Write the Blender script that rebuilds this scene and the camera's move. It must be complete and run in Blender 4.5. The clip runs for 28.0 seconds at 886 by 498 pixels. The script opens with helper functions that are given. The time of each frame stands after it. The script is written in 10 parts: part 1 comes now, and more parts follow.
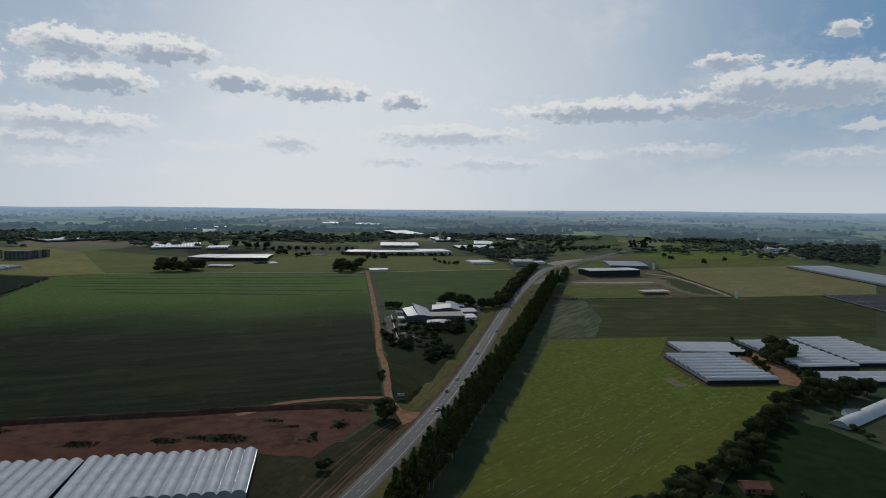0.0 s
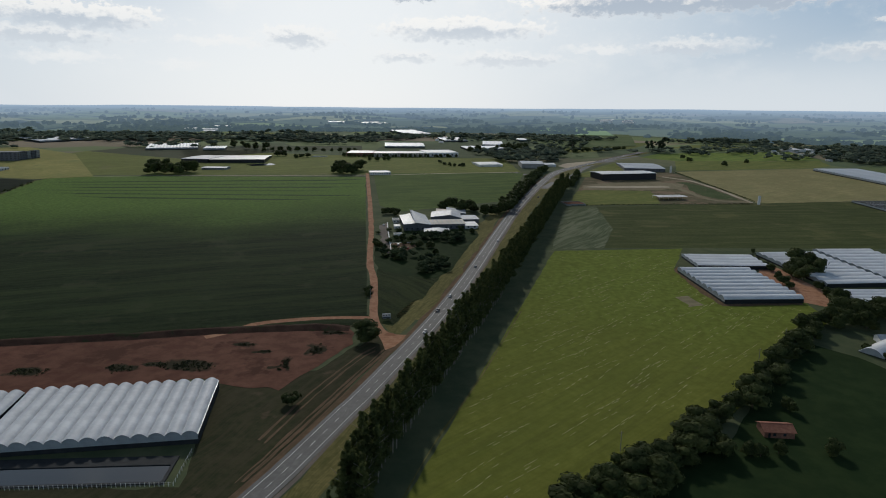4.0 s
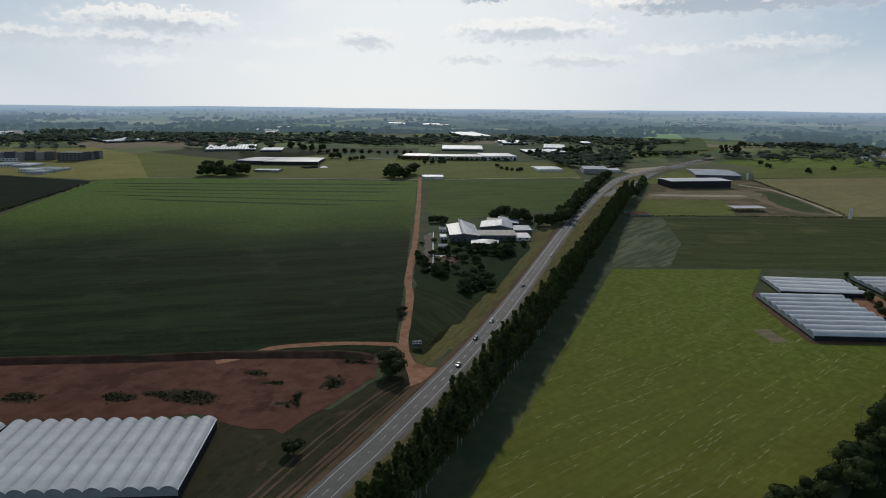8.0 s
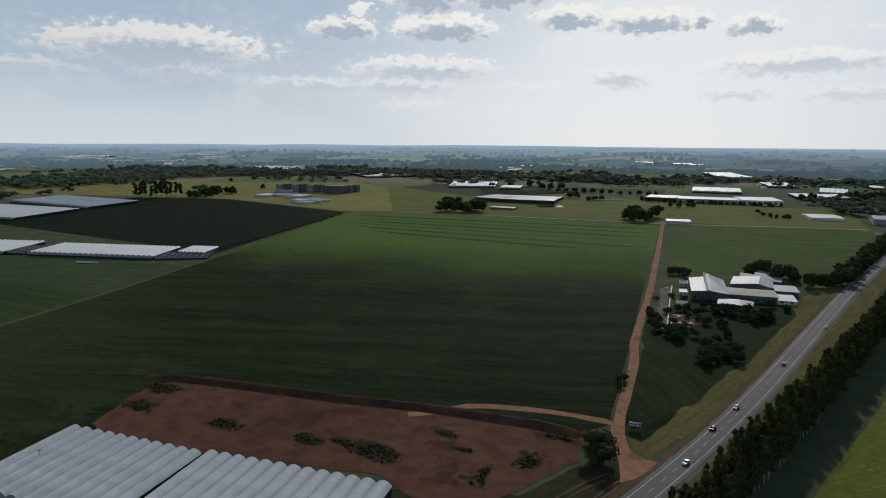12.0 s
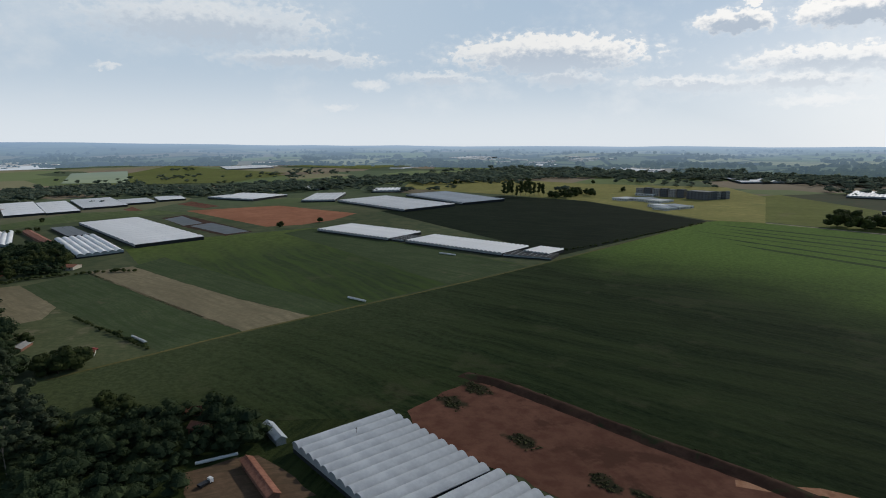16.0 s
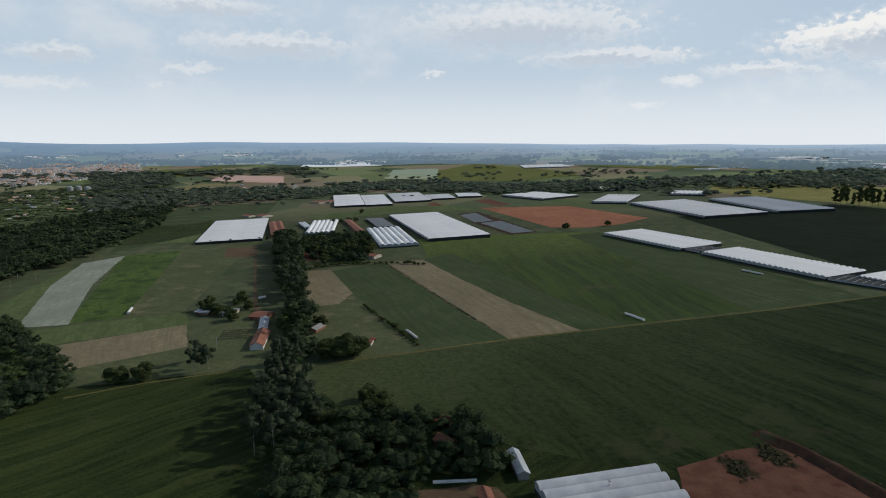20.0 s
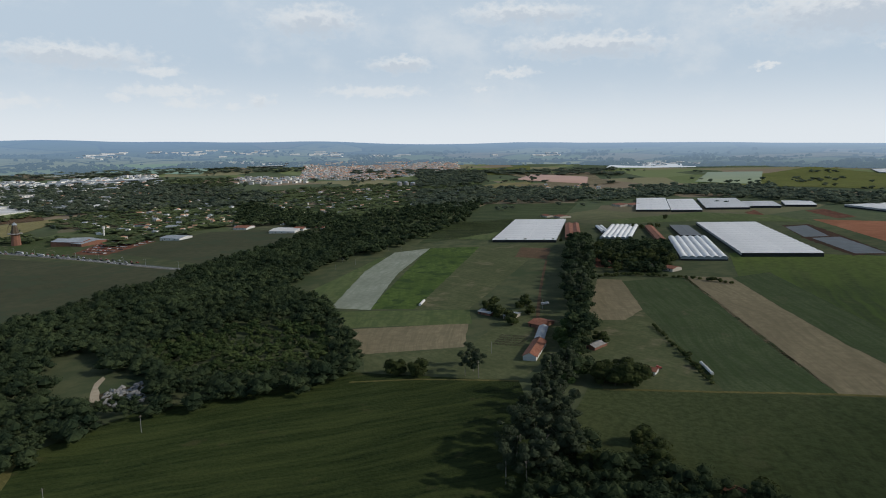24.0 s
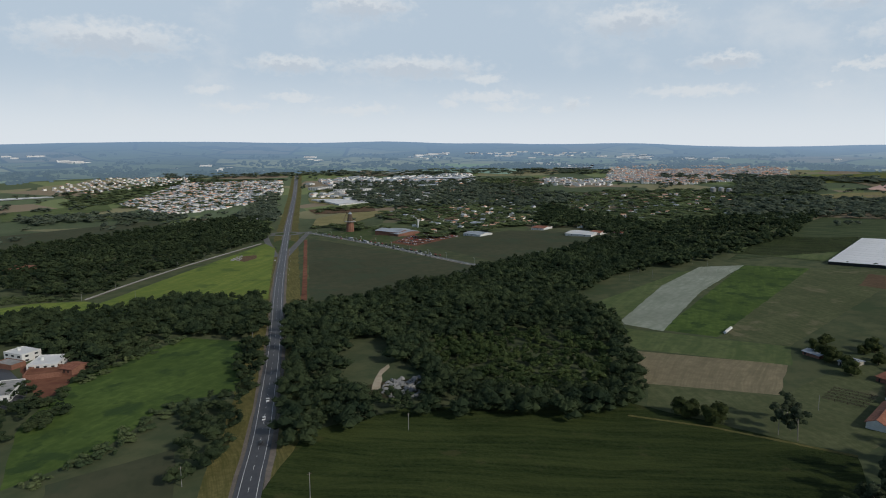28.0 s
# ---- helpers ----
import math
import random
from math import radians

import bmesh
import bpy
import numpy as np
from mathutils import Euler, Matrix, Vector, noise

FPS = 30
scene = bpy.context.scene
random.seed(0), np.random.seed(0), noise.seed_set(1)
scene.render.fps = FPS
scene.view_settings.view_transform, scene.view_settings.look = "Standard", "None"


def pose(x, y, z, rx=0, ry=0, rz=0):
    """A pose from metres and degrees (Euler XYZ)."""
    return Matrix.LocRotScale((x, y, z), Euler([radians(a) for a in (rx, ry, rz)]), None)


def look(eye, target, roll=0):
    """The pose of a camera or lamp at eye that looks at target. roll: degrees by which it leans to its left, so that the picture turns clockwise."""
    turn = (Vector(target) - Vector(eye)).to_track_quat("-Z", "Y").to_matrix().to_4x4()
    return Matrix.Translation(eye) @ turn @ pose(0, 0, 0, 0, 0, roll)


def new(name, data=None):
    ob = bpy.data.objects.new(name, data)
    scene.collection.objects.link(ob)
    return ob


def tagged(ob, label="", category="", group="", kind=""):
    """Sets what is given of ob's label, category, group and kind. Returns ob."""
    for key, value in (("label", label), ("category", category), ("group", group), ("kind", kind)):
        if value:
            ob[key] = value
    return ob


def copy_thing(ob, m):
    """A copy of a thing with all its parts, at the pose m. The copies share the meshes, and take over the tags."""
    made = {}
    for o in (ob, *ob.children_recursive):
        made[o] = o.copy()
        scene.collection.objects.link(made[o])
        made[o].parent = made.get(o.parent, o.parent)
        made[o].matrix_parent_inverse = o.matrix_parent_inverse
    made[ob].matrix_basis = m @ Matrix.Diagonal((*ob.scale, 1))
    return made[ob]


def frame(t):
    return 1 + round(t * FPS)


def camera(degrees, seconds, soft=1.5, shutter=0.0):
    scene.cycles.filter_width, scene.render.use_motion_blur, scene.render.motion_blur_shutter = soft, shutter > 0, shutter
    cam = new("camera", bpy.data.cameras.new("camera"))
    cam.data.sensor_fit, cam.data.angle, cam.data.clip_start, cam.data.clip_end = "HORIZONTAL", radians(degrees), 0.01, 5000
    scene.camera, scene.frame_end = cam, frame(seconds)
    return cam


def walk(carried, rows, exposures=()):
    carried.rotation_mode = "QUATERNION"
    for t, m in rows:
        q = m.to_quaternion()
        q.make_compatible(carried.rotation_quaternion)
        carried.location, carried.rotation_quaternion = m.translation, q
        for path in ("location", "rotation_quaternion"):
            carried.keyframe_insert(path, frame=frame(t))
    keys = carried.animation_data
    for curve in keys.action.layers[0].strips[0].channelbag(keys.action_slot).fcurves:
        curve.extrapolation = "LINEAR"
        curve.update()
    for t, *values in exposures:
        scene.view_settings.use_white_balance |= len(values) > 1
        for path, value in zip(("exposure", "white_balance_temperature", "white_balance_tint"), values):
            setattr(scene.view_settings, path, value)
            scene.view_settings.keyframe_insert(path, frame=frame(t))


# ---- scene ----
# The camera: a drone at about 140 m, flying north and turning to its left.
cam = camera(68.97, 28.0, soft=1.0)
PATH = [
    (0, -14.56, -86.32, 139.60, 2.64, -3.65, 0.46),
    (0.5, -13.57, -80.08, 139.48, 2.59, -5.05, 0.41),
    (1, -12.30, -73.88, 139.39, 2.55, -6.76, 0.44),
    (1.5, -10.65, -67.57, 139.22, 2.55, -8.44, 0.44),
    (2, -9.24, -60.97, 139.10, 2.49, -10.11, 0.46),
    (2.5, -7.15, -54.68, 138.72, 2.55, -11.70, 0.45),
    (3, -5.50, -48.68, 139.40, 2.53, -12.51, 0.42),
    (3.5, -4.09, -42.70, 139.62, 3.14, -12.52, 0.44),
    (5.5, 0.99, -18.38, 139.80, 4.22, -12.46, 0.46),
    (6, 2.42, -12.30, 139.95, 4.39, -12.46, 0.50),
    (6.5, 3.61, -6.49, 140.13, 4.60, -12.43, 0.48),
    (7, 4.91, -0.82, 140.41, 5.82, -12.46, 0.48),
    (7.5, 5.90, 4.87, 140.36, 7.56, -12.46, 0.43),
    (8, 6.36, 10.73, 140.29, 9.38, -12.44, 0.48),
    (8.5, 6.97, 16.69, 140.09, 11.26, -12.43, 0.52),
    (9, 7.17, 22.41, 139.83, 13.14, -12.42, 0.49),
    (9.5, 7.26, 28.29, 139.61, 15.01, -12.40, 0.53),
    (10, 7.42, 34.13, 139.74, 17.08, -12.28, 0.54),
    (10.5, 7.12, 39.67, 139.78, 20.02, -11.82, 0.47),
    (11, 6.08, 45.58, 139.25, 23.48, -10.74, 0.46),
    (11.5, 5.23, 50.95, 138.99, 27.26, -9.64, 0.45),
    (12, 4.28, 56.31, 138.72, 30.83, -9.25, 0.40),
    (12.5, 2.66, 60.77, 138.78, 34.73, -9.25, 0.41),
    (13, 0.25, 65.67, 138.26, 38.83, -9.24, 0.47),
    (13.5, -1.67, 70.79, 138.05, 43.01, -9.24, 0.43),
    (15.5, -4.07, 90.87, 138.20, 59.05, -9.23, 0.26),
    (16, -6.64, 94.37, 138.30, 62.80, -9.23, 0.21),
    (16.5, -10.95, 98.22, 138.06, 66.54, -9.23, 0.27),
    (17, -16.24, 102.09, 137.02, 70.32, -9.20, 0.33),
    (17.5, -20.04, 105.10, 137.08, 74.10, -9.21, 0.26),
    (18, -23.44, 107.82, 137.46, 76.94, -9.24, 0.21),
    (18.5, -27.08, 110.01, 138.12, 79.83, -9.27, 0.15),
    (19, -31.05, 112.41, 138.52, 82.86, -9.32, 0.06),
    (19.5, -35.51, 114.70, 138.68, 85.85, -9.34, 0.04),
    (20, -40.17, 116.43, 138.93, 88.80, -9.36, -0.05),
    (20.5, -44.91, 117.88, 139.31, 91.86, -9.40, -0.05),
    (22.5, -64.51, 120.84, 139.12, 104.96, -9.38, -0.09),
    (23, -69.43, 120.36, 138.90, 108.47, -9.34, -0.06),
    (23.5, -73.92, 120.53, 139.09, 111.99, -9.34, -0.18),
    (24, -78.22, 120.50, 139.02, 115.54, -9.31, -0.20),
    (24.5, -82.76, 119.82, 138.77, 119.04, -9.26, -0.18),
    (25, -87.33, 118.36, 138.59, 122.43, -9.24, -0.13),
    (25.5, -92.10, 116.45, 138.29, 125.69, -9.23, -0.09),
    (26, -96.59, 114.20, 138.28, 128.99, -9.23, -0.04),
    (26.5, -101.35, 111.32, 137.65, 132.35, -9.20, -0.06),
    (27, -105.96, 108.40, 137.20, 135.69, -9.16, -0.04),
    (27.5, -109.92, 105.55, 136.84, 139.09, -9.11, 0.04),
    (28, -114.03, 103.08, 136.67, 142.12, -9.09, 0.03),
]
walk(cam, [(t, pose(x, y, z, 0, 0, yaw) @ pose(0, 0, 0, 90 + pitch) @ pose(0, 0, 0, 0, 0, roll))
           for t, x, y, z, yaw, pitch, roll in PATH],
     exposures=[(0, -0.45, 6250, 10), (1.5, -0.3, 6350, 10), (3, -0.1, 6450, 10), (8, -0.13, 6500, 10), (11, -0.22, 6480, 10), (14, -0.17, 6450, 10), (17, 0.03, 6550, 11), (20, 0.06, 6600, 11), (24, 0.04, 6600, 11), (28, -0.04, 6550, 11)])

# ---- light ----
SUN_AZ, SUN_EL = 14.0, 31.0         # degrees west of north, degrees up
world = bpy.data.worlds.new("world")
scene.world = world
world.use_nodes = True
sun = new("sun", bpy.data.lights.new("sun", "SUN"))
sun.data.energy, sun.data.angle, sun.data.color = 2.2, radians(2.4), (1.0, 0.95, 0.86)
sun.matrix_world = look((0, 0, 600), (600 * math.sin(radians(SUN_AZ)) / math.tan(radians(SUN_EL)),
                                      -600 * math.cos(radians(SUN_AZ)) / math.tan(radians(SUN_EL)), 0))


def sky():
    """Blue sky that pales towards the horizon, with flat fair-weather clouds."""
    nt = world.node_tree
    nt.nodes.clear()
    N, L = nt.nodes.new, nt.links.new

    def m(op, a, b=None, c=None):
        n = N("ShaderNodeMath")
        n.operation = op
        for i, v in enumerate((a, b, c)):
            if v is None:
                continue
            if isinstance(v, (int, float)):
                n.inputs[i].default_value = v
            else:
                L(v, n.inputs[i])
        return n.outputs[0]

    def ramp(v, a, b, lo=0.0, hi=1.0):
        n = N("ShaderNodeMapRange")
        n.interpolation_type = "SMOOTHSTEP"
        L(v, n.inputs[0])
        for i, x in enumerate((a, b, lo, hi)):
            n.inputs[i + 1].default_value = x
        return n.outputs[0]

    def mix(f, a, b):
        n = N("ShaderNodeMix")
        n.data_type = "RGBA"
        L(f, n.inputs[0])
        for i, v in ((6, a), (7, b)):
            if isinstance(v, tuple):
                n.inputs[i].default_value = (*v, 1)
            else:
                L(v, n.inputs[i])
        return n.outputs[2]

    tc = N("ShaderNodeTexCoord")
    sep = N("ShaderNodeSeparateXYZ")
    L(tc.outputs["Generated"], sep.inputs[0])
    x, y, z = sep.outputs
    az = m("MULTIPLY", m("ARCTAN2", m("MULTIPLY", x, -1.0), y), 57.29578)     # degrees to the left of north
    el = m("MULTIPLY", m("ARCSINE", z), 57.29578)
    st = N("ShaderNodeTexSky")
    st.sky_type, st.sun_disc = "NISHITA", False
    st.sun_elevation, st.sun_rotation = radians(SUN_EL), radians(-SUN_AZ)
    st.air_density, st.dust_density, st.altitude = 1.0, 1.6, 700
    blue = N("ShaderNodeVectorMath")
    blue.operation = "SCALE"
    L(st.outputs[0], blue.inputs[0])
    blue.inputs[3].default_value = 0.06
    # thin veil of high cloud, whitest under the sun and near the horizon
    daz = m("ABSOLUTE", m("SUBTRACT", az, SUN_AZ))
    glow = m("MULTIPLY", ramp(daz, 48.0, 2.0), ramp(el, 40.0, 8.0))
    pale = mix(m("MAXIMUM", glow, ramp(el, 7.0, 0.0, 0.0, 0.6)), (0.49, 0.60, 0.71), (0.90, 0.94, 0.965))
    clear = m("MULTIPLY", m("MAXIMUM", ramp(az, -8.0, -34.0), m("MULTIPLY", ramp(az, 14.0, 34.0), ramp(az, 75.0, 40.0, 0.0, 0.45))), ramp(el, 2.0, 13.0))
    pale = mix(clear, pale, (0.20, 0.36, 0.56))
    base = mix(ramp(el, 48.0, 14.0, 0.0, 0.94), blue.outputs[0], pale)
    # clouds: flat-based puffs, ragged by noise
    co = N("ShaderNodeCombineXYZ")
    L(az, co.inputs[0])
    L(m("MULTIPLY", el, 1.5), co.inputs[1])

    def noise_at(scale, detail, rough, out):
        n = N("ShaderNodeTexNoise")
        L(co.outputs[0], n.inputs["Vector"])
        n.inputs["Scale"].default_value, n.inputs["Detail"].default_value, n.inputs["Roughness"].default_value = scale, detail, rough
        return n.outputs[out]

    def vec(op, a, b):
        n = N("ShaderNodeVectorMath")
        n.operation = op
        for i, v in enumerate((a, b)):
            if isinstance(v, tuple):
                n.inputs[i].default_value = v
            else:
                L(v, n.inputs[i])
        return n.outputs["Value" if op == "LENGTH" else "Vector"]

    flat = N("ShaderNodeCombineXYZ")
    L(az, flat.inputs[0])
    L(el, flat.inputs[1])
    # lumpy outlines: a slow bend and a finer crumple
    bent = vec("ADD", flat.outputs[0], vec("MULTIPLY", vec("SUBTRACT", noise_at(0.30, 3.0, 0.6, 1), (0.5, 0.5, 0.5)), (3.4, 0.7, 0.0)))
    bent = vec("ADD", bent, vec("MULTIPLY", vec("SUBTRACT", noise_at(1.1, 5.0, 0.6, 1), (0.5, 0.5, 0.5)), (1.8, 1.5, 0.0)))
    best, under = 9.0, 9.0
    for a, e, w, h in CLOUDS_NORTH + CLOUDS_NORTH_WEST + CLOUDS_WEST + CLOUDS_SOUTH_WEST:
        off = vec("SUBTRACT", bent, (a, e, 0.0))
        best = m("MINIMUM", vec("LENGTH", vec("MULTIPLY", off, (0.92 / w, 0.92 / h, 0.0)), (0, 0, 0)), best)
        if h >= 0.55:       # the shaded underside
            off = vec("SUBTRACT", bent, (a, e - 0.42 * h, 0.0))
            under = m("MINIMUM", vec("LENGTH", vec("MULTIPLY", off, (1.05 / w, 1.25 / h, 0.0)), (0, 0, 0)), under)
    fine = noise_at(1.2, 4.5, 0.56, 0)
    wisp = m("MULTIPLY", ramp(noise_at(0.11, 6.0, 0.62, 0), 0.48, 0.74), 0.42)
    depth = m("ADD", m("SUBTRACT", 1.0, best), m("MULTIPLY", m("SUBTRACT", fine, 0.5), 1.5))
    thin = ramp(depth, -0.30, 0.75)
    firm = m("MULTIPLY", m("MULTIPLY", ramp(depth, -0.02, 0.24), ramp(best, 1.25, 0.9)), m("MULTIPLY", ramp(daz, 75.0, 40.0, 0.30, 1.0), ramp(el, 4.0, 8.0, 0.3, 1.0)))
    cover = m("MULTIPLY", m("MAXIMUM", m("MAXIMUM", m("MULTIPLY", thin, 0.75), firm), wisp), ramp(el, 0.6, 3.6))
    core = ramp(m("ADD", m("SUBTRACT", 1.0, under), m("MULTIPLY", m("SUBTRACT", fine, 0.5), 1.5)), -0.12, 0.62)
    back = ramp(daz, 95.0, 30.0)
    lit = mix(ramp(daz, 55.0, 12.0), (0.82, 0.83, 0.82), (1.0, 0.99, 0.96))
    shade = mix(back, (0.52, 0.57, 0.63), (0.42, 0.50, 0.60))
    cloud = mix(m("MULTIPLY", core, 0.92), lit, shade)
    # low clouds pale with distance
    cloud = mix(ramp(el, 8.5, 2.5, 0.0, 0.62), cloud, mix(back, (0.66, 0.71, 0.75), (0.86, 0.89, 0.91)))
    col = mix(m("MULTIPLY", cover, ramp(daz, 100.0, 40.0, 0.72, 0.95)), base, cloud)
    low = mix(ramp(z, -0.02, 0.0), (0.16, 0.22, 0.27), col)
    bg, out = N("ShaderNodeBackground"), N("ShaderNodeOutputWorld")
    L(low, bg.inputs[0])
    bg.inputs[1].default_value = 1.0
    L(bg.outputs[0], out.inputs[0])


# the larger clouds: bearing to the left of north, height, half width, half height, in degrees
CLOUDS_NORTH = [(32.5, 12.1, 3.5, 1.3), (25.8, 12.3, 4.5, 1.1), (30.8, 9.7, 4.6, 1.3), (32.6, 6.4, 6.4, 1.0), (34.5, 4.9, 5.5, 0.8), (20.3, 10.4, 3.2, 1.1),
                (14.2, 9.9, 4.1, 1.1), (6.0, 9.3, 2.1, 0.9), (-13.0, 8.3, 10.8, 1.1), (-20.9, 8.5, 6.0, 1.2), (-22.9, 9.8, 4.0, 1.5), (-27.5, 9.5, 7.0, 1.8),
                (-28.5, 13.4, 1.4, 0.7), (-20.6, 11.7, 2.3, 0.7), (-30.7, 6.2, 1.6, 0.5), (22.5, 5.0, 3.3, 0.4), (16.0, 5.5, 3.4, 0.9), (2.2, 6.3, 7.2, 1.0),
                (-3.3, 3.8, 3.0, 0.6), (-9.4, 4.7, 3.3, 0.4), (-16.3, 4.8, 4.8, 0.7), (-29.2, 4.2, 4.5, 0.6), (25.0, 3.1, 2.2, 0.5), (6.9, 4.1, 3.0, 0.6)]
CLOUDS_NORTH_WEST = [(53.9, 7.5, 8.6, 1.7), (52.6, 5.7, 3.5, 0.9), (39.4, 9.5, 2.9, 0.9), (38.1, 11.0, 1.3, 0.5), (10.2, 9.8, 0.9, 0.7), (41.7, 4.9, 6.5, 0.6),
                     (-0.5, 3.9, 3.5, 0.7), (33.6, 3.4, 3.0, 0.4), (63.2, 5.6, 3.8, 0.6)]
CLOUDS_WEST = [(75.0, 7.0, 6.5, 0.75), (68.9, 5.0, 1.5, 0.5), (82.5, 9.6, 10.0, 2.0), (71.8, 3.1, 1.4, 0.3), (89.4, 5.9, 0.6, 0.25), (108.8, 10.7, 5.5, 0.9),
               (103.2, 8.0, 7.0, 1.05), (119.2, 6.7, 2.8, 0.65), (109.5, 5.9, 2.6, 0.4), (111.9, 4.6, 0.8, 0.4)]
CLOUDS_SOUTH_WEST = [(126.3, 10.0, 4.2, 1.25), (144.7, 6.6, 6.1, 0.9), (139.1, 5.8, 2.0, 0.4), (155.3, 6.7, 3.7, 0.7), (138.0, 4.2, 3.7, 0.45), (137.0, 3.3, 1.8, 0.4),
                     (130.9, 3.6, 1.0, 0.55), (133.2, 3.1, 1.1, 0.3), (121.5, 4.4, 4.4, 0.45), (149.8, 3.0, 3.5, 0.4), (168.7, 8.0, 5.8, 1.4), (149.0, 11.4, 4.0, 1.0),
                     (154.8, 4.1, 2.5, 0.35), (159.7, 3.1, 2.5, 0.4), (161.8, 4.5, 1.6, 0.4), (141.3, 3.6, 1.0, 0.4)]
sky()


# ---- materials ----
def material(name, c1, c2, scale=0.3, rough=0.9, bump=0.0, metal=0.0, spots=None, rows=None, rand=0.0, coord="world",
             trans=0.0, spec=None, big=0.0, fades=(), blots=(), clods=0.1):
    """A surface of two tones mixed by noise at two scales. spots: (colour, scale, threshold). rows: (degrees, metres, colour, amount[, metres of sway]).
    rand: how much each object or loose piece differs. clods: how rough the ground is within itself. blots: (colour, [(x, y, half length, half width)]), ragged stains at those places."""
    mt = bpy.data.materials.new(name)
    mt.use_nodes = True
    nt = mt.node_tree
    N, L = nt.nodes.new, nt.links.new
    bsdf = nt.nodes["Principled BSDF"]
    if coord == "world":
        pos = N("ShaderNodeNewGeometry").outputs["Position"]
    else:
        pos = N("ShaderNodeTexCoord").outputs["Object"]

    def noise_tex(sc, det=4.0, ro=0.6):
        n = N("ShaderNodeTexNoise")
        L(pos, n.inputs["Vector"])
        n.inputs["Scale"].default_value, n.inputs["Detail"].default_value, n.inputs["Roughness"].default_value = sc, det, ro
        return n.outputs[0]

    def ramp(v, a, b):
        n = N("ShaderNodeMapRange")
        n.interpolation_type = "SMOOTHSTEP"
        L(v, n.inputs[0])
        n.inputs[1].default_value, n.inputs[2].default_value = a, b
        return n.outputs[0]

    def mix(f, a, b, blend="MIX"):
        n = N("ShaderNodeMix")
        n.data_type, n.blend_type = "RGBA", blend
        if isinstance(f, float):
            n.inputs[0].default_value = f
        else:
            L(f, n.inputs[0])
        for i, v in ((6, a), (7, b)):
            if isinstance(v, tuple):
                n.inputs[i].default_value = (*v, 1)
            else:
                L(v, n.inputs[i])
        return n.outputs[2]

    fine = noise_tex(scale)
    col = mix(ramp(fine, 0.32, 0.68), c1, c2)
    coarse = noise_tex(scale * 0.09, 3.0)
    col = mix(ramp(coarse, 0.3, 0.7), mix(0.45 + big, col, tuple(0.62 * v for v in c1)), col)
    if spots:
        sc, ss, th = spots
        col = mix(ramp(noise_tex(ss, 5.0), th, th + 0.10), col, sc)
    height = fine
    for along, gap, rc, amount, *straight in ([rows] if isinstance(rows, tuple) else rows or []):
        mp = N("ShaderNodeMapping")
        mp.inputs["Rotation"].default_value[2] = radians(90 - along)
        sway = N("ShaderNodeTexNoise")
        L(pos, sway.inputs["Vector"])
        sway.inputs["Scale"].default_value, sway.inputs["Detail"].default_value = 0.011, 2.0
        bend = N("ShaderNodeVectorMath")
        bend.operation = "MULTIPLY_ADD"
        L(sway.outputs[1], bend.inputs[0])
        bend.inputs[1].default_value = (straight[0], straight[0], 0.0) if straight else (26.0, 26.0, 0.0)
        L(pos, bend.inputs[2])
        L(bend.outputs[0], mp.inputs[0])
        squeeze = N("ShaderNodeVectorMath")
        squeeze.operation = "MULTIPLY"
        L(mp.outputs[0], squeeze.inputs[0])
        squeeze.inputs[1].default_value = (1.0 / gap, 0.075 / gap, 1.0 / gap)
        st = N("ShaderNodeTexNoise")
        L(squeeze.outputs[0], st.inputs["Vector"])
        st.inputs["Scale"].default_value, st.inputs["Detail"].default_value, st.inputs["Roughness"].default_value = 1.0, 5.0, 0.62
        wv = N("ShaderNodeTexWave")
        L(mp.outputs[0], wv.inputs[0])
        wv.inputs["Scale"].default_value = 0.314 / (gap * 0.6)
        wv.inputs["Distortion"].default_value, wv.inputs["Detail"].default_value, wv.inputs["Detail Scale"].default_value = 1.5, 2.0, 0.6
        n = N("ShaderNodeMath")
        n.operation = "MULTIPLY"
        L(ramp(st.outputs[0], 0.40, 0.66), n.inputs[0])
        n.inputs[1].default_value = amount
        col = mix(n.outputs[0], col, rc)
        n2 = N("ShaderNodeMath")
        n2.operation = "MULTIPLY"
        L(wv.outputs[1], n2.inputs[0])
        n2.inputs[1].default_value = amount * 0.3
        col = mix(n2.outputs[0], col, rc)
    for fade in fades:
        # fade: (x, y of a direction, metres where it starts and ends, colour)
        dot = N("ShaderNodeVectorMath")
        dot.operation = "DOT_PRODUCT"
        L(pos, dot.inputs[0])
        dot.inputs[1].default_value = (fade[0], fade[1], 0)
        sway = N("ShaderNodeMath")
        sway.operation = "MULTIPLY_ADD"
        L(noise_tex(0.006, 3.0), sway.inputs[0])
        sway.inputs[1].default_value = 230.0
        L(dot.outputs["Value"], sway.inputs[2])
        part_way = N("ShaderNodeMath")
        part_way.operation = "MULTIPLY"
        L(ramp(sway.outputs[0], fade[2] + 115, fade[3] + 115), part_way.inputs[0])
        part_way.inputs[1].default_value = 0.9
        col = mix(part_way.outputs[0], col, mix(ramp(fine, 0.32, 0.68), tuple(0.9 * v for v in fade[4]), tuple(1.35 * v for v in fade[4])))
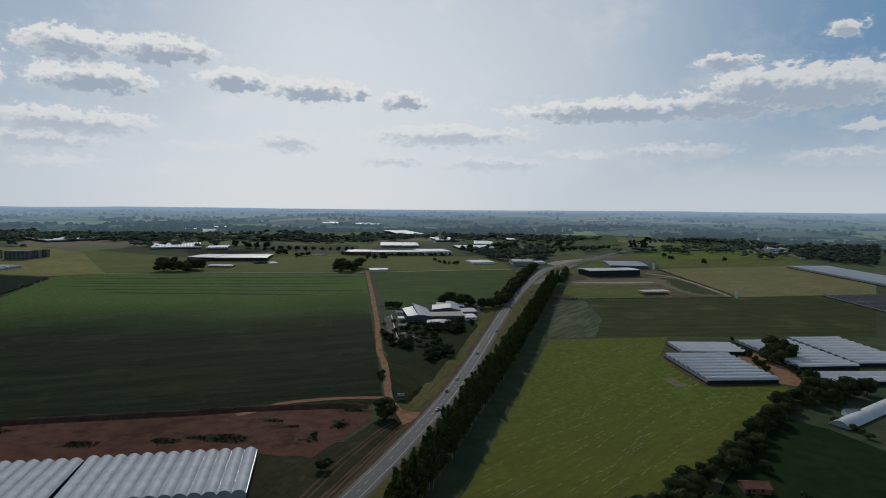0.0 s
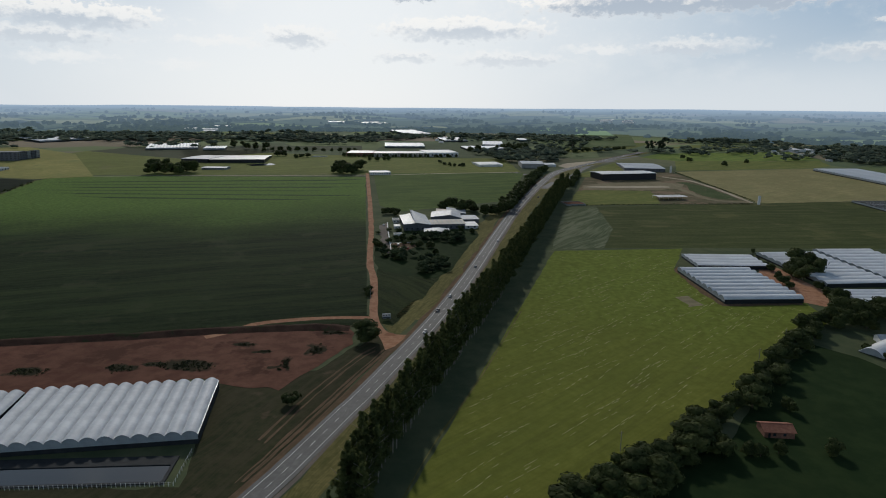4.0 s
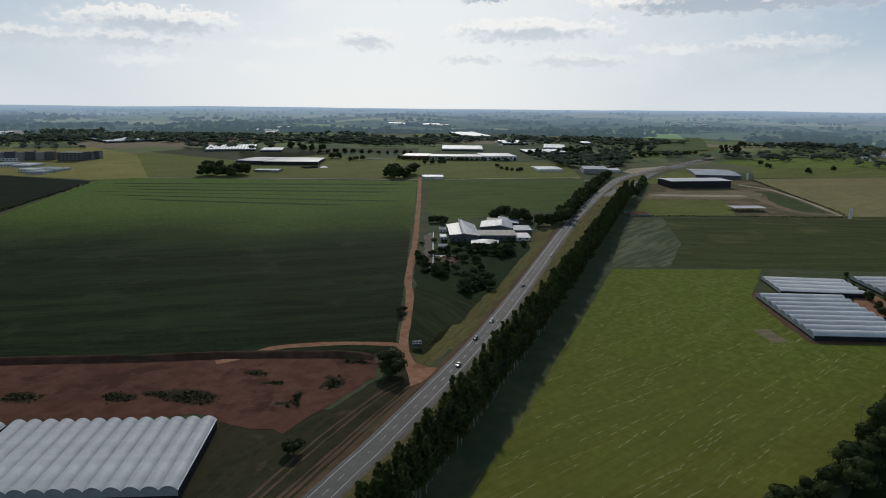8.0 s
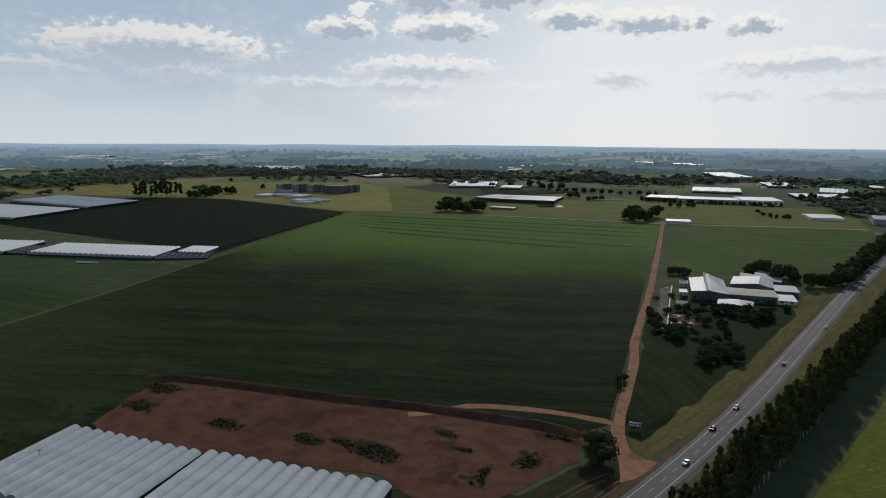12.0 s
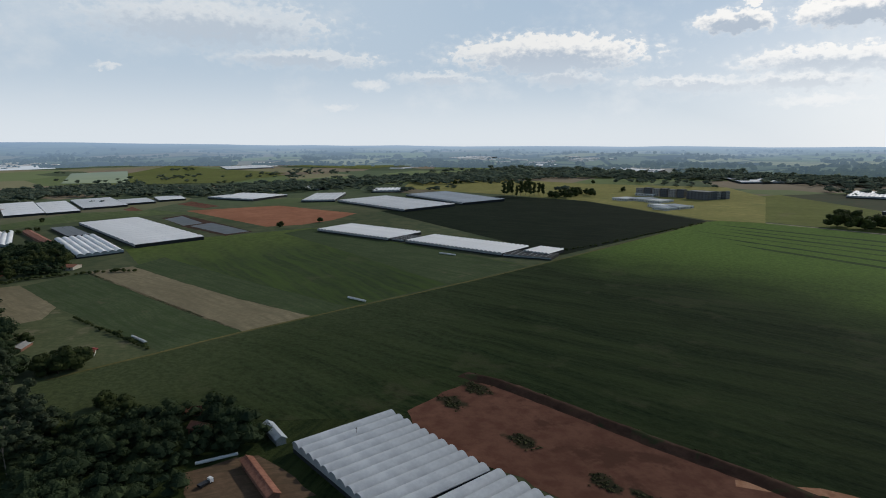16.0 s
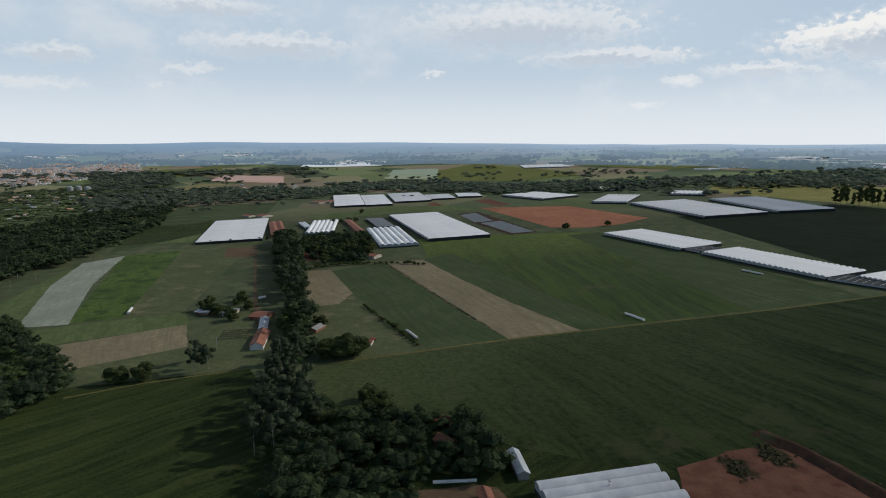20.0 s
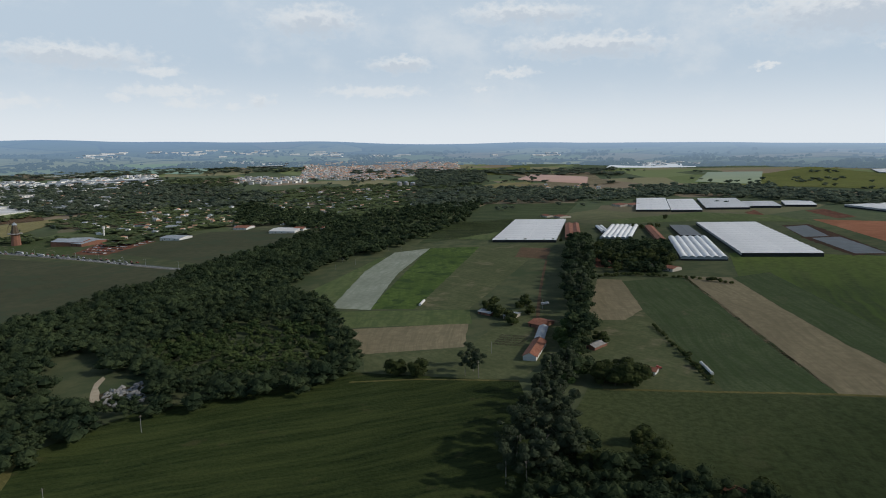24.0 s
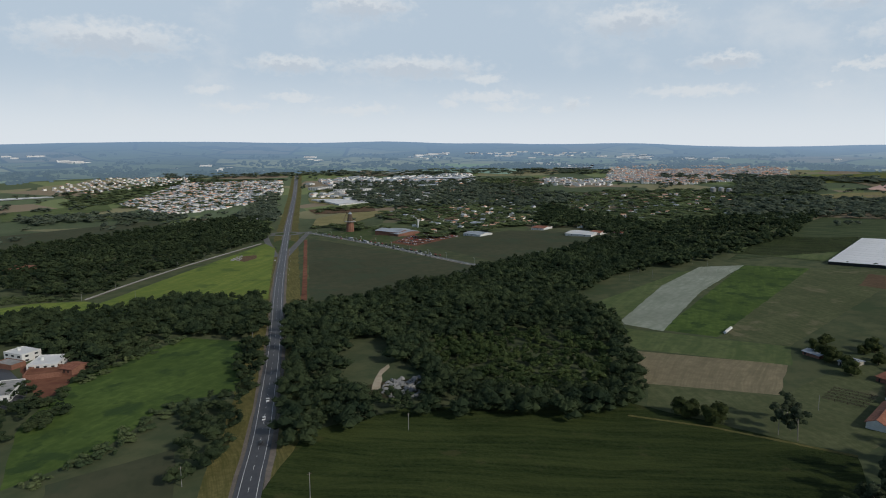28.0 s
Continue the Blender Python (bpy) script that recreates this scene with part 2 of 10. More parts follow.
    if blots:
        blot_colour, places = blots
        crumple = N("ShaderNodeVectorMath")
        crumple.operation = "MULTIPLY_ADD"
        wrinkle = N("ShaderNodeTexNoise")
        L(pos, wrinkle.inputs["Vector"])
        wrinkle.inputs["Scale"].default_value, wrinkle.inputs["Detail"].default_value = 0.12, 5.0
        L(wrinkle.outputs[1], crumple.inputs[0])
        crumple.inputs[1].default_value = (22.0, 12.0, 0.0)
        L(pos, crumple.inputs[2])
        near = None
        for bx, by, rx, ry in places:
            off, sc, ln = N("ShaderNodeVectorMath"), N("ShaderNodeVectorMath"), N("ShaderNodeVectorMath")
            off.operation, sc.operation, ln.operation = "SUBTRACT", "MULTIPLY", "LENGTH"
            L(crumple.outputs[0], off.inputs[0])
            off.inputs[1].default_value = (bx + 11.0, by + 6.0, 0.0)
            L(off.outputs[0], sc.inputs[0])
            sc.inputs[1].default_value = (1 / rx, 1 / ry, 0.0)
            L(sc.outputs[0], ln.inputs[0])
            if near is None:
                near = ln.outputs["Value"]
            else:
                mn = N("ShaderNodeMath")
                mn.operation = "MINIMUM"
                L(near, mn.inputs[0])
                L(ln.outputs["Value"], mn.inputs[1])
                near = mn.outputs[0]
        inv = N("ShaderNodeMapRange")
        inv.interpolation_type = "SMOOTHSTEP"
        L(near, inv.inputs[0])
        for i, v in enumerate((1.25, 0.75, 0.0, 0.88)):
            inv.inputs[i + 1].default_value = v
        col = mix(inv.outputs[0], col, blot_colour)
    if rand:
        info = N("ShaderNodeObjectInfo").outputs["Random"]
        isl = N("ShaderNodeNewGeometry").outputs["Random Per Island"]
        n = N("ShaderNodeMath")
        n.operation = "ADD"
        L(info, n.inputs[0])
        L(isl, n.inputs[1])
        hsv = N("ShaderNodeHueSaturation")
        mr = N("ShaderNodeMapRange")
        L(n.outputs[0], mr.inputs[0])
        for i, v in enumerate((0.0, 2.0, 1.0 - rand, 1.0 + rand)):
            mr.inputs[i + 1].default_value = v
        L(mr.outputs[0], hsv.inputs["Value"])
        L(col, hsv.inputs["Color"])
        col = hsv.outputs[0]
    L(col, bsdf.inputs["Base Color"])
    bsdf.inputs["Roughness"].default_value = rough
    bsdf.inputs["Metallic"].default_value = metal
    bsdf.inputs["Diffuse Roughness"].default_value = clods
    bsdf.inputs["Specular IOR Level"].default_value = (0.02 if coord == "world" else 0.25) if spec is None else spec
    if trans:
        bsdf.inputs["Transmission Weight"].default_value = 0.0
        tr, ad = N("ShaderNodeBsdfTranslucent"), N("ShaderNodeMixShader")
        L(col, tr.inputs[0])
        ad.inputs[0].default_value = trans
        L(bsdf.outputs[0], ad.inputs[1])
        L(tr.outputs[0], ad.inputs[2])
        L(ad.outputs[0], nt.nodes["Material Output"].inputs[0])
    if bump:
        bp = N("ShaderNodeBump")
        bp.inputs["Strength"].default_value = 1.0
        bp.inputs["Distance"].default_value = bump
        L(height, bp.inputs["Height"])
        L(bp.outputs[0], bsdf.inputs["Normal"])
    return mt


M = {}
M["earth"] = material("dry_grassland", (0.068, 0.088, 0.046), (0.115, 0.125, 0.066), 0.06, bump=0.3, spots=((0.058, 0.080, 0.040), 0.012, 0.55))


def patchwork(mt, gap):
    """Far farmland: parcels of differing tone over the grassland, lifted to stand for haze and sunlight."""
    nt = mt.node_tree
    bsdf = nt.nodes["Principled BSDF"]
    old = bsdf.inputs["Base Color"].links[0].from_socket
    geo, vor, sep, ramp = (nt.nodes.new("ShaderNode" + k) for k in ("NewGeometry", "TexVoronoi", "SeparateColor", "ValToRGB"))
    nt.links.new(geo.outputs["Position"], vor.inputs["Vector"])
    vor.inputs["Scale"].default_value = 1 / gap
    nt.links.new(vor.outputs["Color"], sep.inputs[0])
    nt.links.new(sep.outputs[0], ramp.inputs[0])
    el = ramp.color_ramp.elements
    ramp.color_ramp.interpolation = "CONSTANT"
    # parcel colours, made paler in place of haze and distant sun
    tones = [(0.100, 0.132, 0.076), (0.18, 0.23, 0.095), (0.31, 0.285, 0.165), (0.115, 0.150, 0.086), (0.225, 0.275, 0.125), (0.32, 0.25, 0.18), (0.135, 0.18, 0.10)]
    for i, c in enumerate(tones):
        e = el[i] if i < 2 else el.new(i / len(tones))
        e.position, e.color = i / len(tones), (*c, 1)
    mx = nt.nodes.new("ShaderNodeMix")
    mx.data_type = "RGBA"
    away = nt.nodes.new("ShaderNodeVectorMath")
    away.operation = "LENGTH"
    nt.links.new(geo.outputs["Position"], away.inputs[0])
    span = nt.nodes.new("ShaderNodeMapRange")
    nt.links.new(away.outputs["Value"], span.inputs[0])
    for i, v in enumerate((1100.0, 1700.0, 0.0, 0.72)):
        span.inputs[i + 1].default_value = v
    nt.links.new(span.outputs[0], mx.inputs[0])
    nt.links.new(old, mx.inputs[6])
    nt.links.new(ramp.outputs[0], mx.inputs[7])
    nt.links.new(mx.outputs[2], bsdf.inputs["Base Color"])


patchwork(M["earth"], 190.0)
# dark base and far-end fade put cloud shade and sunlight into the colour
M["soy"] = material("soy_crop_painted_shade", c1=(0.011, 0.023, 0.007), c2=(0.032, 0.051, 0.017), scale=0.3, clods=1.0, bump=0.6, fades=((-0.24, 0.97, 560, 790, (0.190, 0.265, 0.050)), (-0.75, -0.66, 60, 270, (0.073, 0.088, 0.037))), rows=[(16, 4.2, (0.051, 0.070, 0.024), 0.6), (24, 10.0, (0.071, 0.088, 0.029), 0.55)], spots=((0.071, 0.068, 0.032), 0.028, 0.57))
M["soy2"] = material("young_crop", (0.060, 0.082, 0.041), (0.089, 0.110, 0.054), 0.4, bump=0.25, rows=(21, 4.0, (0.041, 0.065, 0.026), 0.7), spots=((0.114, 0.110, 0.067), 0.03, 0.6))
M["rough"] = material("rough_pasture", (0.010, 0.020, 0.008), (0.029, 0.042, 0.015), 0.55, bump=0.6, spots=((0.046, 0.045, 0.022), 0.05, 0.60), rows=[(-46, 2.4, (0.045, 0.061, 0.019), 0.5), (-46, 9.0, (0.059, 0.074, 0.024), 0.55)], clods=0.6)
M["pasture"] = material("green_pasture", (0.134, 0.147, 0.027), (0.169, 0.178, 0.037), 0.25, bump=0.25, spots=((0.152, 0.124, 0.055), 0.05, 0.66), big=-0.2, rows=[(47, 3.4, (0.086, 0.098, 0.022), 0.5, 5.0), (47, 11.0, (0.110, 0.129, 0.026), 0.4, 9.0)], fades=((0.1, 0.99, 240, 430, (0.109, 0.136, 0.025)),))
M["meadow"] = material("bright_meadow", (0.096, 0.127, 0.055), (0.146, 0.174, 0.073), 0.15, bump=0.3, rows=(21, 7.0, (0.068, 0.101, 0.039), 0.6), spots=((0.163, 0.163, 0.091), 0.035, 0.6))
M["lime"] = material("lime_pasture", (0.140, 0.158, 0.046), (0.200, 0.204, 0.064), 0.12, bump=0.2, rows=(40, 8.0, (0.100, 0.125, 0.036), 0.6), spots=((0.18, 0.165, 0.075), 0.02, 0.6))
# brighter copy of the lime pasture, with sunshine put into its colour
M["meadowlime"] = material("lime_meadow_painted_sunlit", (0.150, 0.205, 0.045), (0.215, 0.250, 0.062), 0.12, bump=0.2, rows=(40, 8.0, (0.095, 0.145, 0.036), 0.6), spots=((0.085, 0.125, 0.036), 0.03, 0.55))
M["yellowpasture"] = material("dry_yellow_pasture", (0.235, 0.220, 0.075), (0.330, 0.298, 0.108), 0.12, bump=0.2, rows=(30, 9.0, (0.190, 0.190, 0.062), 0.6), spots=((0.180, 0.190, 0.070), 0.02, 0.58))
M["grass"] = material("mown_grass", (0.055, 0.085, 0.032), (0.090, 0.105, 0.048), 0.3, bump=0.2, spots=((0.140, 0.120, 0.079), 0.07, 0.60))
M["verge"] = material("dry_verge_grass", (0.128, 0.118, 0.044), (0.200, 0.170, 0.070), 0.4, bump=0.25, rows=(76, 1.6, (0.078, 0.082, 0.028), 0.75))
M["darkverge"] = material("dark_verge_grass", (0.030, 0.036, 0.017), (0.052, 0.052, 0.026), 0.2, bump=0.35, spots=((0.085, 0.062, 0.040), 0.06, 0.62), rows=(70, 2.2, (0.066, 0.054, 0.034), 0.5))
M["shedlot"] = material("shed_lot_soil", (0.090, 0.092, 0.048), (0.140, 0.122, 0.070), 0.2, bump=0.2, spots=((0.205, 0.150, 0.098), 0.03, 0.50), rows=(14, 3.0, (0.17, 0.13, 0.085), 0.5))
M["stripes"] = material("vegetable_rows", (0.060, 0.085, 0.040), (0.078, 0.100, 0.050), 0.4, rows=(62, 4.0, (0.160, 0.170, 0.105), 0.9))
M["cabbage"] = material("dark_vegetable_crop", (0.050, 0.064, 0.022), (0.080, 0.094, 0.032), 0.3, bump=0.25, rows=[(4, 3.0, (0.108, 0.114, 0.046), 0.5), (10, 9.0, (0.040, 0.052, 0.020), 0.6)], spots=((0.105, 0.106, 0.042), 0.02, 0.56))
M["stubble"] = material("straw_stubble", (0.235, 0.205, 0.095), (0.305, 0.265, 0.130), 0.2, bump=0.1, rows=(40, 5.0, (0.180, 0.178, 0.080), 0.6))
M["tan"] = material("ploughed_tan_soil", (0.210, 0.178, 0.114), (0.282, 0.240, 0.150), 0.2, bump=0.15, rows=(22, 3.0, (0.156, 0.138, 0.086), 0.7))
M["silver"] = material("silver_mulch_strip", (0.260, 0.286, 0.227), (0.345, 0.370, 0.305), 0.2, rows=(17, 3.0, (0.195, 0.227, 0.169), 0.6))
M["brownfield"] = material("harvested_brown_field", (0.062, 0.072, 0.042), (0.086, 0.090, 0.054), 0.1, bump=0.15, spots=((0.056, 0.074, 0.044), 0.02, 0.5), rows=(70, 6.0, (0.074, 0.078, 0.046), 0.4))
# weed patches on the bare lot: place, half length, half width
LOT_WEEDS = [(-227.0, 247.0, 9.0, 4.6), (-183.0, 255.2, 8.0, 4.2), (-152.5, 262.0, 14.0, 6.0), (-168.0, 261.0, 6.0, 3.0), (-133.0, 290.8, 7.0, 2.6), (-278.5, 239.5, 10.0, 5.5),
             (-288.0, 259.0, 10.0, 6.0), (-120.0, 283.0, 5.0, 1.6), (-93.0, 288.0, 4.0, 7.0), (-104.0, 268.0, 3.0, 8.0), (-89.0, 314.0, 6.0, 3.0)]
M["redsoil"] = material("red_bare_soil", (0.135, 0.061, 0.041), (0.205, 0.100, 0.066), 0.12, bump=0.4, spots=((0.095, 0.045, 0.030), 0.05, 0.56), blots=((0.026, 0.030, 0.016), LOT_WEEDS), clods=0.4)
M["orangesoil"] = material("orange_earthworks", (0.30, 0.13, 0.075), (0.37, 0.17, 0.10), 0.08, bump=0.2)
M["dirt"] = material("dirt_track", (0.31, 0.160, 0.094), (0.42, 0.240, 0.150), 0.3, bump=0.1, spots=((0.24, 0.12, 0.072), 0.08, 0.55))
M["paledirt"] = material("pale_farm_track", (0.38, 0.32, 0.23), (0.48, 0.41, 0.31), 0.3, bump=0.1)
M["scrub"] = material("dark_weeds", (0.05, 0.058, 0.028), (0.10, 0.09, 0.045), 0.5, bump=0.3)
M["forestfloor"] = material("forest_floor", (0.014, 0.022, 0.013), (0.028, 0.036, 0.020), 0.3, bump=0.3)
# base raised to stand in for sun glare on the northward road
M["asphalt"] = material("worn_asphalt_with_glare", (0.110, 0.109, 0.105), (0.152, 0.151, 0.144), 0.5, rough=0.8, bump=0.01, spec=0.25, rows=(76, 1.1, (0.084, 0.084, 0.083), 0.5))
M["asphalt2"] = material("dark_asphalt", (0.055, 0.057, 0.062), (0.075, 0.077, 0.082), 0.5, rough=0.6, bump=0.01, spec=0.4)
M["brownshoulder"] = material("brown_dirt_shoulder", (0.13, 0.085, 0.055), (0.19, 0.125, 0.08), 0.35, bump=0.1, rows=(72, 1.5, (0.085, 0.065, 0.04), 0.7))
M["shoulder"] = material("gravel_shoulder", (0.16, 0.14, 0.12), (0.21, 0.18, 0.15), 0.6, bump=0.05)
M["paint"] = material("road_paint", (0.70, 0.70, 0.68), (0.78, 0.78, 0.75), 1.0, rough=0.7)
# foreground film, its white greyed in colour as under cloud shade
M["film"] = material("shaded_greenhouse_film", (0.52, 0.55, 0.58), (0.64, 0.67, 0.69), 0.25, rough=0.6, bump=0.03, coord="object", trans=0.12, rand=0.05)
# the same white film, brightened in colour as if sunlit
M["filmsunlit"] = material("sunlit_greenhouse_film", (0.78, 0.79, 0.79), (0.86, 0.86, 0.85), 0.2, rough=0.6, bump=0.02, coord="object", rand=0.04)
M["film2"] = material("dusty_greenhouse_film", (0.66, 0.68, 0.69), (0.78, 0.79, 0.79), 0.2, rough=0.55, bump=0.03, coord="object", trans=0.1, rand=0.08)
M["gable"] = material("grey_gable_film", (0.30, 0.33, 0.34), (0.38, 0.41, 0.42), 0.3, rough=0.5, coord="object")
M["screen"] = material("black_shade_net", (0.020, 0.024, 0.026), (0.032, 0.036, 0.038), 0.4, rough=0.9, coord="object")
M["steel"] = material("galvanised_steel", (0.45, 0.47, 0.48), (0.55, 0.57, 0.58), 1.0, rough=0.45, metal=0.6, coord="object")
M["roofgrey"] = material("grey_sheet_roof", (0.27, 0.31, 0.35), (0.40, 0.43, 0.46), 0.4, rough=0.5, bump=0.02, coord="object", rand=0.12)
M["roofwhite"] = material("white_sheet_roof", (0.66, 0.66, 0.65), (0.76, 0.76, 0.74), 0.2, rough=0.55, coord="object", rand=0.05)
M["tiles"] = material("clay_roof_tiles", (0.23, 0.092, 0.058), (0.34, 0.15, 0.095), 0.6, rough=0.85, bump=0.04, coord="object", rand=0.15)
M["white"] = material("white_render", (0.66, 0.66, 0.63), (0.76, 0.75, 0.72), 0.4, rough=0.85, coord="object", rand=0.05)
M["cream"] = material("cream_render", (0.50, 0.46, 0.38), (0.58, 0.53, 0.45), 0.4, rough=0.85, coord="object", rand=0.15)
# wall grey darkened so that faces turned from the sun look shaded
M["slate"] = material("shaded_grey_render", (0.10, 0.105, 0.115), (0.16, 0.165, 0.175), 0.5, rough=0.85, coord="object", rand=0.25)
# wall colour raised for the sun and airlight over the far town
M["townwall"] = material("town_render", (0.72, 0.70, 0.66), (0.84, 0.82, 0.78), 0.5, rough=0.85, coord="object", rand=0.35)
# leaf tones partly raised to stand in for haze over the suburb
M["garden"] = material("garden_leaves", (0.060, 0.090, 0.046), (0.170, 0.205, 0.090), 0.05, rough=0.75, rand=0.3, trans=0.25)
# row tones of the crop, both raised to carry sunlight on the far end
M["soylight"] = material("lighter_soy_rows", (0.080, 0.118, 0.032), (0.110, 0.150, 0.044), 0.3, bump=0.3, rows=(23, 6.0, (0.045, 0.075, 0.023), 0.7))
M["soymid"] = material("midtone_soy_rows", (0.050, 0.082, 0.025), (0.070, 0.104, 0.032), 0.3, bump=0.3, rows=(23, 6.0, (0.026, 0.048, 0.016), 0.8))
M["worn"] = material("worn_paddock", (0.088, 0.103, 0.050), (0.130, 0.140, 0.073), 0.25, bump=0.2, spots=((0.160, 0.145, 0.088), 0.035, 0.56), rows=(60, 3.0, (0.068, 0.088, 0.040), 0.5))
M["netting"] = material("dark_orchard_rows", (0.010, 0.018, 0.009), (0.020, 0.030, 0.013), 0.25, bump=0.4, rows=(30, 5.0, (0.030, 0.040, 0.018), 0.6), clods=0.9)
M["basin"] = material("basin_liner", (0.045, 0.058, 0.066), (0.085, 0.10, 0.11), 0.08, rough=0.5, spec=0.3)
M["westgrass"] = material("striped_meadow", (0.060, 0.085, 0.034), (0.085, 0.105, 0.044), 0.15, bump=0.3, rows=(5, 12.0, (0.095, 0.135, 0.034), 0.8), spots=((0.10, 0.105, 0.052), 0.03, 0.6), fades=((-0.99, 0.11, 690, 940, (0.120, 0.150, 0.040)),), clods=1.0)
M["damp"] = material("damp_meadow", (0.066, 0.107, 0.029), (0.103, 0.150, 0.040), 0.15, bump=0.4, spots=((0.038, 0.066, 0.024), 0.05, 0.52), rows=(30, 6.0, (0.049, 0.083, 0.026), 0.5))
# roof colour likewise carries the far town's sunlight and airlight
M["towntiles"] = material("orange_town_tiles", (0.54, 0.28, 0.17), (0.70, 0.43, 0.29), 0.3, rough=0.85, coord="object", rand=0.2)

M["redleaf"] = material("red_blossom", (0.30, 0.05, 0.03), (0.42, 0.10, 0.05), 0.5, rough=0.75, rand=0.3, trans=0.2, coord="object", spec=0.04)
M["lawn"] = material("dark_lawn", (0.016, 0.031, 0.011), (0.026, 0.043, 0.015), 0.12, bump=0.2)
# dark red soil, deepened in colour for shade on the bank's south face
M["bankearth"] = material("dark_red_bank", (0.050, 0.030, 0.022), (0.085, 0.050, 0.035), 0.2, bump=0.3, spots=((0.035, 0.042, 0.02), 0.1, 0.55))
M["orchard"] = material("orchard_rows", (0.040, 0.062, 0.029), (0.055, 0.078, 0.037), 0.2, bump=0.3, rows=(108, 7.0, (0.100, 0.120, 0.059), 0.8))
M["concrete"] = material("stained_concrete", (0.26, 0.26, 0.25), (0.36, 0.35, 0.33), 0.5, rough=0.9, coord="object", rand=0.1)
M["brick"] = material("red_brickwork", (0.20, 0.095, 0.065), (0.28, 0.14, 0.095), 1.2, rough=0.9, bump=0.02, coord="object")
M["dark"] = material("dark_opening", (0.015, 0.017, 0.02), (0.03, 0.032, 0.036), 0.8, rough=0.4, coord="object")
M["glass"] = material("window_glass", (0.03, 0.035, 0.04), (0.05, 0.055, 0.06), 0.5, rough=0.12, spec=0.6, coord="object")
M["bark"] = material("bark", (0.085, 0.065, 0.045), (0.14, 0.11, 0.08), 1.5, bump=0.05, coord="object")
M["palebark"] = material("pale_eucalyptus_bark", (0.24, 0.21, 0.17), (0.36, 0.32, 0.27), 1.0, bump=0.05, coord="object")
M["leaf"] = material("dark_leaves", (0.042, 0.058, 0.022), (0.098, 0.116, 0.040), 0.22, rough=0.7, coord="object", spec=0.04, rand=0.2, trans=0.25)
M["leaf2"] = material("fresh_leaves", (0.042, 0.074, 0.026), (0.078, 0.118, 0.040), 0.3, rough=0.7, coord="object", spec=0.04, rand=0.2, trans=0.2)
M["eucleaf"] = material("eucalyptus_leaves", (0.070, 0.092, 0.034), (0.170, 0.188, 0.066), 0.3, rough=0.65, coord="object", spec=0.04, rand=0.22, trans=0.5)
M["greygum"] = material("grey_gum_leaves", (0.050, 0.068, 0.038), (0.086, 0.106, 0.062), 0.12, rough=0.7, spec=0.03, rand=0.16, trans=0.25)
M["woodleaf"] = material("woodland_leaves", (0.027, 0.045, 0.026), (0.080, 0.106, 0.048), 0.08, rough=0.75, rand=0.10, trans=0.3)
M["younggreen"] = material("young_tree_leaves", (0.040, 0.066, 0.026), (0.095, 0.126, 0.046), 0.05, rough=0.75, rand=0.16, trans=0.3)
# foliage colour lifted and blued to imitate distant haze
M["hazedleaf"] = material("far_woods", (0.095, 0.130, 0.100), (0.210, 0.245, 0.165), 0.03, rough=0.9, rand=0.25, trans=0.45)


# ---- ground ----
SLOPE_X, SLOPE_Y = -0.00892, 0.03087          # the plateau falls gently to the south-east
MID_X, MID_Y, FLAT, RIM, RIM_Z = -50.0, 100.0, 1700.0, 4900.0, 122.0


def gz(x, y):
    """Height of the ground: an even slope, and far off land that climbs towards the horizon."""
    r = math.hypot(x - MID_X, y - MID_Y)
    if r <= FLAT:
        return SLOPE_X * x + SLOPE_Y * y
    k = FLAT / r
    edge = SLOPE_X * (MID_X + (x - MID_X) * k) + SLOPE_Y * (MID_Y + (y - MID_Y) * k)
    u = min(1.0, (r - FLAT) / (RIM - FLAT))
    roll = 14 * u * (1.2 - u) * 2 * noise.noise((x / 520, y / 520, 0.3)) + 5 * u * noise.noise((x / 900, y / 900, 4.0))
    return edge + (RIM_Z - edge) * u ** 1.5 + roll


def mesh_object(name, verts, faces, mat, parent=None, smooth=False):
    me = bpy.data.meshes.new(name)
    me.from_pydata(verts, [], faces)
    me.materials.append(mat)
    if smooth:
        me.polygons.foreach_set("use_smooth", [True] * len(me.polygons))
    ob = new(name, me)
    ob.parent = parent
    return ob


def ground_sheet():
    rings = [0, 150, 300, 500, 700, 900, 1100, 1300, 1500, 1700] + [1700 + 3200 * (i / 60) for i in range(1, 61)]
    n = 240
    verts = [(MID_X, MID_Y, gz(MID_X, MID_Y))]
    for r in rings[1:]:
        for k in range(n):
            a = 2 * math.pi * k / n
            x, y = MID_X + r * math.cos(a), MID_Y + r * math.sin(a)
            verts.append((x, y, gz(x, y)))
    faces = [(0, 1 + k, 1 + (k + 1) % n) for k in range(n)]
    for i in range(len(rings) - 2):
        a, b = 1 + i * n, 1 + (i + 1) * n
        faces += [(a + k, b + k, b + (k + 1) % n, a + (k + 1) % n) for k in range(n)]
    return mesh_object("ground", verts, faces, M["earth"], smooth=True)


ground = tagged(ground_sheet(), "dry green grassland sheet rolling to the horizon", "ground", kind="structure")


THIN = 0.35        # how thick the layers of land lie on one another, near the middle


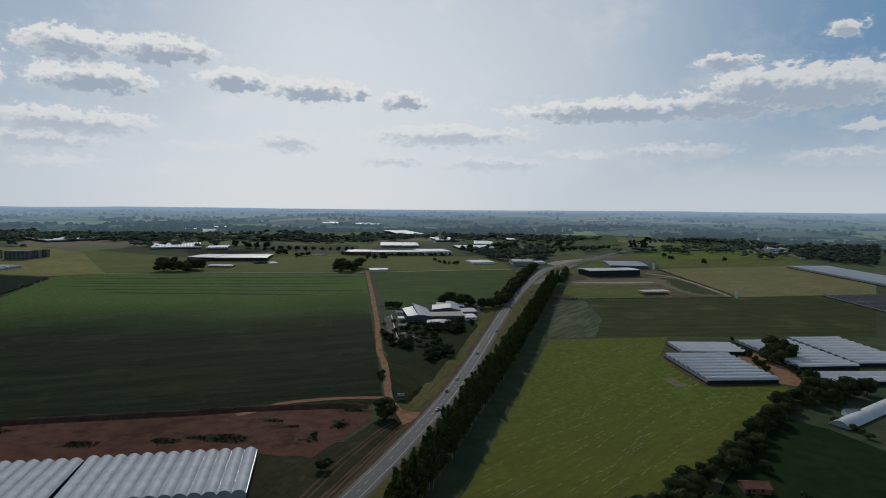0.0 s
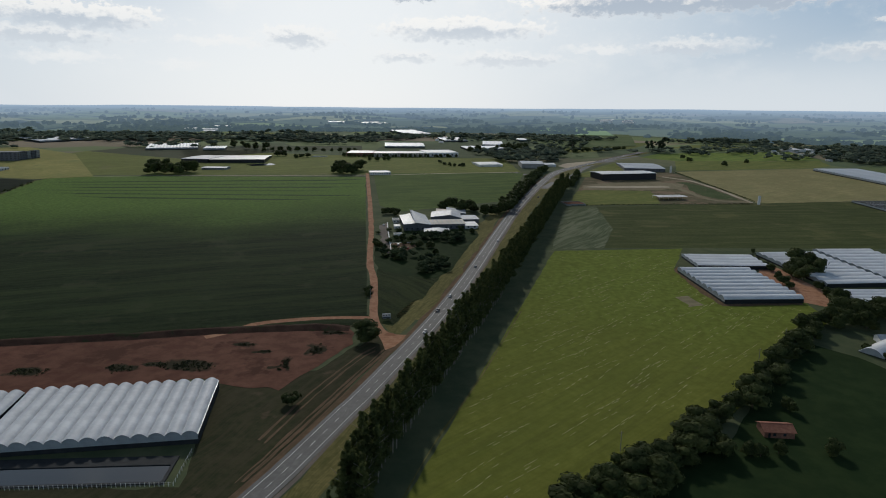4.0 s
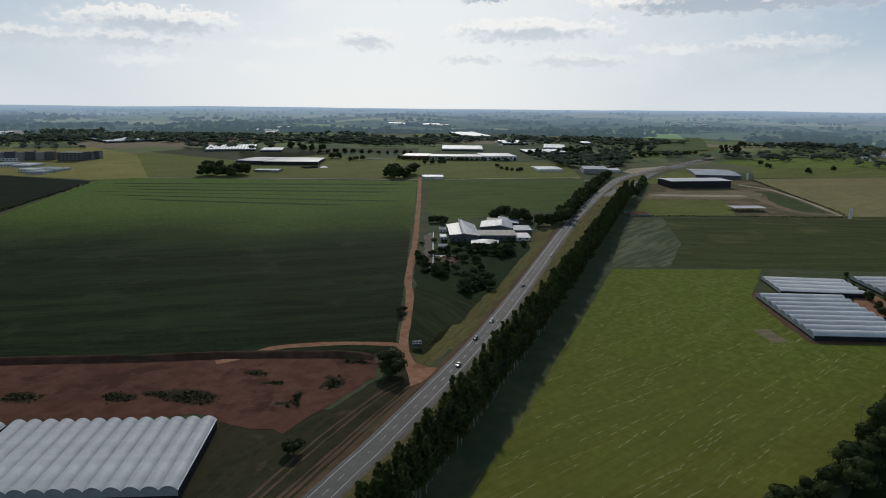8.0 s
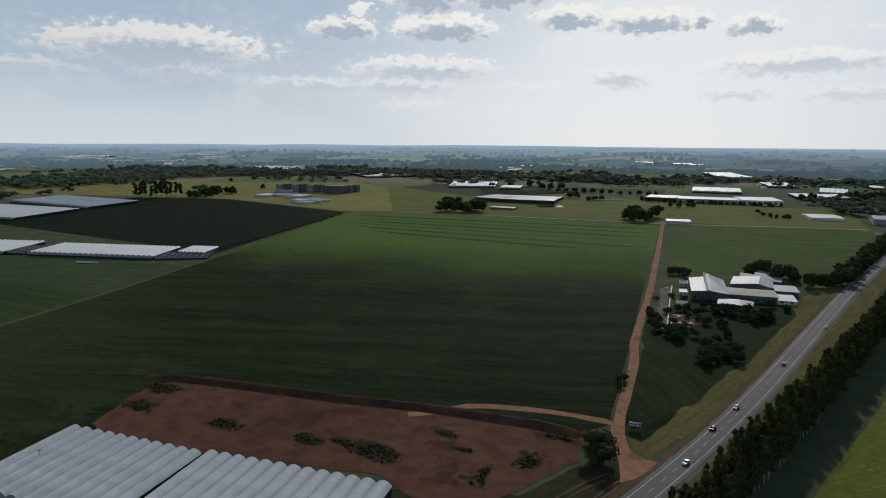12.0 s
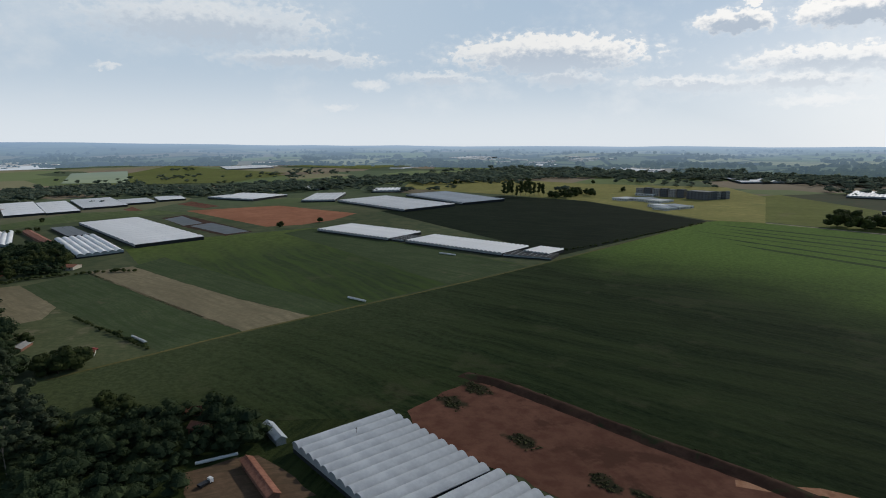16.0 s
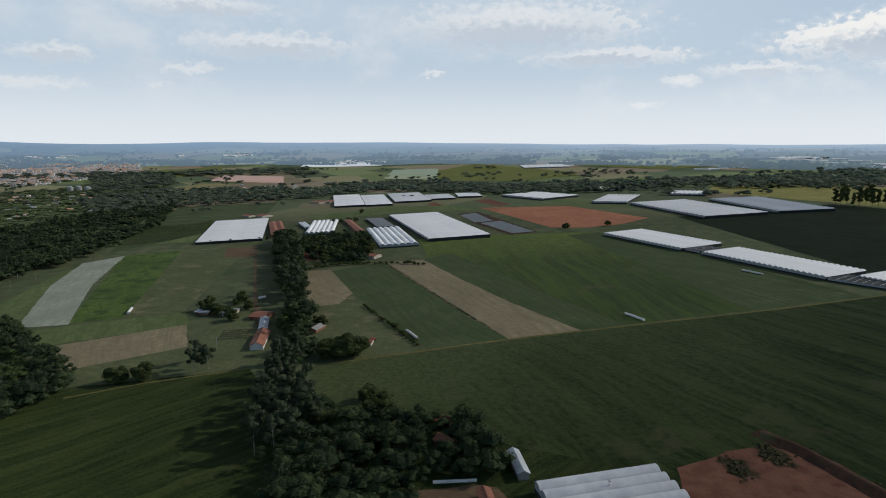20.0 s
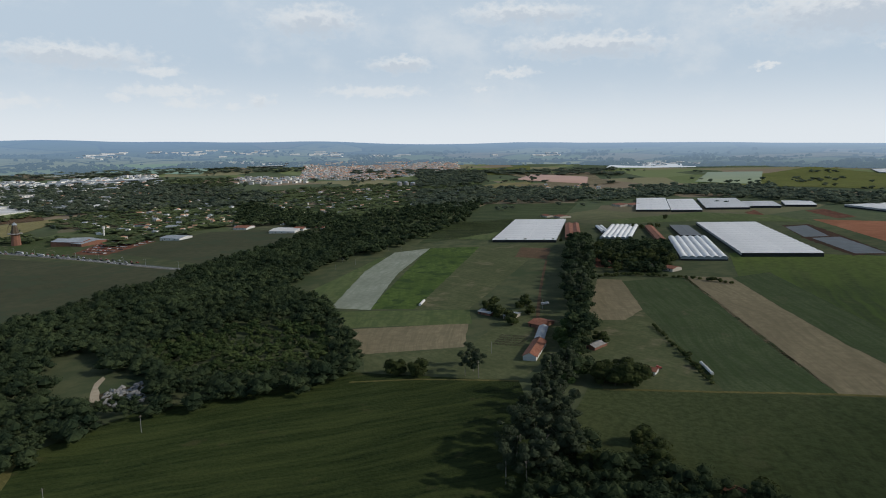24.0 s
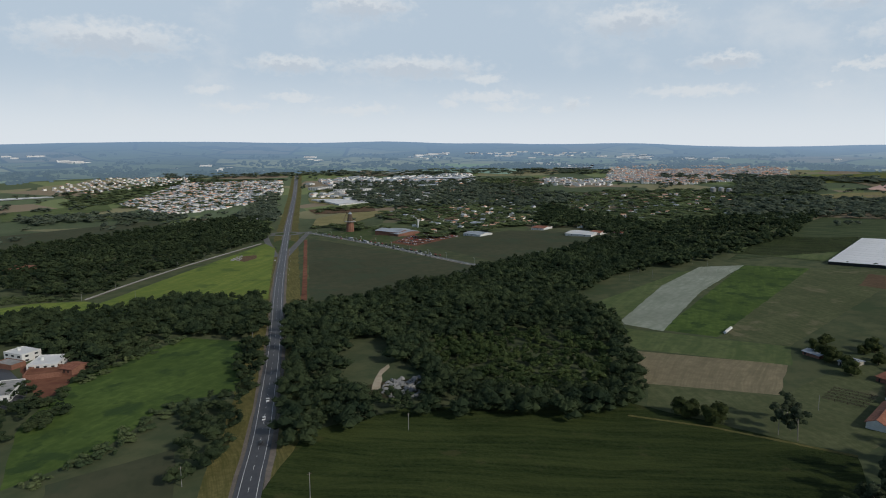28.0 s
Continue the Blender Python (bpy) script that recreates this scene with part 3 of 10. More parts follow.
def ragged(poly, name):
    """The outline with the small unevenness of a real field edge."""
    out = []
    for (x0, y0), (x1, y1) in zip(poly, poly[1:] + poly[:1]):
        n = max(1, min(40, int(math.hypot(x1 - x0, y1 - y0) / 7)))
        for k in range(n):
            x, y = x0 + (x1 - x0) * k / n, y0 + (y1 - y0) * k / n
            s = 0.0 if name in ("roundabout", "street") else 3.2 if name in ("bare_ground", "dirt_lot", "yard", "weed_mat") else 1.1
            out.append((x + s * noise.noise((x / 11, y / 11, 1.0)), y + s * noise.noise((x / 11, y / 11, 7.0))))
    return out


def area(name, poly, mat, h, label, category="field", kind="structure", fine=None):
    """A patch of land of that outline, laid h metres over the ground."""
    bm = bmesh.new()
    vs = [bm.verts.new((x, y, 0)) for x, y in ragged(poly, name)]
    bm.faces.new(vs)
    bmesh.ops.triangulate(bm, faces=bm.faces[:])
    far = max(math.hypot(x - MID_X, y - MID_Y) for x, y in poly) > FLAT
    if far or fine:
        limit = fine or 90
        for _ in range(6):
            long = [e for e in bm.edges if e.calc_length() > limit]
            if not long:
                break
            bmesh.ops.subdivide_edges(bm, edges=long, cuts=1)
            bmesh.ops.triangulate(bm, faces=bm.faces[:])
    for v in bm.verts:
        v.co.z = gz(v.co.x, v.co.y) + (h if far else h * THIN)
    bmesh.ops.recalc_face_normals(bm, faces=bm.faces[:])
    if bm.faces and sum(f.normal.z for f in bm.faces) < 0:
        bmesh.ops.reverse_faces(bm, faces=bm.faces[:])
    me = bpy.data.meshes.new(name)
    bm.to_mesh(me)
    bm.free()
    me.materials.append(mat)
    return tagged(new(name, me), label, category, kind=kind)


def spline(points, step=12.0):
    """Points of a smooth line through the given ones."""
    pts = [Vector((*p, 0)) for p in points]
    out = []
    for i in range(len(pts) - 1):
        p0, p1, p2, p3 = pts[max(i - 1, 0)], pts[i], pts[i + 1], pts[min(i + 2, len(pts) - 1)]
        n = max(1, int((p2 - p1).length / step))
        for k in range(n):
            t = k / n
            q = 0.5 * (2 * p1 + (p2 - p0) * t + (2 * p0 - 5 * p1 + 4 * p2 - p3) * t * t + (3 * p1 - p0 - 3 * p2 + p3) * t ** 3)
            out.append((q.x, q.y))
    return out + [tuple(points[-1])]


def strip(name, line, left, right, mat, h, label="", category="", kind="structure", parent=None, wobble=0.0):
    """A band along a line, from left to right of it in metres."""
    verts, faces = [], []
    far = max(math.hypot(x - MID_X, y - MID_Y) for x, y in line) > FLAT
    for i, (x, y) in enumerate(line):
        a, b = line[max(i - 1, 0)], line[min(i + 1, len(line) - 1)]
        d = Vector((b[0] - a[0], b[1] - a[1])).normalized()
        for s in (left, right):
            s += wobble * noise.noise((x / 9, y / 9, s))
            px, py = x + d.y * s, y - d.x * s
            verts.append((px, py, gz(px, py) + h * (1.0 if far else THIN)))
        if i:
            j = 2 * i
            faces.append((j - 2, j - 1, j + 1, j))
    ob = mesh_object(name, verts, faces, mat, parent)
    return tagged(ob, label, category, kind=kind if label else "")


def dashes(name, line, off, width, length, gap, mat, h, parent):
    """Broken paint along a line, joined into one part."""
    verts, faces, run = [], [], 0.0
    far = max(math.hypot(x - MID_X, y - MID_Y) for x, y in line) > FLAT
    for (x0, y0), (x1, y1) in zip(line, line[1:]):
        seg = math.hypot(x1 - x0, y1 - y0)
        d = Vector((x1 - x0, y1 - y0)) / seg
        while run < seg:
            e = min(run + length, seg)
            j = len(verts)
            for s, t in ((off - width / 2, run), (off + width / 2, run), (off + width / 2, e), (off - width / 2, e)):
                px, py = x0 + d.x * t + d.y * s, y0 + d.y * t - d.x * s
                verts.append((px, py, gz(px, py) + h * (1.0 if far else THIN)))
            faces.append((j, j + 1, j + 2, j + 3))
            run += length + gap
        run -= seg
    return mesh_object(name, verts, faces, mat, parent)


# ---- fields ----
SOY = "dark green soybean field in faint rows beside the dirt track"
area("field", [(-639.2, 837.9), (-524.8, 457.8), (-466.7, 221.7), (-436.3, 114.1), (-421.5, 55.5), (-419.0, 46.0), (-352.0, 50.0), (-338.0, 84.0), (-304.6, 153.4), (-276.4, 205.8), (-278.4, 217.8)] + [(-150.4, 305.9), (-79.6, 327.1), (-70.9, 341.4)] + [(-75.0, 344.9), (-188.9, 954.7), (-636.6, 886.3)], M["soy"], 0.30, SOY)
FAR_A, FAR_B, FAR_C, FAR_D = [(-622.5, 840.6), (-188.7, 949.7), (-146.5, 730.4), (-592.7, 702.2)]
for v, deep, mat, u0, u1 in ((0.10, 0.05, "soymid", 0.0, 1.0), (0.28, 0.03, "soymid", 0.03, 1.0), (0.42, 0.05, "soymid", 0.08, 0.97), (0.58, 0.03, "soylight", 0.0, 0.9), (0.74, 0.04, "soymid", 0.1, 1.0), (0.9, 0.05, "soymid", 0.2, 0.85)):
    ring = []
    for u, w in ((u0, v), (u1, v), (u1 - 0.1, v + deep), (u0 + 0.12, v + deep)):
        left = [FAR_A[i] * (1 - w) + FAR_D[i] * w for i in (0, 1)]
        right = [FAR_B[i] * (1 - w) + FAR_C[i] * w for i in (0, 1)]
        ring.append((left[0] * (1 - u) + right[0] * u, left[1] * (1 - u) + right[1] * u))
    area("crop_rows", ring, M[mat], 0.36, "thin band of differing soybean rows")
area("field", [(-640.3, 891.9), (-193.5, 980.5), (56.3, 1055.5), (32.9, 1253.2), (-227.8, 1247.7), (-637.6, 1283.3), (-808.2, 1226.4), (-832.8, 1052.0), (-707.9, 881.6)], M["lime"], 0.12, "yellow-green grassland along the farm track")
area("field", [(-183.3, 995.9), (-127.5, 715.4), (-99.4, 682.7), (27.2, 775.5), (60.3, 1041.4)], M["soylight"], 0.30, "green crop field behind the farm buildings")
area("field", [(-185.3, 1024.3), (47.7, 1076.9), (30.1, 1232.4), (-79.2, 1233.0), (-218.9, 1228.3)], M["lime"], 0.30, "bright green paddock along the farm track")
area("field", [(-707.9, 881.6), (-523.1, 916.3), (-531.7, 1095.8), (-808.2, 1226.4), (-832.8, 1052.0)], M["lime"], 0.30, "yellow-green pasture behind the soybean field")
area("field", [(-429.7, 999.7), (-252.5, 1006.3), (-286.1, 1176.1), (-401.8, 1215.6), (-415.2, 1064.5)], M["lime"], 0.30, "pale green paddock beside the long barn")
area("field", [(-808.2, 1226.4), (-554.8, 1128.3), (-637.6, 1283.3), (-270.8, 1355.5), (-290.2, 1459.6), (-738.8, 1339.0)], M["brownfield"], 0.25, "ploughed brown strip in front of far greenhouses")
area("field", [(-29.9, 156.2), (58.9, 522.9), (176.2, 545.9), (148.0, 471.4), (157.3, 386.0), (217.0, 403.8), (216.2, 366.0), (168.7, 312.0), (122.0, 250.0), (82.0, 208.0), (43.0, 167.0), (8.0, 142.0), (-32.0, 142.0)], M["pasture"], 0.25, "bright green pasture with scattered straw marks")
area("field", [(56.8, 526.9), (88.5, 712.9), (130.7, 748.1), (128.0, 622.3), (105.0, 540.6)], M["stripes"], 0.25, "vegetable plot in pale curved rows")
area("field", [(132.1, 748.3), (560.4, 854.3), (389.3, 570.6), (176.8, 548.1), (105.1, 538.4), (128.6, 622.4)], M["cabbage"], 0.28, "dark green vegetable field in faint rows")
area("field", [(321.6, 1105.5), (594.1, 1198.9), (646.8, 997.6), (563.4, 859.3), (343.0, 799.6)], M["stubble"], 0.25, "pale straw-coloured stubble field")
area("field", [(156.2, 1007.4), (316.5, 1104.7), (339.2, 799.1), (100.0, 752.1)], M["shedlot"], 0.20, "worn dry lot round the open shed")
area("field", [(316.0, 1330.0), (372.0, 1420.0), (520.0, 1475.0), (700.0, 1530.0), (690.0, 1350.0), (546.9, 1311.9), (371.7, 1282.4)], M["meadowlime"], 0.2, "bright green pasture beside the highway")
area("field", [(371.7, 1280.4), (546.9, 1309.9), (680.0, 1340.0), (656.9, 1250.0), (600.0, 1205.0), (330.8, 1120.8)], M["lime"], 0.2, "yellow-green pasture with single trees")
area("field", [(110.0, 1450.0), (170.0, 1600.0), (330.0, 1700.0), (430.0, 1700.0), (340.0, 1530.0), (197.2, 1402.2)], M["lime"], 0.3, "pale green field beyond the interchange")
area("field", [(420.0, 1560.0), (520.0, 1660.0), (700.0, 1700.0), (640.0, 1570.0)], M["lime"], 0.3, "pale green field beyond the tree belt")
area("field", [(-466.7, 221.0), (-455.5, 168.5), (-537.0, 136.0), (-640.1, 101.2), (-743.0, 63.5), (-749.1, 109.0), (-634.9, 149.3), (-550.2, 182.0)], M["tan"], 0.25, "ploughed tan strip between green crops")
area("field", [(-454.4, 169.5), (-439.9, 114.2), (-698.0, 7.6), (-743.9, 66.7)], M["soy2"], 0.25, "dark green strip of crop beside tan soil")
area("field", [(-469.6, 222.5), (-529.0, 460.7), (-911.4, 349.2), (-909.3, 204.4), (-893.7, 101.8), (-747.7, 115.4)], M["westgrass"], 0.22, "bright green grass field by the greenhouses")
area("crop_rows", [(-467.0, 221.5), (-473.1, 254.5), (-560.0, 222.0), (-640.0, 192.0), (-786.3, 142.1), (-749.1, 109.5), (-634.9, 150.3), (-550.2, 183.0)], M["soy2"], 0.27, "dull green band of young crop beside tan soil")
area("crop_rows", [(-503.3, 353.9), (-528.0, 457.0), (-905.0, 346.0), (-884.0, 300.0), (-700.0, 330.0)], M["soy2"], 0.27, "dull green band of young crop along the greenhouses")
area("field", [(-438.7, 114.2), (-420.9, 54.3), (-541.4, 13.9), (-692.4, -8.7), (-698.0, 7.6)], M["worn"], 0.2, "worn paddock grass behind the big tree")
area("field", [(-642.7, 841.9), (-555.5, 519.3), (-1031.6, 501.6), (-1124.4, 802.6), (-944.9, 873.5)], M["netting"], 0.35, "dark orchard field before the apartments")
area("field", [(-793.8, 1168.5), (-967.6, 1276.5), (-1235.5, 1111.7), (-1511.6, 1027.9), (-1647.6, 843.3), (-1410.0, 706.8), (-1143.3, 814.5), (-944.9, 873.5), (-649.9, 850.1), (-585.9, 889.0)], M["yellowpasture"], 0.37, "yellow pasture round the apartments")
area("field", [(-544.1, -255.6), (-526.1, -202.2), (-844.0, -268.0), (-754.4, -292.3)], M["meadow"], 0.22, "mown green strip beside silver mulch")
area("field", [(-526.0, -201.5), (-531.0, -164.5), (-674.9, -219.7), (-844.8, -264.9), (-800.6, -295.0), (-679.7, -263.5)], M["silver"], 0.25, "pale silver mulched strip of a vegetable plot")
area("field", [(-533.6, -167.6), (-545.1, -129.3), (-872.9, -204.0), (-844.8, -265.9)], M["damp"], 0.22, "green mown half of the training field")
area("field", [(-545.1, -129.3), (-559.7, -85.2), (-913.0, -122.9), (-872.9, -204.0)], M["worn"], 0.22, "worn olive training field with low posts")
area("field", [(-517.6, -188.4), (-558.1, -84.5), (-519.2, -66.1), (-476.7, -154.2)], M["meadow"], 0.22, "narrow green strip below the training field")
area("field", [(-473.5, -150.3), (-519.7, -68.6), (-463.9, -48.1), (-426.9, -106.0)], M["tan"], 0.18, "dry tan paddock")
area("field", [(-426.0, -105.3), (-463.6, -45.9), (-569.8, -47.1), (-580.9, -23.5), (-529.9, 11.4), (-420.8, 8.7), (-386.1, -77.1)], M["worn"], 0.16, "worn grass by the farm houses")
area("field", [(-200.0, -128.9), (-246.2, -176.2), (-300.5, -168.2), (-394.6, -96.0), (-415.4, 7.4), (-319.0, 57.1), (-128.0, 56.0), (-146.0, 6.0), (-176.0, -64.0)], M["rough"], 0.3, "dark rough meadow with mowing lines")
area("field", [(-612.8, -922.3), (-628.1, -504.6), (-656.2, -462.6), (-600.9, -452.0), (-474.7, -440.3), (-381.3, -447.2)], M["brownfield"], 0.25, "brownish green fallow field by the roundabout")
area("field", [(-698.9, -712.5), (-919.7, -739.1), (-993.9, -594.6), (-911.8, -539.9), (-663.1, -480.1)], M["brownfield"], 0.25, "fallow field beside the lane with lamp posts")
area("field", [(-222.5, -584.9), (-318.9, -689.5), (-528.7, -906.4), (-516.8, -840.3), (-356.8, -488.5), (-247.1, -535.1)], M["meadowlime"], 0.25, "lime-green meadow beside the highway, coloured as sunlit")
area("field", [(-130.5, -634.8), (-176.2, -636.7), (-216.9, -611.1), (-247.1, -535.1), (-225.0, -520.3), (-182.7, -532.8), (-128.7, -589.5)], M["meadowlime"], 0.27, "lime-green grass below the boundary wall, coloured as sunlit")
area("field", [(-121.5, -206.3), (-133.2, -278.4), (-168.8, -347.3), (-253.3, -399.1), (-282.2, -357.4), (-242.5, -257.3), (-203.8, -262.0), (-161.9, -219.4)], M["damp"], 0.25, "bright green damp meadow under trees")
area("field", [(-136.9, -199.3), (-189.5, -199.4), (-173.4, -145.0), (-129.6, -166.7)], M["brownfield"], 0.28, "dark fallow plot by the meadow")
area("bare_ground", [(-299.5, 263.8), (-281.1, 216.0), (-250.1, 208.1), (-209.7, 227.2)] + [(-137.1, 247.6), (-119.9, 241.5), (-96.9, 240.0), (-74.5, 298.7), (-79.5, 322.5), (-150.4, 305.9), (-239.6, 288.8), (-305.1, 263.6)], M["redsoil"], 0.34, "bare red soil lot with patches of weeds", "bare ground")
area("field", [(-1251.9, 211.3), (-1230.1, 374.6), (-1029.7, 456.9), (-972.5, 397.6), (-950.3, 342.4), (-962.5, 292.8)], M["orangesoil"], 0.3, "orange earthworks terrace with bare slopes", "bare ground")

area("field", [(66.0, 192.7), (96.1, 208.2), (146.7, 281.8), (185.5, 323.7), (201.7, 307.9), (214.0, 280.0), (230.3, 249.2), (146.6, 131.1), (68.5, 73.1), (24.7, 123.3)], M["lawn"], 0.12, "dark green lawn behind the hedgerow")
area("yard", [(-129.4, 243.3), (-84.9, 263.6), (-72.8, 297.2), (-63.0, 292.9), (-77.1, 191.2), (-96.1, 140.8), (-177.2, 120.3), (-204.0, 151.2), (-109.7, 162.9)], M["darkverge"], 0.05, "dark trodden grass round the greenhouse and pond")
area("yard", [(-271.2, 112.6), (-274.4, 133.3), (-272.8, 142.0), (-255.8, 148.6), (-229.3, 155.4), (-233.1, 131.8), (-247.8, 110.5)], M["brownshoulder"], 0.2, "trodden brown courtyard of the hamlet")
area("yard", [(-377.4, 75.2), (-304.6, 153.4), (-278.4, 217.8), (-209.7, 227.2), (-185.3, 205.8), (-236.9, 73.9)], M["rough"], 0.08, "dark rough grass round the hamlet")
area("verge", [(-63.0, 330.0), (-56.9, 327.9), (-52.0, 352.0), (-46.0, 390.0), (-36.0, 394.0), (-44.0, 340.0), (-50.0, 314.6), (-57.0, 318.1)], M["verge"], 0.13, "dry sunlit verge beside the dirt junction", "verge")
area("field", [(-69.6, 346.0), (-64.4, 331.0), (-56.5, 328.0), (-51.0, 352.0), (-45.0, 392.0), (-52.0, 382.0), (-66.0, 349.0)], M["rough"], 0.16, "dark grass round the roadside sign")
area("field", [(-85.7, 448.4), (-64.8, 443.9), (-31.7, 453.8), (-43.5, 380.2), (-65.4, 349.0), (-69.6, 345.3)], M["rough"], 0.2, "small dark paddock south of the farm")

# ---- roads ----
HIGHWAY = spline([(-1392.8, -2619.5), (-1090.0, -1993.0), (-776.2, -1352.7)] + [(-435.2, -635.0), (-303.6, -347.9), (-251.2, -237.3), (-224.1, -181.5), (-199.3, -134.6)] + [(-165.7, -65.9), (-135.9, 5.0), (-109.0, 77.3)] + [(-83.9, 150.0), (-75.9, 173.9), (-62.2, 222.9), (-53.2, 255.0), (-20.6, 397.8), (35.8, 728.5), (97.0, 998.4), (145.1, 1116.6), (239.4, 1280.0), (346.3, 1450.7)], 14)
road = strip("road", HIGHWAY, -5.6, 5.6, M["asphalt"], 0.14, "two-lane grey asphalt highway with white lines", "road")
area("bare_ground", [(-879.5, -148.7), (-880.0, -108.3), (-803.8, -89.8), (-808.2, -132.2)], M["brownshoulder"], 0.4, "brown riding arena behind a hedge", "bare ground")
area("bare_ground", [(-841.2, -43.2), (-847.4, -12.3), (-768.8, 1.1), (-767.0, -25.6)], M["redsoil"], 0.4, "red soil yard among dark trees", "bare ground")
area("bare_ground", [(-1165.5, 165.9), (-1189.3, 202.4), (-1069.2, 232.6), (-923.8, 266.7), (-906.8, 226.9), (-1033.1, 186.4)], M["bankearth"], 0.36, "red earth rim of the irrigation basins", "bare ground")
area("bare_ground", [(-1383.4, 208.4), (-1422.0, 240.2), (-1292.7, 276.2), (-1271.0, 246.3)], M["redsoil"], 0.3, "red earth slope beside dark trees", "bare ground")
area("bare_ground", [(-1346.7, 110.7), (-1386.8, 128.2), (-1229.8, 158.2), (-1214.7, 147.3)], M["redsoil"], 0.4, "red track between greenhouse blocks", "bare ground")
area("bare_ground", [(148.5, 474.9), (154.8, 484.3), (162.8, 396.4), (214.3, 402.3), (213.0, 395.9), (157.3, 386.0), (148.9, 421.8)], M["brownshoulder"], 0.32, "trodden brown earth round the arched greenhouse", "bare ground")
area("field", [(-708.0, -11.5), (-709.7, 11.9), (-599.9, 48.4), (-565.6, 40.6), (-556.6, 14.1)], M["tan"], 0.34, "dry bare corner of the paddock")


# ---- building kit ----
UP = Vector((-SLOPE_X, -SLOPE_Y, 1)).normalized()


def part(name, bm, mat, parent, label="", smooth=False):
    me = bpy.data.meshes.new(name)
    bm.to_mesh(me)
    bm.free()
    me.materials.append(mat)
    if smooth:
        me.polygons.foreach_set("use_smooth", [True] * len(me.polygons))
    ob = new(name, me)
    ob.parent = parent
    if label:
        ob["label"] = label
    return ob


def again(ob, name, parent, m):
    """The same mesh once more, as a part of its own."""
    o = new(name, ob.data)
    o.parent = parent
    o.matrix_local = m
    return o


def box(bm, x0, x1, y0, y1, z0, z1):
    v = [bm.verts.new(p) for p in ((x0, y0, z0), (x1, y0, z0), (x1, y1, z0), (x0, y1, z0), (x0, y0, z1), (x1, y0, z1), (x1, y1, z1), (x0, y1, z1))]
    for f in ((3, 2, 1, 0), (4, 5, 6, 7), (0, 1, 5, 4), (1, 2, 6, 5), (2, 3, 7, 6), (3, 0, 4, 7)):
        bm.faces.new([v[i] for i in f])


def boxes(*rows):
    bm = bmesh.new()
    for r in rows:
        box(bm, *r)
    return bm


def loft(profile, y0, y1, closed=False):
    """A sheet or bar whose cross-section in x and z runs from y0 to y1."""
    bm = bmesh.new()
    a = [bm.verts.new((x, y0, z)) for x, z in profile]
    b = [bm.verts.new((x, y1, z)) for x, z in profile]
    n = len(profile)
    for i in range(n if closed else n - 1):
        j = (i + 1) % n
        bm.faces.new((a[i], a[j], b[j], b[i]))
    if closed:
        bm.faces.new(a[::-1])
        bm.faces.new(b)
    bmesh.ops.recalc_face_normals(bm, faces=bm.faces[:])
    return bm


def tube(r, z0, z1, r2=None, n=8, x=0.0, y=0.0, bm=None):
    bm = bm or bmesh.new()
    r2 = r if r2 is None else r2
    a = [bm.verts.new((x + r * math.cos(2 * math.pi * k / n), y + r * math.sin(2 * math.pi * k / n), z0)) for k in range(n)]
    b = [bm.verts.new((x + r2 * math.cos(2 * math.pi * k / n), y + r2 * math.sin(2 * math.pi * k / n), z1)) for k in range(n)]
    for k in range(n):
        bm.faces.new((a[k], a[(k + 1) % n], b[(k + 1) % n], b[k]))
    bm.faces.new(b)
    bm.faces.new(a[::-1])
    return bm


def base(name, x, y, turn=0.0, tilt=False, dz=0.0):
    """An empty on the ground, turned that many degrees; tilt: it follows the slope."""
    e = new(name)
    e.empty_display_size = 0.5
    m = Matrix.Rotation(radians(turn), 4, "Z")
    if tilt:
        m = Vector((0, 0, 1)).rotation_difference(UP).to_matrix().to_4x4() @ m
    e.matrix_world = Matrix.Translation((x, y, gz(x, y) + dz)) @ m
    return e


def plot(a, b, c):
    """From three corners, a to b along the front and c on the back: the corner, the turn, width and depth."""
    a, b, c = Vector(a), Vector(b), Vector(c)
    u = (b - a).normalized()
    v = Vector((-u.y, u.x))
    d = (c - a).dot(v)
    if d < 0:
        a, u, v, d = b, -u, -v, -d
    return a.x, a.y, math.degrees(math.atan2(u.y, u.x)), (b - a).length if (b - a).length > 0.1 else (Vector(b) - c).length, d


def corners(a, b, c):
    w = math.hypot(b[0] - a[0], b[1] - a[1])
    x, y, turn, _, d = plot(a, b, c)
    return x, y, turn, w, d


def arch(w, eave, rise, n=8, x=0.0):
    return [(x + w * i / n, eave + rise * math.sin(math.pi * i / n) ** 0.8) for i in range(n + 1)]


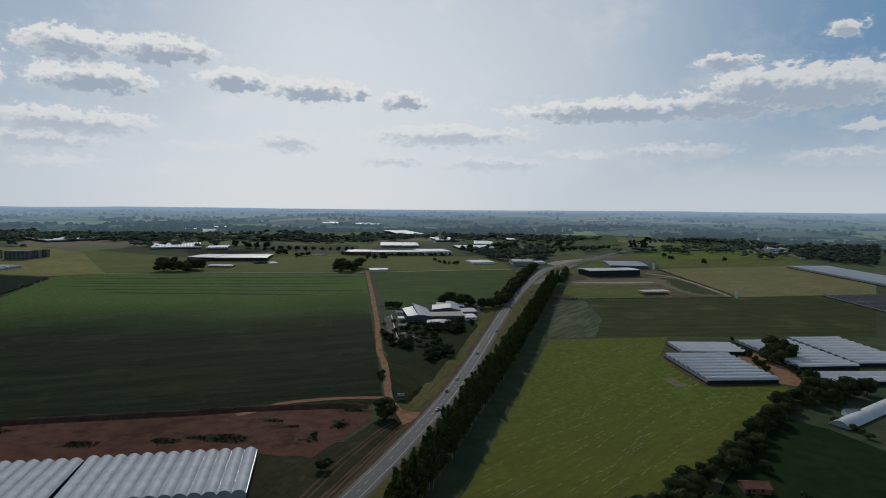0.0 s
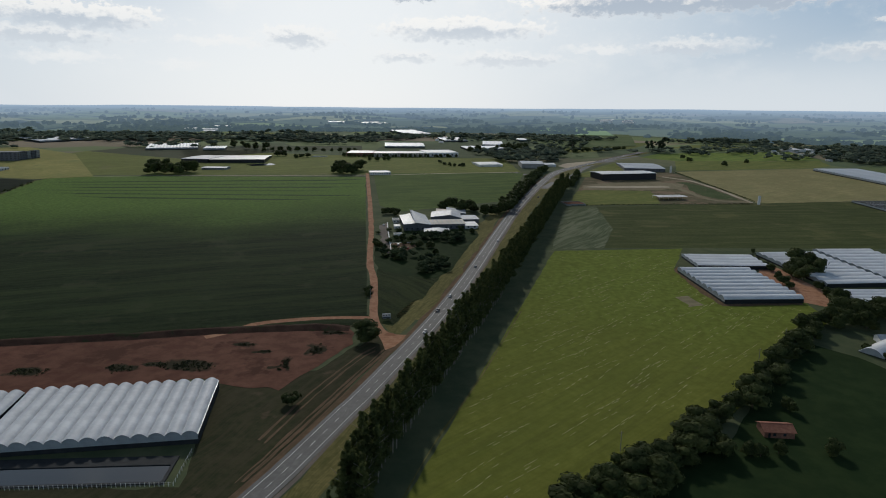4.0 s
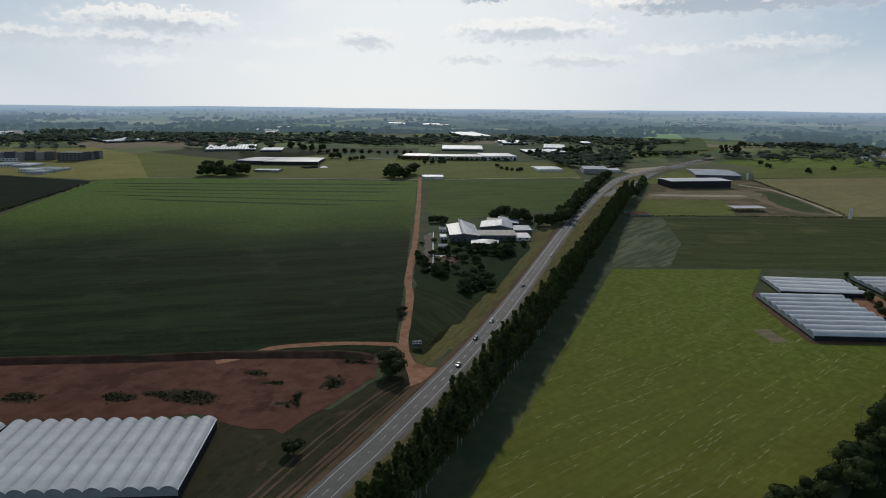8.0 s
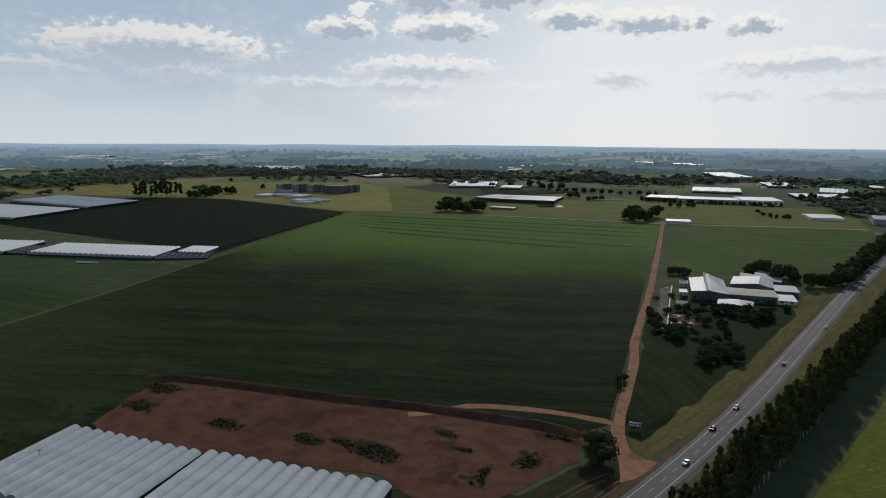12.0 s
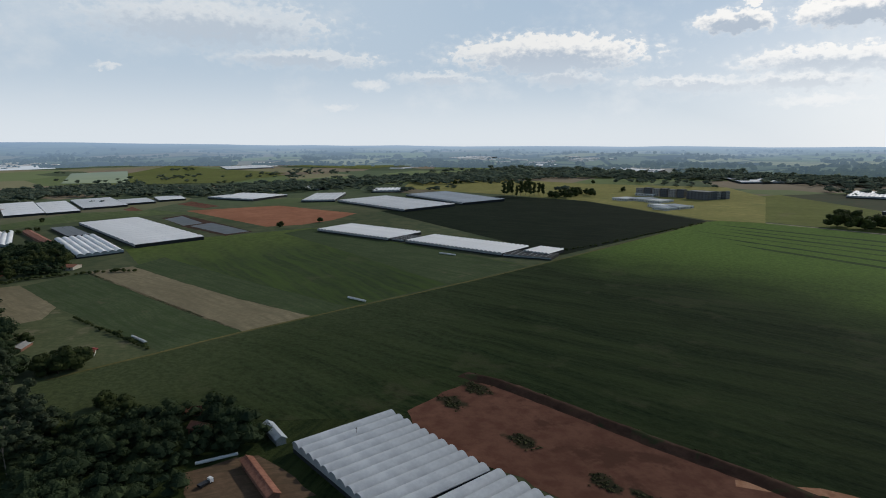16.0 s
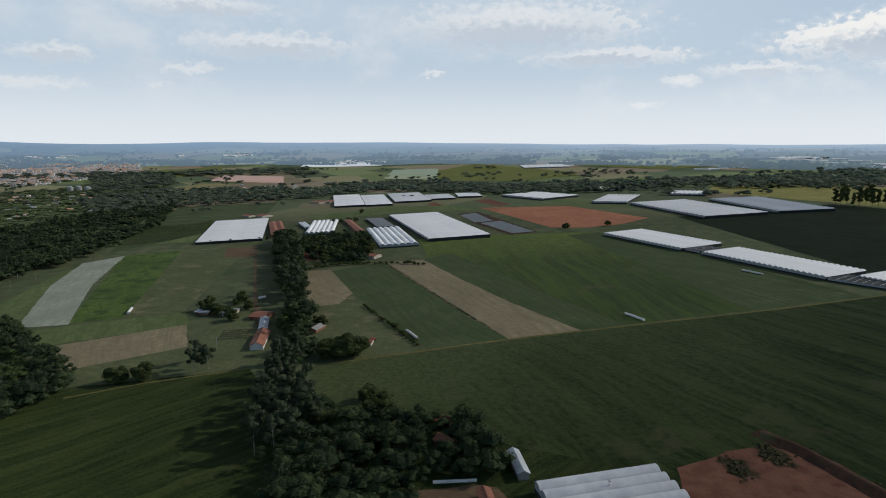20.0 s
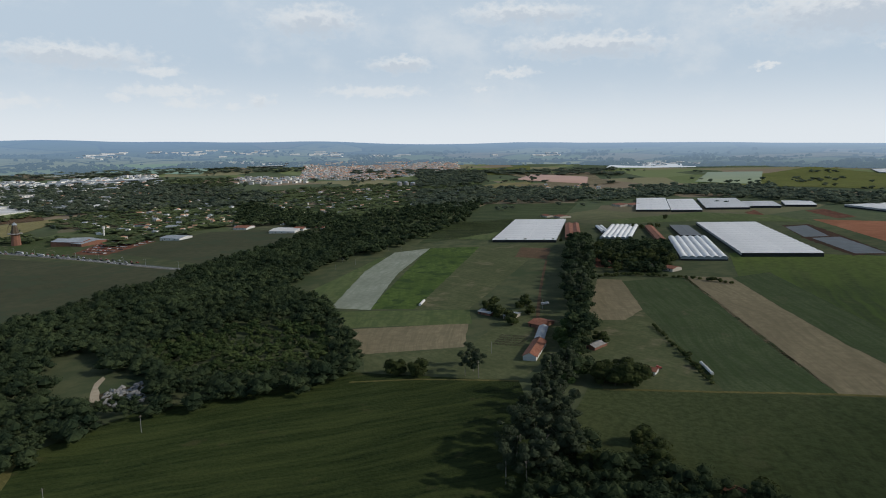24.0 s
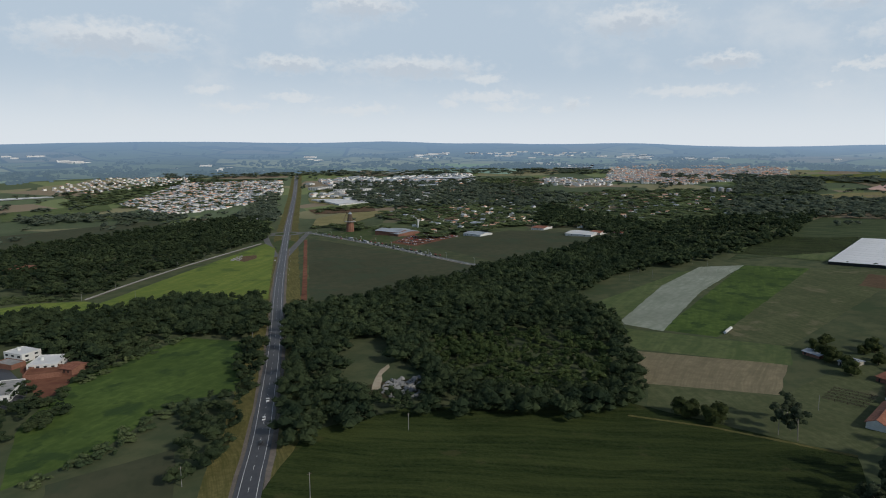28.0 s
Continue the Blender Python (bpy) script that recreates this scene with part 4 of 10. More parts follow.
def greenhouse(pts, bays, eave, rise, film, label, side="gable", vents=False, posts=False, flat=False, group=""):
    """A multi-bay film greenhouse: arched bays side by side, gables, side walls and gutters."""
    x, y, turn, w, d = corners(*pts)
    e = tagged(base("greenhouse", x, y, turn, tilt=True), label, "greenhouse", group)
    bw = w / bays
    prof = arch(bw, eave, rise, 3 if flat else 9)
    over = 0.25
    bm = loft(prof + [(px, pz - 0.08) for px, pz in prof[::-1]], -over, d + over, closed=True)
    roof = part("roof_bay", bm, film, e)
    bm = bmesh.new()
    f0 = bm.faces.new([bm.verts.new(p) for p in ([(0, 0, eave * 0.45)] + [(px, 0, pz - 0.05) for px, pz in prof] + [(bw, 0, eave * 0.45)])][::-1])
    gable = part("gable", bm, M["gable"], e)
    gut = part("gutter", boxes((-0.22, 0.22, -over, d + over, eave - 0.25, eave + 0.04)), M["steel"], e)
    fronts = [gable]
    for k in range(bays):
        m = Matrix.Translation((k * bw, 0, 0))
        if k:
            again(roof, "roof_bay", e, m)
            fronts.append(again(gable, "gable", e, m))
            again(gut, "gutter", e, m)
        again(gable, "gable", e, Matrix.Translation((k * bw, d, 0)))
    dark = M["screen"]
    part("side_curtain", boxes((0.05, w - 0.05, -0.03, 0.03, -1.2, eave * 0.45 - 0.004)), dark, e, "dark net curtain below the gables")
    part("side_curtain", boxes((0.05, w - 0.05, d - 0.03, d + 0.03, -1.2, eave * 0.45 - 0.004)), dark, e)
    part("side_wall", boxes((-0.05, 0.03, 0.0, d, -1.2, eave - 0.26)), M[side] if side != "gable" else dark, e)
    part("side_wall", boxes((w - 0.03, w + 0.05, 0.0, d, -1.2, eave - 0.26)), M[side] if side != "gable" else dark, e)
    part("floor_bed", boxes((0.1, w - 0.1, 0.1, d - 0.1, -1.0, 0.12)), M["forestfloor"], e)
    if vents:
        v = part("vent_window", boxes((bw * 0.36, bw * 0.62, -0.12, -0.05, eave * 0.62, eave * 0.88)), M["dark"], fronts[0])
        v2 = part("vent_fan", boxes((bw * 0.42, bw * 0.56, -0.12, -0.05, eave + rise * 0.35, eave + rise * 0.62)), M["dark"], fronts[0])
        for k, g in enumerate(fronts[1:]):
            again(v, "vent_window", g, Matrix.Identity(4))
            if k % 2:
                again(v2, "vent_fan", g, Matrix.Identity(4))
    if posts:
        p = part("post", tube(0.08, -1.0, eave, n=6), M["steel"], e)
        for k in range(1, bays + 1):
            again(p, "post", e, Matrix.Translation((k * bw, -0.15, 0)))
    return e


def gabled(name, pts, wall_h, rise, wall, roof, label, category="house", across=False, over=0.6, windows=0, door=True, group="", open_sides=False, chim=False):
    """A building under a two-slope roof. across: the ridge runs from front to back."""
    x, y, turn, w, d = corners(*pts)
    e = tagged(base(name, x, y, turn, dz=0.0), label, category, group)
    if not open_sides:
        bm = boxes((0, w, 0, d, -1.5, wall_h))
        if across:
            g = [(0, wall_h), (w, wall_h), (w / 2, wall_h + rise)]
            for yy in (0, d):
                f = bm.faces.new([bm.verts.new((px, yy, pz)) for px, pz in g])
        else:
            g = [(0, wall_h), (d, wall_h), (d / 2, wall_h + rise)]
            for xx in (0, w):
                bm.faces.new([bm.verts.new((xx, py, pz)) for py, pz in g])
        part("wall", bm, M[wall], e)
    else:
        p = part("post", tube(0.12, -1.0, wall_h, n=6), M["steel"], e)
        nx = max(2, int(w / 6) + 1)
        for i in range(nx):
            for yy in (0, d):
                if i or yy:
                    again(p, "post", e, Matrix.Translation((w * i / (nx - 1), yy, 0)))
    t = 0.18
    if across:
        half = [(-over, wall_h - rise * over / (w / 2)), (w / 2, wall_h + rise), (w / 2, wall_h + rise + t), (-over, wall_h - rise * over / (w / 2) + t)]
        part("roof_slope", loft(half, -over, d + over, True), M[roof], e)
        part("roof_slope", loft([(w - px, pz) for px, pz in half][::-1], -over, d + over, True), M[roof], e)
        part("ridge_cap", boxes((w / 2 - 0.2, w / 2 + 0.2, -over, d + over, wall_h + rise + t * 0.4, wall_h + rise + t + 0.09)), M[roof], e)
    else:
        half = [(-over, wall_h - rise * over / (d / 2)), (d / 2, wall_h + rise), (d / 2, wall_h + rise + t), (-over, wall_h - rise * over / (d / 2) + t)]
        rz = Matrix.Rotation(radians(90), 4, "Z")
        for prof in (half, [(d - px, pz) for px, pz in half][::-1]):
            bm = loft(prof, -w - over, over, True)
            bmesh.ops.transform(bm, matrix=rz, verts=bm.verts[:])
            part("roof_slope", bm, M[roof], e)
        part("ridge_cap", boxes((-over, w + over, d / 2 - 0.2, d / 2 + 0.2, wall_h + rise + t * 0.4, wall_h + rise + t + 0.09)), M[roof], e)
    if windows and not open_sides:
        win = part("window", boxes((-0.6, 0.6, -0.06, 0.02, wall_h * 0.35, wall_h * 0.78)), M["glass"], e)
        win.location.x = w / (windows + 1)
        for i in range(windows):
            xx = w * (i + 1) / (windows + 1)
            if i:
                again(win, "window", e, Matrix.Translation((xx, 0, 0)))
            again(win, "window", e, Matrix.Translation((xx, d + 0.04, 0)))
    if door and not open_sides:
        part("door", boxes((w * 0.12, w * 0.12 + min(1.0, w * 0.2), -0.07, 0.02, 0.0, min(2.1, wall_h * 0.85))), M["dark"], e)
    if chim:
        part("chimney", boxes((w * 0.7, w * 0.7 + 0.7, d * 0.3, d * 0.3 + 0.7, wall_h, wall_h + rise + 0.9)), M["brick"], e)
    return e


def block(name, pts, h, wall, roof, label, category="building", floors=1, cols=4, group="", parapet=0.5, tank=False, glass=True):
    """A flat-roofed building with a parapet and rows of windows."""
    x, y, turn, w, d = corners(*pts)
    e = tagged(base(name, x, y, turn), label, category, group)
    part("wall", boxes((0, w, 0, d, -1.5, h)), M[wall], e)
    part("roof", boxes((0.25, w - 0.25, 0.25, d - 0.25, h + 0.004, h + 0.12)), M[roof], e)
    part("parapet", boxes((-0.03, w + 0.03, -0.03, 0.2, h + 0.004, h + parapet), (-0.03, w + 0.03, d - 0.2, d + 0.03, h + 0.004, h + parapet),
                          (-0.03, 0.2, 0.2, d - 0.2, h + 0.004, h + parapet), (w - 0.2, w + 0.03, 0.2, d - 0.2, h + 0.004, h + parapet)), M[wall], e)
    if glass:
        ww, fh = w / cols * 0.45, h / floors
        win = part("window", boxes((0, ww, -0.06, 0.03, fh * 0.3, fh * 0.75)), M["glass"], e)
        win.location = (w / cols * 0.27, 0, 0)
        for f in range(floors):
            for c in range(cols):
                m = Matrix.Translation((w / cols * (c + 0.27), 0, f * fh))
                if f or c:
                    again(win, "window", e, m)
                again(win, "window", e, Matrix.Translation((0, d + 0.03, 0)) @ m)
        sc = max(1, int(d / (w / cols)))
        for f in range(floors):
            for c in range(sc):
                for xx, rot in ((0.0, -90), (w, 90)):
                    yy = d * (c + 0.5) / sc + (ww / 2 if rot < 0 else -ww / 2)
                    again(win, "window", e, Matrix.Translation((xx, yy, f * fh)) @ Matrix.Rotation(radians(rot), 4, "Z"))
    if tank:
        part("water_tank", tube(1.2, h, h + 2.2, n=12), M["white"], e).location = (w * 0.3, d * 0.5, 0)
    return e


# ---- trees ----
def leaf_quads(rng, centres, radii, count, size, squash=0.8, loose=0.0):
    """Leaf clumps scattered over the outside of lobes; returns corner points (n, 4, 3)."""
    idx = rng.integers(0, len(centres), count)
    d = rng.normal(size=(count, 3))
    d /= np.linalg.norm(d, axis=1)[:, None]
    d[:, 2] = np.where(d[:, 2] < -0.35, -d[:, 2], d[:, 2])
    r = radii[idx] * (0.86 - 0.36 * loose + (0.20 + 0.5 * loose) * rng.random(count))
    p = centres[idx] + d * r[:, None] * np.array([1, 1, squash])
    a = rng.normal(size=(count, 3))
    n = d + (0.24 + 0.5 * loose) * a
    n /= np.linalg.norm(n, axis=1)[:, None]
    u = np.cross(n, rng.normal(size=(count, 3)))
    u /= np.linalg.norm(u, axis=1)[:, None]
    v = np.cross(n, u)
    s = size * (0.55 + 0.9 * rng.random(count))[:, None]
    k = (0.45 + 0.4 * rng.random(count))[:, None]
    return np.stack([p - u * s, p - v * s * k, p + u * s * 0.9, p + v * s * k * 1.1], 1)


def ball_quads(c, r, squash, nu=7, nv=4):
    """A coarse core under the leaves, so that the crown is not hollow."""
    out = []
    for i in range(nu):
        for j in range(nv):
            q = []
            for di, dj in ((0, 0), (1, 0), (1, 1), (0, 1)):
                a, b = 2 * math.pi * (i + di) / nu, math.pi * ((j + dj) / nv - 0.5)
                q.append((c[0] + r * math.cos(a) * math.cos(b), c[1] + r * math.sin(a) * math.cos(b), c[2] + r * squash * math.sin(b)))
            out.append(q)
    return np.array(out)


def crown_shape(kind, h, seed, count, size, core=(5, 3)):
    """The quads of one crown of that kind, for a tree h metres high, base at the origin."""
    rng = np.random.default_rng(seed)
    if kind == "broad":
        n, rr = 16, h * 0.34
        ang, rad = rng.random(n) * 6.283, np.sqrt(rng.random(n)) * rr
        c = np.stack([np.cos(ang) * rad, np.sin(ang) * rad, h * (0.24 + 0.50 * rng.random(n) - 0.10 * (rad / rr) ** 2)], 1)
        r = h * (0.18 + 0.11 * rng.random(n))
    elif kind == "far":
        n, rr = 5, h * 0.30
        ang, rad = np.arange(n) * 1.26 + rng.random(n), np.sqrt(rng.random(n)) * rr
        c = np.stack([np.cos(ang) * rad, np.sin(ang) * rad, h * (0.32 + 0.36 * rng.random(n))], 1)
        r = h * (0.22 + 0.10 * rng.random(n))
    elif kind == "wood":
        n, rr = 7, h * 0.33
        ang, rad = np.arange(n) * 0.9 + rng.random(n), np.sqrt(rng.random(n)) * rr
        c = np.stack([np.cos(ang) * rad, np.sin(ang) * rad, h * (0.34 + 0.42 * rng.random(n) - 0.12 * (rad / rr) ** 2)], 1)
        r = h * (0.19 + 0.12 * rng.random(n))
    elif kind == "column":
        n = 20
        zz = 0.26 + 0.70 * np.linspace(0, 1, n) ** 0.9
        sway = 0.060 * (1.12 - zz)
        c = np.stack([rng.normal(size=n) * h * sway, rng.normal(size=n) * h * sway, h * zz], 1)
        r = h * (0.088 * (1.02 - zz) ** 0.6 + 0.013) * rng.uniform(0.6, 1.25, n)
    elif kind == "gum":
        n = 12
        ang, rad, zz = rng.random(n) * 6.283, np.sqrt(rng.random(n)) * h * 0.2, 0.42 + 0.5 * rng.random(n)
        c = np.stack([np.cos(ang) * rad, np.sin(ang) * rad, h * zz], 1)
        r = h * (0.075 + 0.05 * rng.random(n))
    elif kind == "pine":
        n = 13
        ang, rad, zz = rng.random(n) * 6.283, rng.random(n) * h * 0.14, 0.28 + 0.66 * np.linspace(0, 1, n)
        c = np.stack([np.cos(ang) * rad, np.sin(ang) * rad, h * zz], 1)
        r = h * (0.07 + 0.05 * rng.random(n))
    else:
        n = 6
        ang, rad = rng.random(n) * 6.283, rng.random(n) * h * 0.45
        c = np.stack([np.cos(ang) * rad, np.sin(ang) * rad, h * (0.3 + 0.25 * rng.random(n))], 1)
        r = h * (0.28 + 0.15 * rng.random(n))
    quads = [leaf_quads(rng, c, r, count, size, loose=1.0 if kind == "column" else 0.0)]
    quads += [ball_quads(p, q * (0.66 if kind == "column" else 0.84), 0.8, *core) for p, q in zip(c, r)]
    return np.concatenate(quads)


def quad_mesh(name, quads, mat):
    n = len(quads)
    me = bpy.data.meshes.new(name)
    me.vertices.add(4 * n)
    me.vertices.foreach_set("co", np.ascontiguousarray(quads, dtype=np.float32).ravel())
    me.loops.add(4 * n)
    me.loops.foreach_set("vertex_index", np.arange(4 * n, dtype=np.int32))
    me.polygons.add(n)
    me.polygons.foreach_set("loop_start", np.arange(0, 4 * n, 4, dtype=np.int32))
    me.update(calc_edges=True)
    me.materials.append(mat)
    return me


def trunk_mesh(h, r, bark, seed, lean=0.02, limbs=4, top=0.6):
    """A tapered trunk that forks into limbs."""
    rnd = random.Random(seed)
    bm = bmesh.new()

    def limb(p, q, r0, r1, n=6):
        d = (q - p).normalized()
        s = d.orthogonal().normalized()
        t = d.cross(s)
        a = [bm.verts.new(p + (s * math.cos(2 * math.pi * k / n) + t * math.sin(2 * math.pi * k / n)) * r0) for k in range(n)]
        b = [bm.verts.new(q + (s * math.cos(2 * math.pi * k / n) + t * math.sin(2 * math.pi * k / n)) * r1) for k in range(n)]
        for k in range(n):
            bm.faces.new((a[k], a[(k + 1) % n], b[(k + 1) % n], b[k]))
        bm.faces.new(b)

    p0, p1 = Vector((0, 0, -0.6)), Vector((rnd.uniform(-lean, lean) * h, rnd.uniform(-lean, lean) * h, h * top * 0.6))
    p2 = Vector((p1.x * 1.4, p1.y * 1.4, h * top))
    limb(p0, p1, r, r * 0.75)
    limb(p1, p2, r * 0.74, r * 0.4)
    for k in range(limbs):
        a = 2 * math.pi * k / limbs + rnd.random()
        s = p1.lerp(p2, rnd.random() * 0.8)
        limb(s, s + Vector((math.cos(a) * h * 0.16, math.sin(a) * h * 0.16, h * (0.1 + 0.1 * rnd.random()))), r * 0.36, r * 0.12, 5)
    me = bpy.data.meshes.new("trunk")
    bm.to_mesh(me)
    bm.free()
    me.materials.append(bark)
    return me


class Grove:
    """Tree models of one kind, from which single trees are copied."""

    def __init__(self, kind, h, count, size, leaf, bark, label, models=4, trunk_r=0.022, name="tree", top=0.6, limbs=4):
        self.h, self.made, self.label, self.name, self.leaf, self.heap, self.near = h, [], label, name, leaf, [], False
        for s in range(models):
            cm = quad_mesh("crown", crown_shape(kind, h, 31 * s + len(kind), count, size), leaf)
            self.made.append((trunk_mesh(h, h * trunk_r, bark, s, limbs=limbs, top=top), cm))
        self.rnd = random.Random(kind)

    def plant(self, x, y, h, label="", group="", wide=1.0, heap=None):
        tm, cm = self.rnd.choice(self.made)
        if heap is not None or (math.hypot(x, y - 60) > 620 and not self.near):
            (self.heap if heap is None else heap).append((cm, x, y, h / self.h, wide, self.rnd.uniform(0, 6.283)))
            return None
        e = tagged(base(self.name, x, y, self.rnd.uniform(0, 360)), label or self.label, "tree", group)
        k = h / self.h
        for name, me in (("trunk", tm), ("crown", cm)):
            o = new(name, me)
            o.parent = e
            o.scale = (k * wide, k * wide, k)
        return e


def heaped(name, heap, mat, label):
    """Trees of a thicket, joined into one object."""
    out, cache = [], {}
    for cm, x, y, k, wide, a in heap:
        if cm.name not in cache:
            co = np.empty(3 * len(cm.vertices), dtype=np.float32)
            cm.vertices.foreach_get("co", co)
            cache[cm.name] = co.reshape(-1, 4, 3)
        q, c, s = cache[cm.name], math.cos(a), math.sin(a)
        out.append(np.stack([x + (q[..., 0] * c - q[..., 1] * s) * k * wide, y + (q[..., 0] * s + q[..., 1] * c) * k * wide, gz(x, y) + q[..., 2] * k], -1))
    return tagged(new(name, quad_mesh(name, np.concatenate(out), mat)), label, "trees", kind="stuff")


def inside(poly, x, y):
    hit = False
    for (x0, y0), (x1, y1) in zip(poly, poly[1:] + poly[:1]):
        if (y0 > y) != (y1 > y) and x < (x1 - x0) * (y - y0) / (y1 - y0) + x0:
            hit = not hit
    return hit


def woods(name, polys, gap, hmin, hmax, count, size, mat, label, seed, kinds=("wood", "wood", "gum"), holes=(), stems=True):
    """Trees past counting, as one object: a jittered grid of crowns within the outlines."""
    rng = np.random.default_rng(seed)
    levels = [[crown_shape(k, 1.0, 7 * i + seed, int(count * more), size * less, (5, 2)) for i, k in enumerate(kinds * 2)]
              for more, less in ((1.7, 0.66), (1.0, 1.0), (0.5, 1.45))]
    out = []
    for poly in polys:
        xs, ys = [p[0] for p in poly], [p[1] for p in poly]
        for gx in np.arange(min(xs), max(xs), gap):
            for gy in np.arange(min(ys), max(ys), gap):
                x, y = gx + rng.uniform(-0.45, 0.45) * gap, gy + rng.uniform(-0.45, 0.45) * gap
                if not inside(poly, x, y) or any(inside(q, x, y) for q in holes):
                    continue
                h = hmin + (hmax - hmin) * min(1, max(0, rng.normal(0.45, 0.22) + 0.55 * noise.noise((x / 45, y / 45, seed))))
                a = rng.uniform(0, 6.283)
                c, s = math.cos(a), math.sin(a)
                away = math.hypot(x + 90, y - 60)
                shapes = levels[0 if away < 390 else 1 if away < 620 else 2]
                q = shapes[rng.integers(len(shapes))]
                w = h * rng.uniform(0.95, 1.25)
                w = max(w, gap * 1.1)
                out.append(np.stack([x + (q[..., 0] * c - q[..., 1] * s) * w, y + (q[..., 0] * s + q[..., 1] * c) * w, gz(x, y) - 0.2 + q[..., 2] * h], -1))
    ob = new(name, quad_mesh(name, np.concatenate(out), mat))
    return tagged(ob, label, "woodland", kind="stuff")
strip("edge_line", HIGHWAY, -3.75, -3.55, M["paint"], 0.17, parent=road)
strip("edge_line", HIGHWAY, 3.55, 3.75, M["paint"], 0.17, parent=road)
dashes("centre_line", HIGHWAY, 0.0, 0.16, 4.0, 6.0, M["paint"], 0.17, road)
dashes("rumble_marks", [p for p in HIGHWAY if 90 < p[1] < 330], -4.6, 0.5, 0.4, 5.5, M["paint"], 0.17, road)
NORTH = [p for p in HIGHWAY if p[1] > 60]
SOUTH = [p for p in HIGHWAY if p[1] < 60]
strip("shoulder", NORTH, -8.8, -5.6, M["brownshoulder"], 0.10, "brown dirt shoulder along the highway", "shoulder", wobble=1.5)
strip("shoulder", SOUTH, -8.0, -5.6, M["shoulder"], 0.10, "grey gravel shoulder along the highway", "shoulder", wobble=0.8)
strip("shoulder", HIGHWAY, 5.6, 7.6, M["shoulder"], 0.10, "narrow gravel shoulder beside the asphalt", "shoulder", wobble=0.8)
strip("verge", [p for p in NORTH if p[1] < 315], -26, -9.3, M["darkverge"], 0.07, "dark worn grass verge with tyre tracks", "verge", wobble=5)
strip("verge", [p for p in NORTH if 335 < p[1] < 932], -25, -8.6, M["verge"], 0.16, "sunlit dry grass verge by the farm", "verge", wobble=5)
strip("verge", HIGHWAY, 7.4, 20, M["verge"], 0.06, "dry yellowish mown grass verge", "verge", wobble=3)
strip("verge", SOUTH, -22, -7.8, M["verge"], 0.06, "dry mown grass verge of the highway", "verge", wobble=3)
TRACK = spline([(-193.3, 994.4), (-146.2, 752.8), (-113.9, 581.4), (-96.3, 473.6), (-82.5, 414.4), (-70.7, 345.2), (-61.7, 318.7), (-50.2, 306.0)], 8)
strip("dirt_road", TRACK, -2.6, 2.6, M["dirt"], 0.38, "reddish dirt track between the crop fields", "dirt road", wobble=0.7)
area("dirt_road", [(-73.3, 339.4), (-69.0, 346.7), (-64.6, 331.0), (-62.4, 324.0), (-57.7, 317.6), (-51.2, 314.6), (-45.8, 314.8), (-48.0, 306.0), (-51.4, 296.0), (-55.2, 292.0), (-59.3, 304.0), (-64.0, 315.0), (-68.9, 326.4)], M["dirt"], 0.24, "trodden dirt apron where track meets highway", "dirt road")
for pts, wide in (([(-50.6, 301.0), (-54.4, 290.4), (-59.6, 272.2), (-66.1, 249.2), (-74.8, 217.0), (-80.4, 196.0), (-88.6, 168.0)], 0.8), ([(-52.6, 301.0), (-57.0, 289.4), (-62.2, 271.0), (-68.9, 247.8), (-77.4, 216.0), (-83.0, 195.0), (-91.0, 167.0)], 0.5),
                  ([(-61.0, 296.0), (-66.4, 285.9), (-73.3, 267.8), (-80.0, 246.6), (-86.0, 224.0), (-92.0, 196.0)], 0.5), ([(-60.4, 290.0), (-64.4, 283.6), (-71.0, 265.4), (-76.5, 246.4), (-83.0, 222.0), (-89.0, 194.0)], 0.4)):
    strip("tyre_track", spline(pts, 5), -wide, wide, M["brownshoulder"], 0.22, "worn brown wheel track along the dark verge", "track", wobble=0.7)
strip("dirt_road", spline([(-70.4, 339.5), (-90.6, 338.4), (-113.1, 332.9), (-139.4, 321.1), (-150.4, 305.9), (-158.9, 298.6)], 8), -2.6, 2.6, M["dirt"], 0.40, "dirt track along the bare soil lot", "dirt road", wobble=1.2)
strip("farm_track", spline([(-695.8, 865.1), (-467.8, 918.4), (-192.4, 974.0), (-75.7, 1012.8), (51.5, 1054.7)], 30), -2.2, 2.2, M["paledirt"], 0.36, "pale farm track across the plateau", "farm track", wobble=0.8)
strip("farm_track", spline([(-642.7, 841.9), (-524.8, 457.8), (-466.7, 221.7), (-453.3, 165.5), (-437.5, 114.1), (-419.9, 54.4)], 20), -1.2, 1.2, M["verge"], 0.40, "narrow pale track along the soybean field", "farm track", wobble=1.0)
strip("farm_track", spline([(-380.1, -84.9), (-398.1, -50.1), (-416.2, 7.1)], 20), -0.9, 0.9, M["verge"], 0.36, "thin path along a hedge", "farm track", wobble=0.8)
strip("farm_track", spline([(-794.7, -88.8), (-704.2, -66.0), (-577.2, -31.4), (-504.6, -10.3)], 12), -1.3, 1.3, M["brownshoulder"], 0.30, "narrow brown lane to the stables", "farm track", wobble=0.8)
strip("farm_track", spline([(-30.5, 156.8), (-21.2, 199.7), (-4.8, 256.1), (21.9, 362.2)], 12), -0.4, 0.4, M["verge"], 0.30, "thin worn path beside the eucalyptus row", "track", wobble=0.4)
BANK = [(-309.0, 262.5), (-297.1, 267.0), (-287.3, 272.5), (-241.5, 285.0), (-195.6, 296.5), (-157.0, 308.0), (-128.0, 314.5), (-101.6, 319.5), (-81.0, 321.0)]


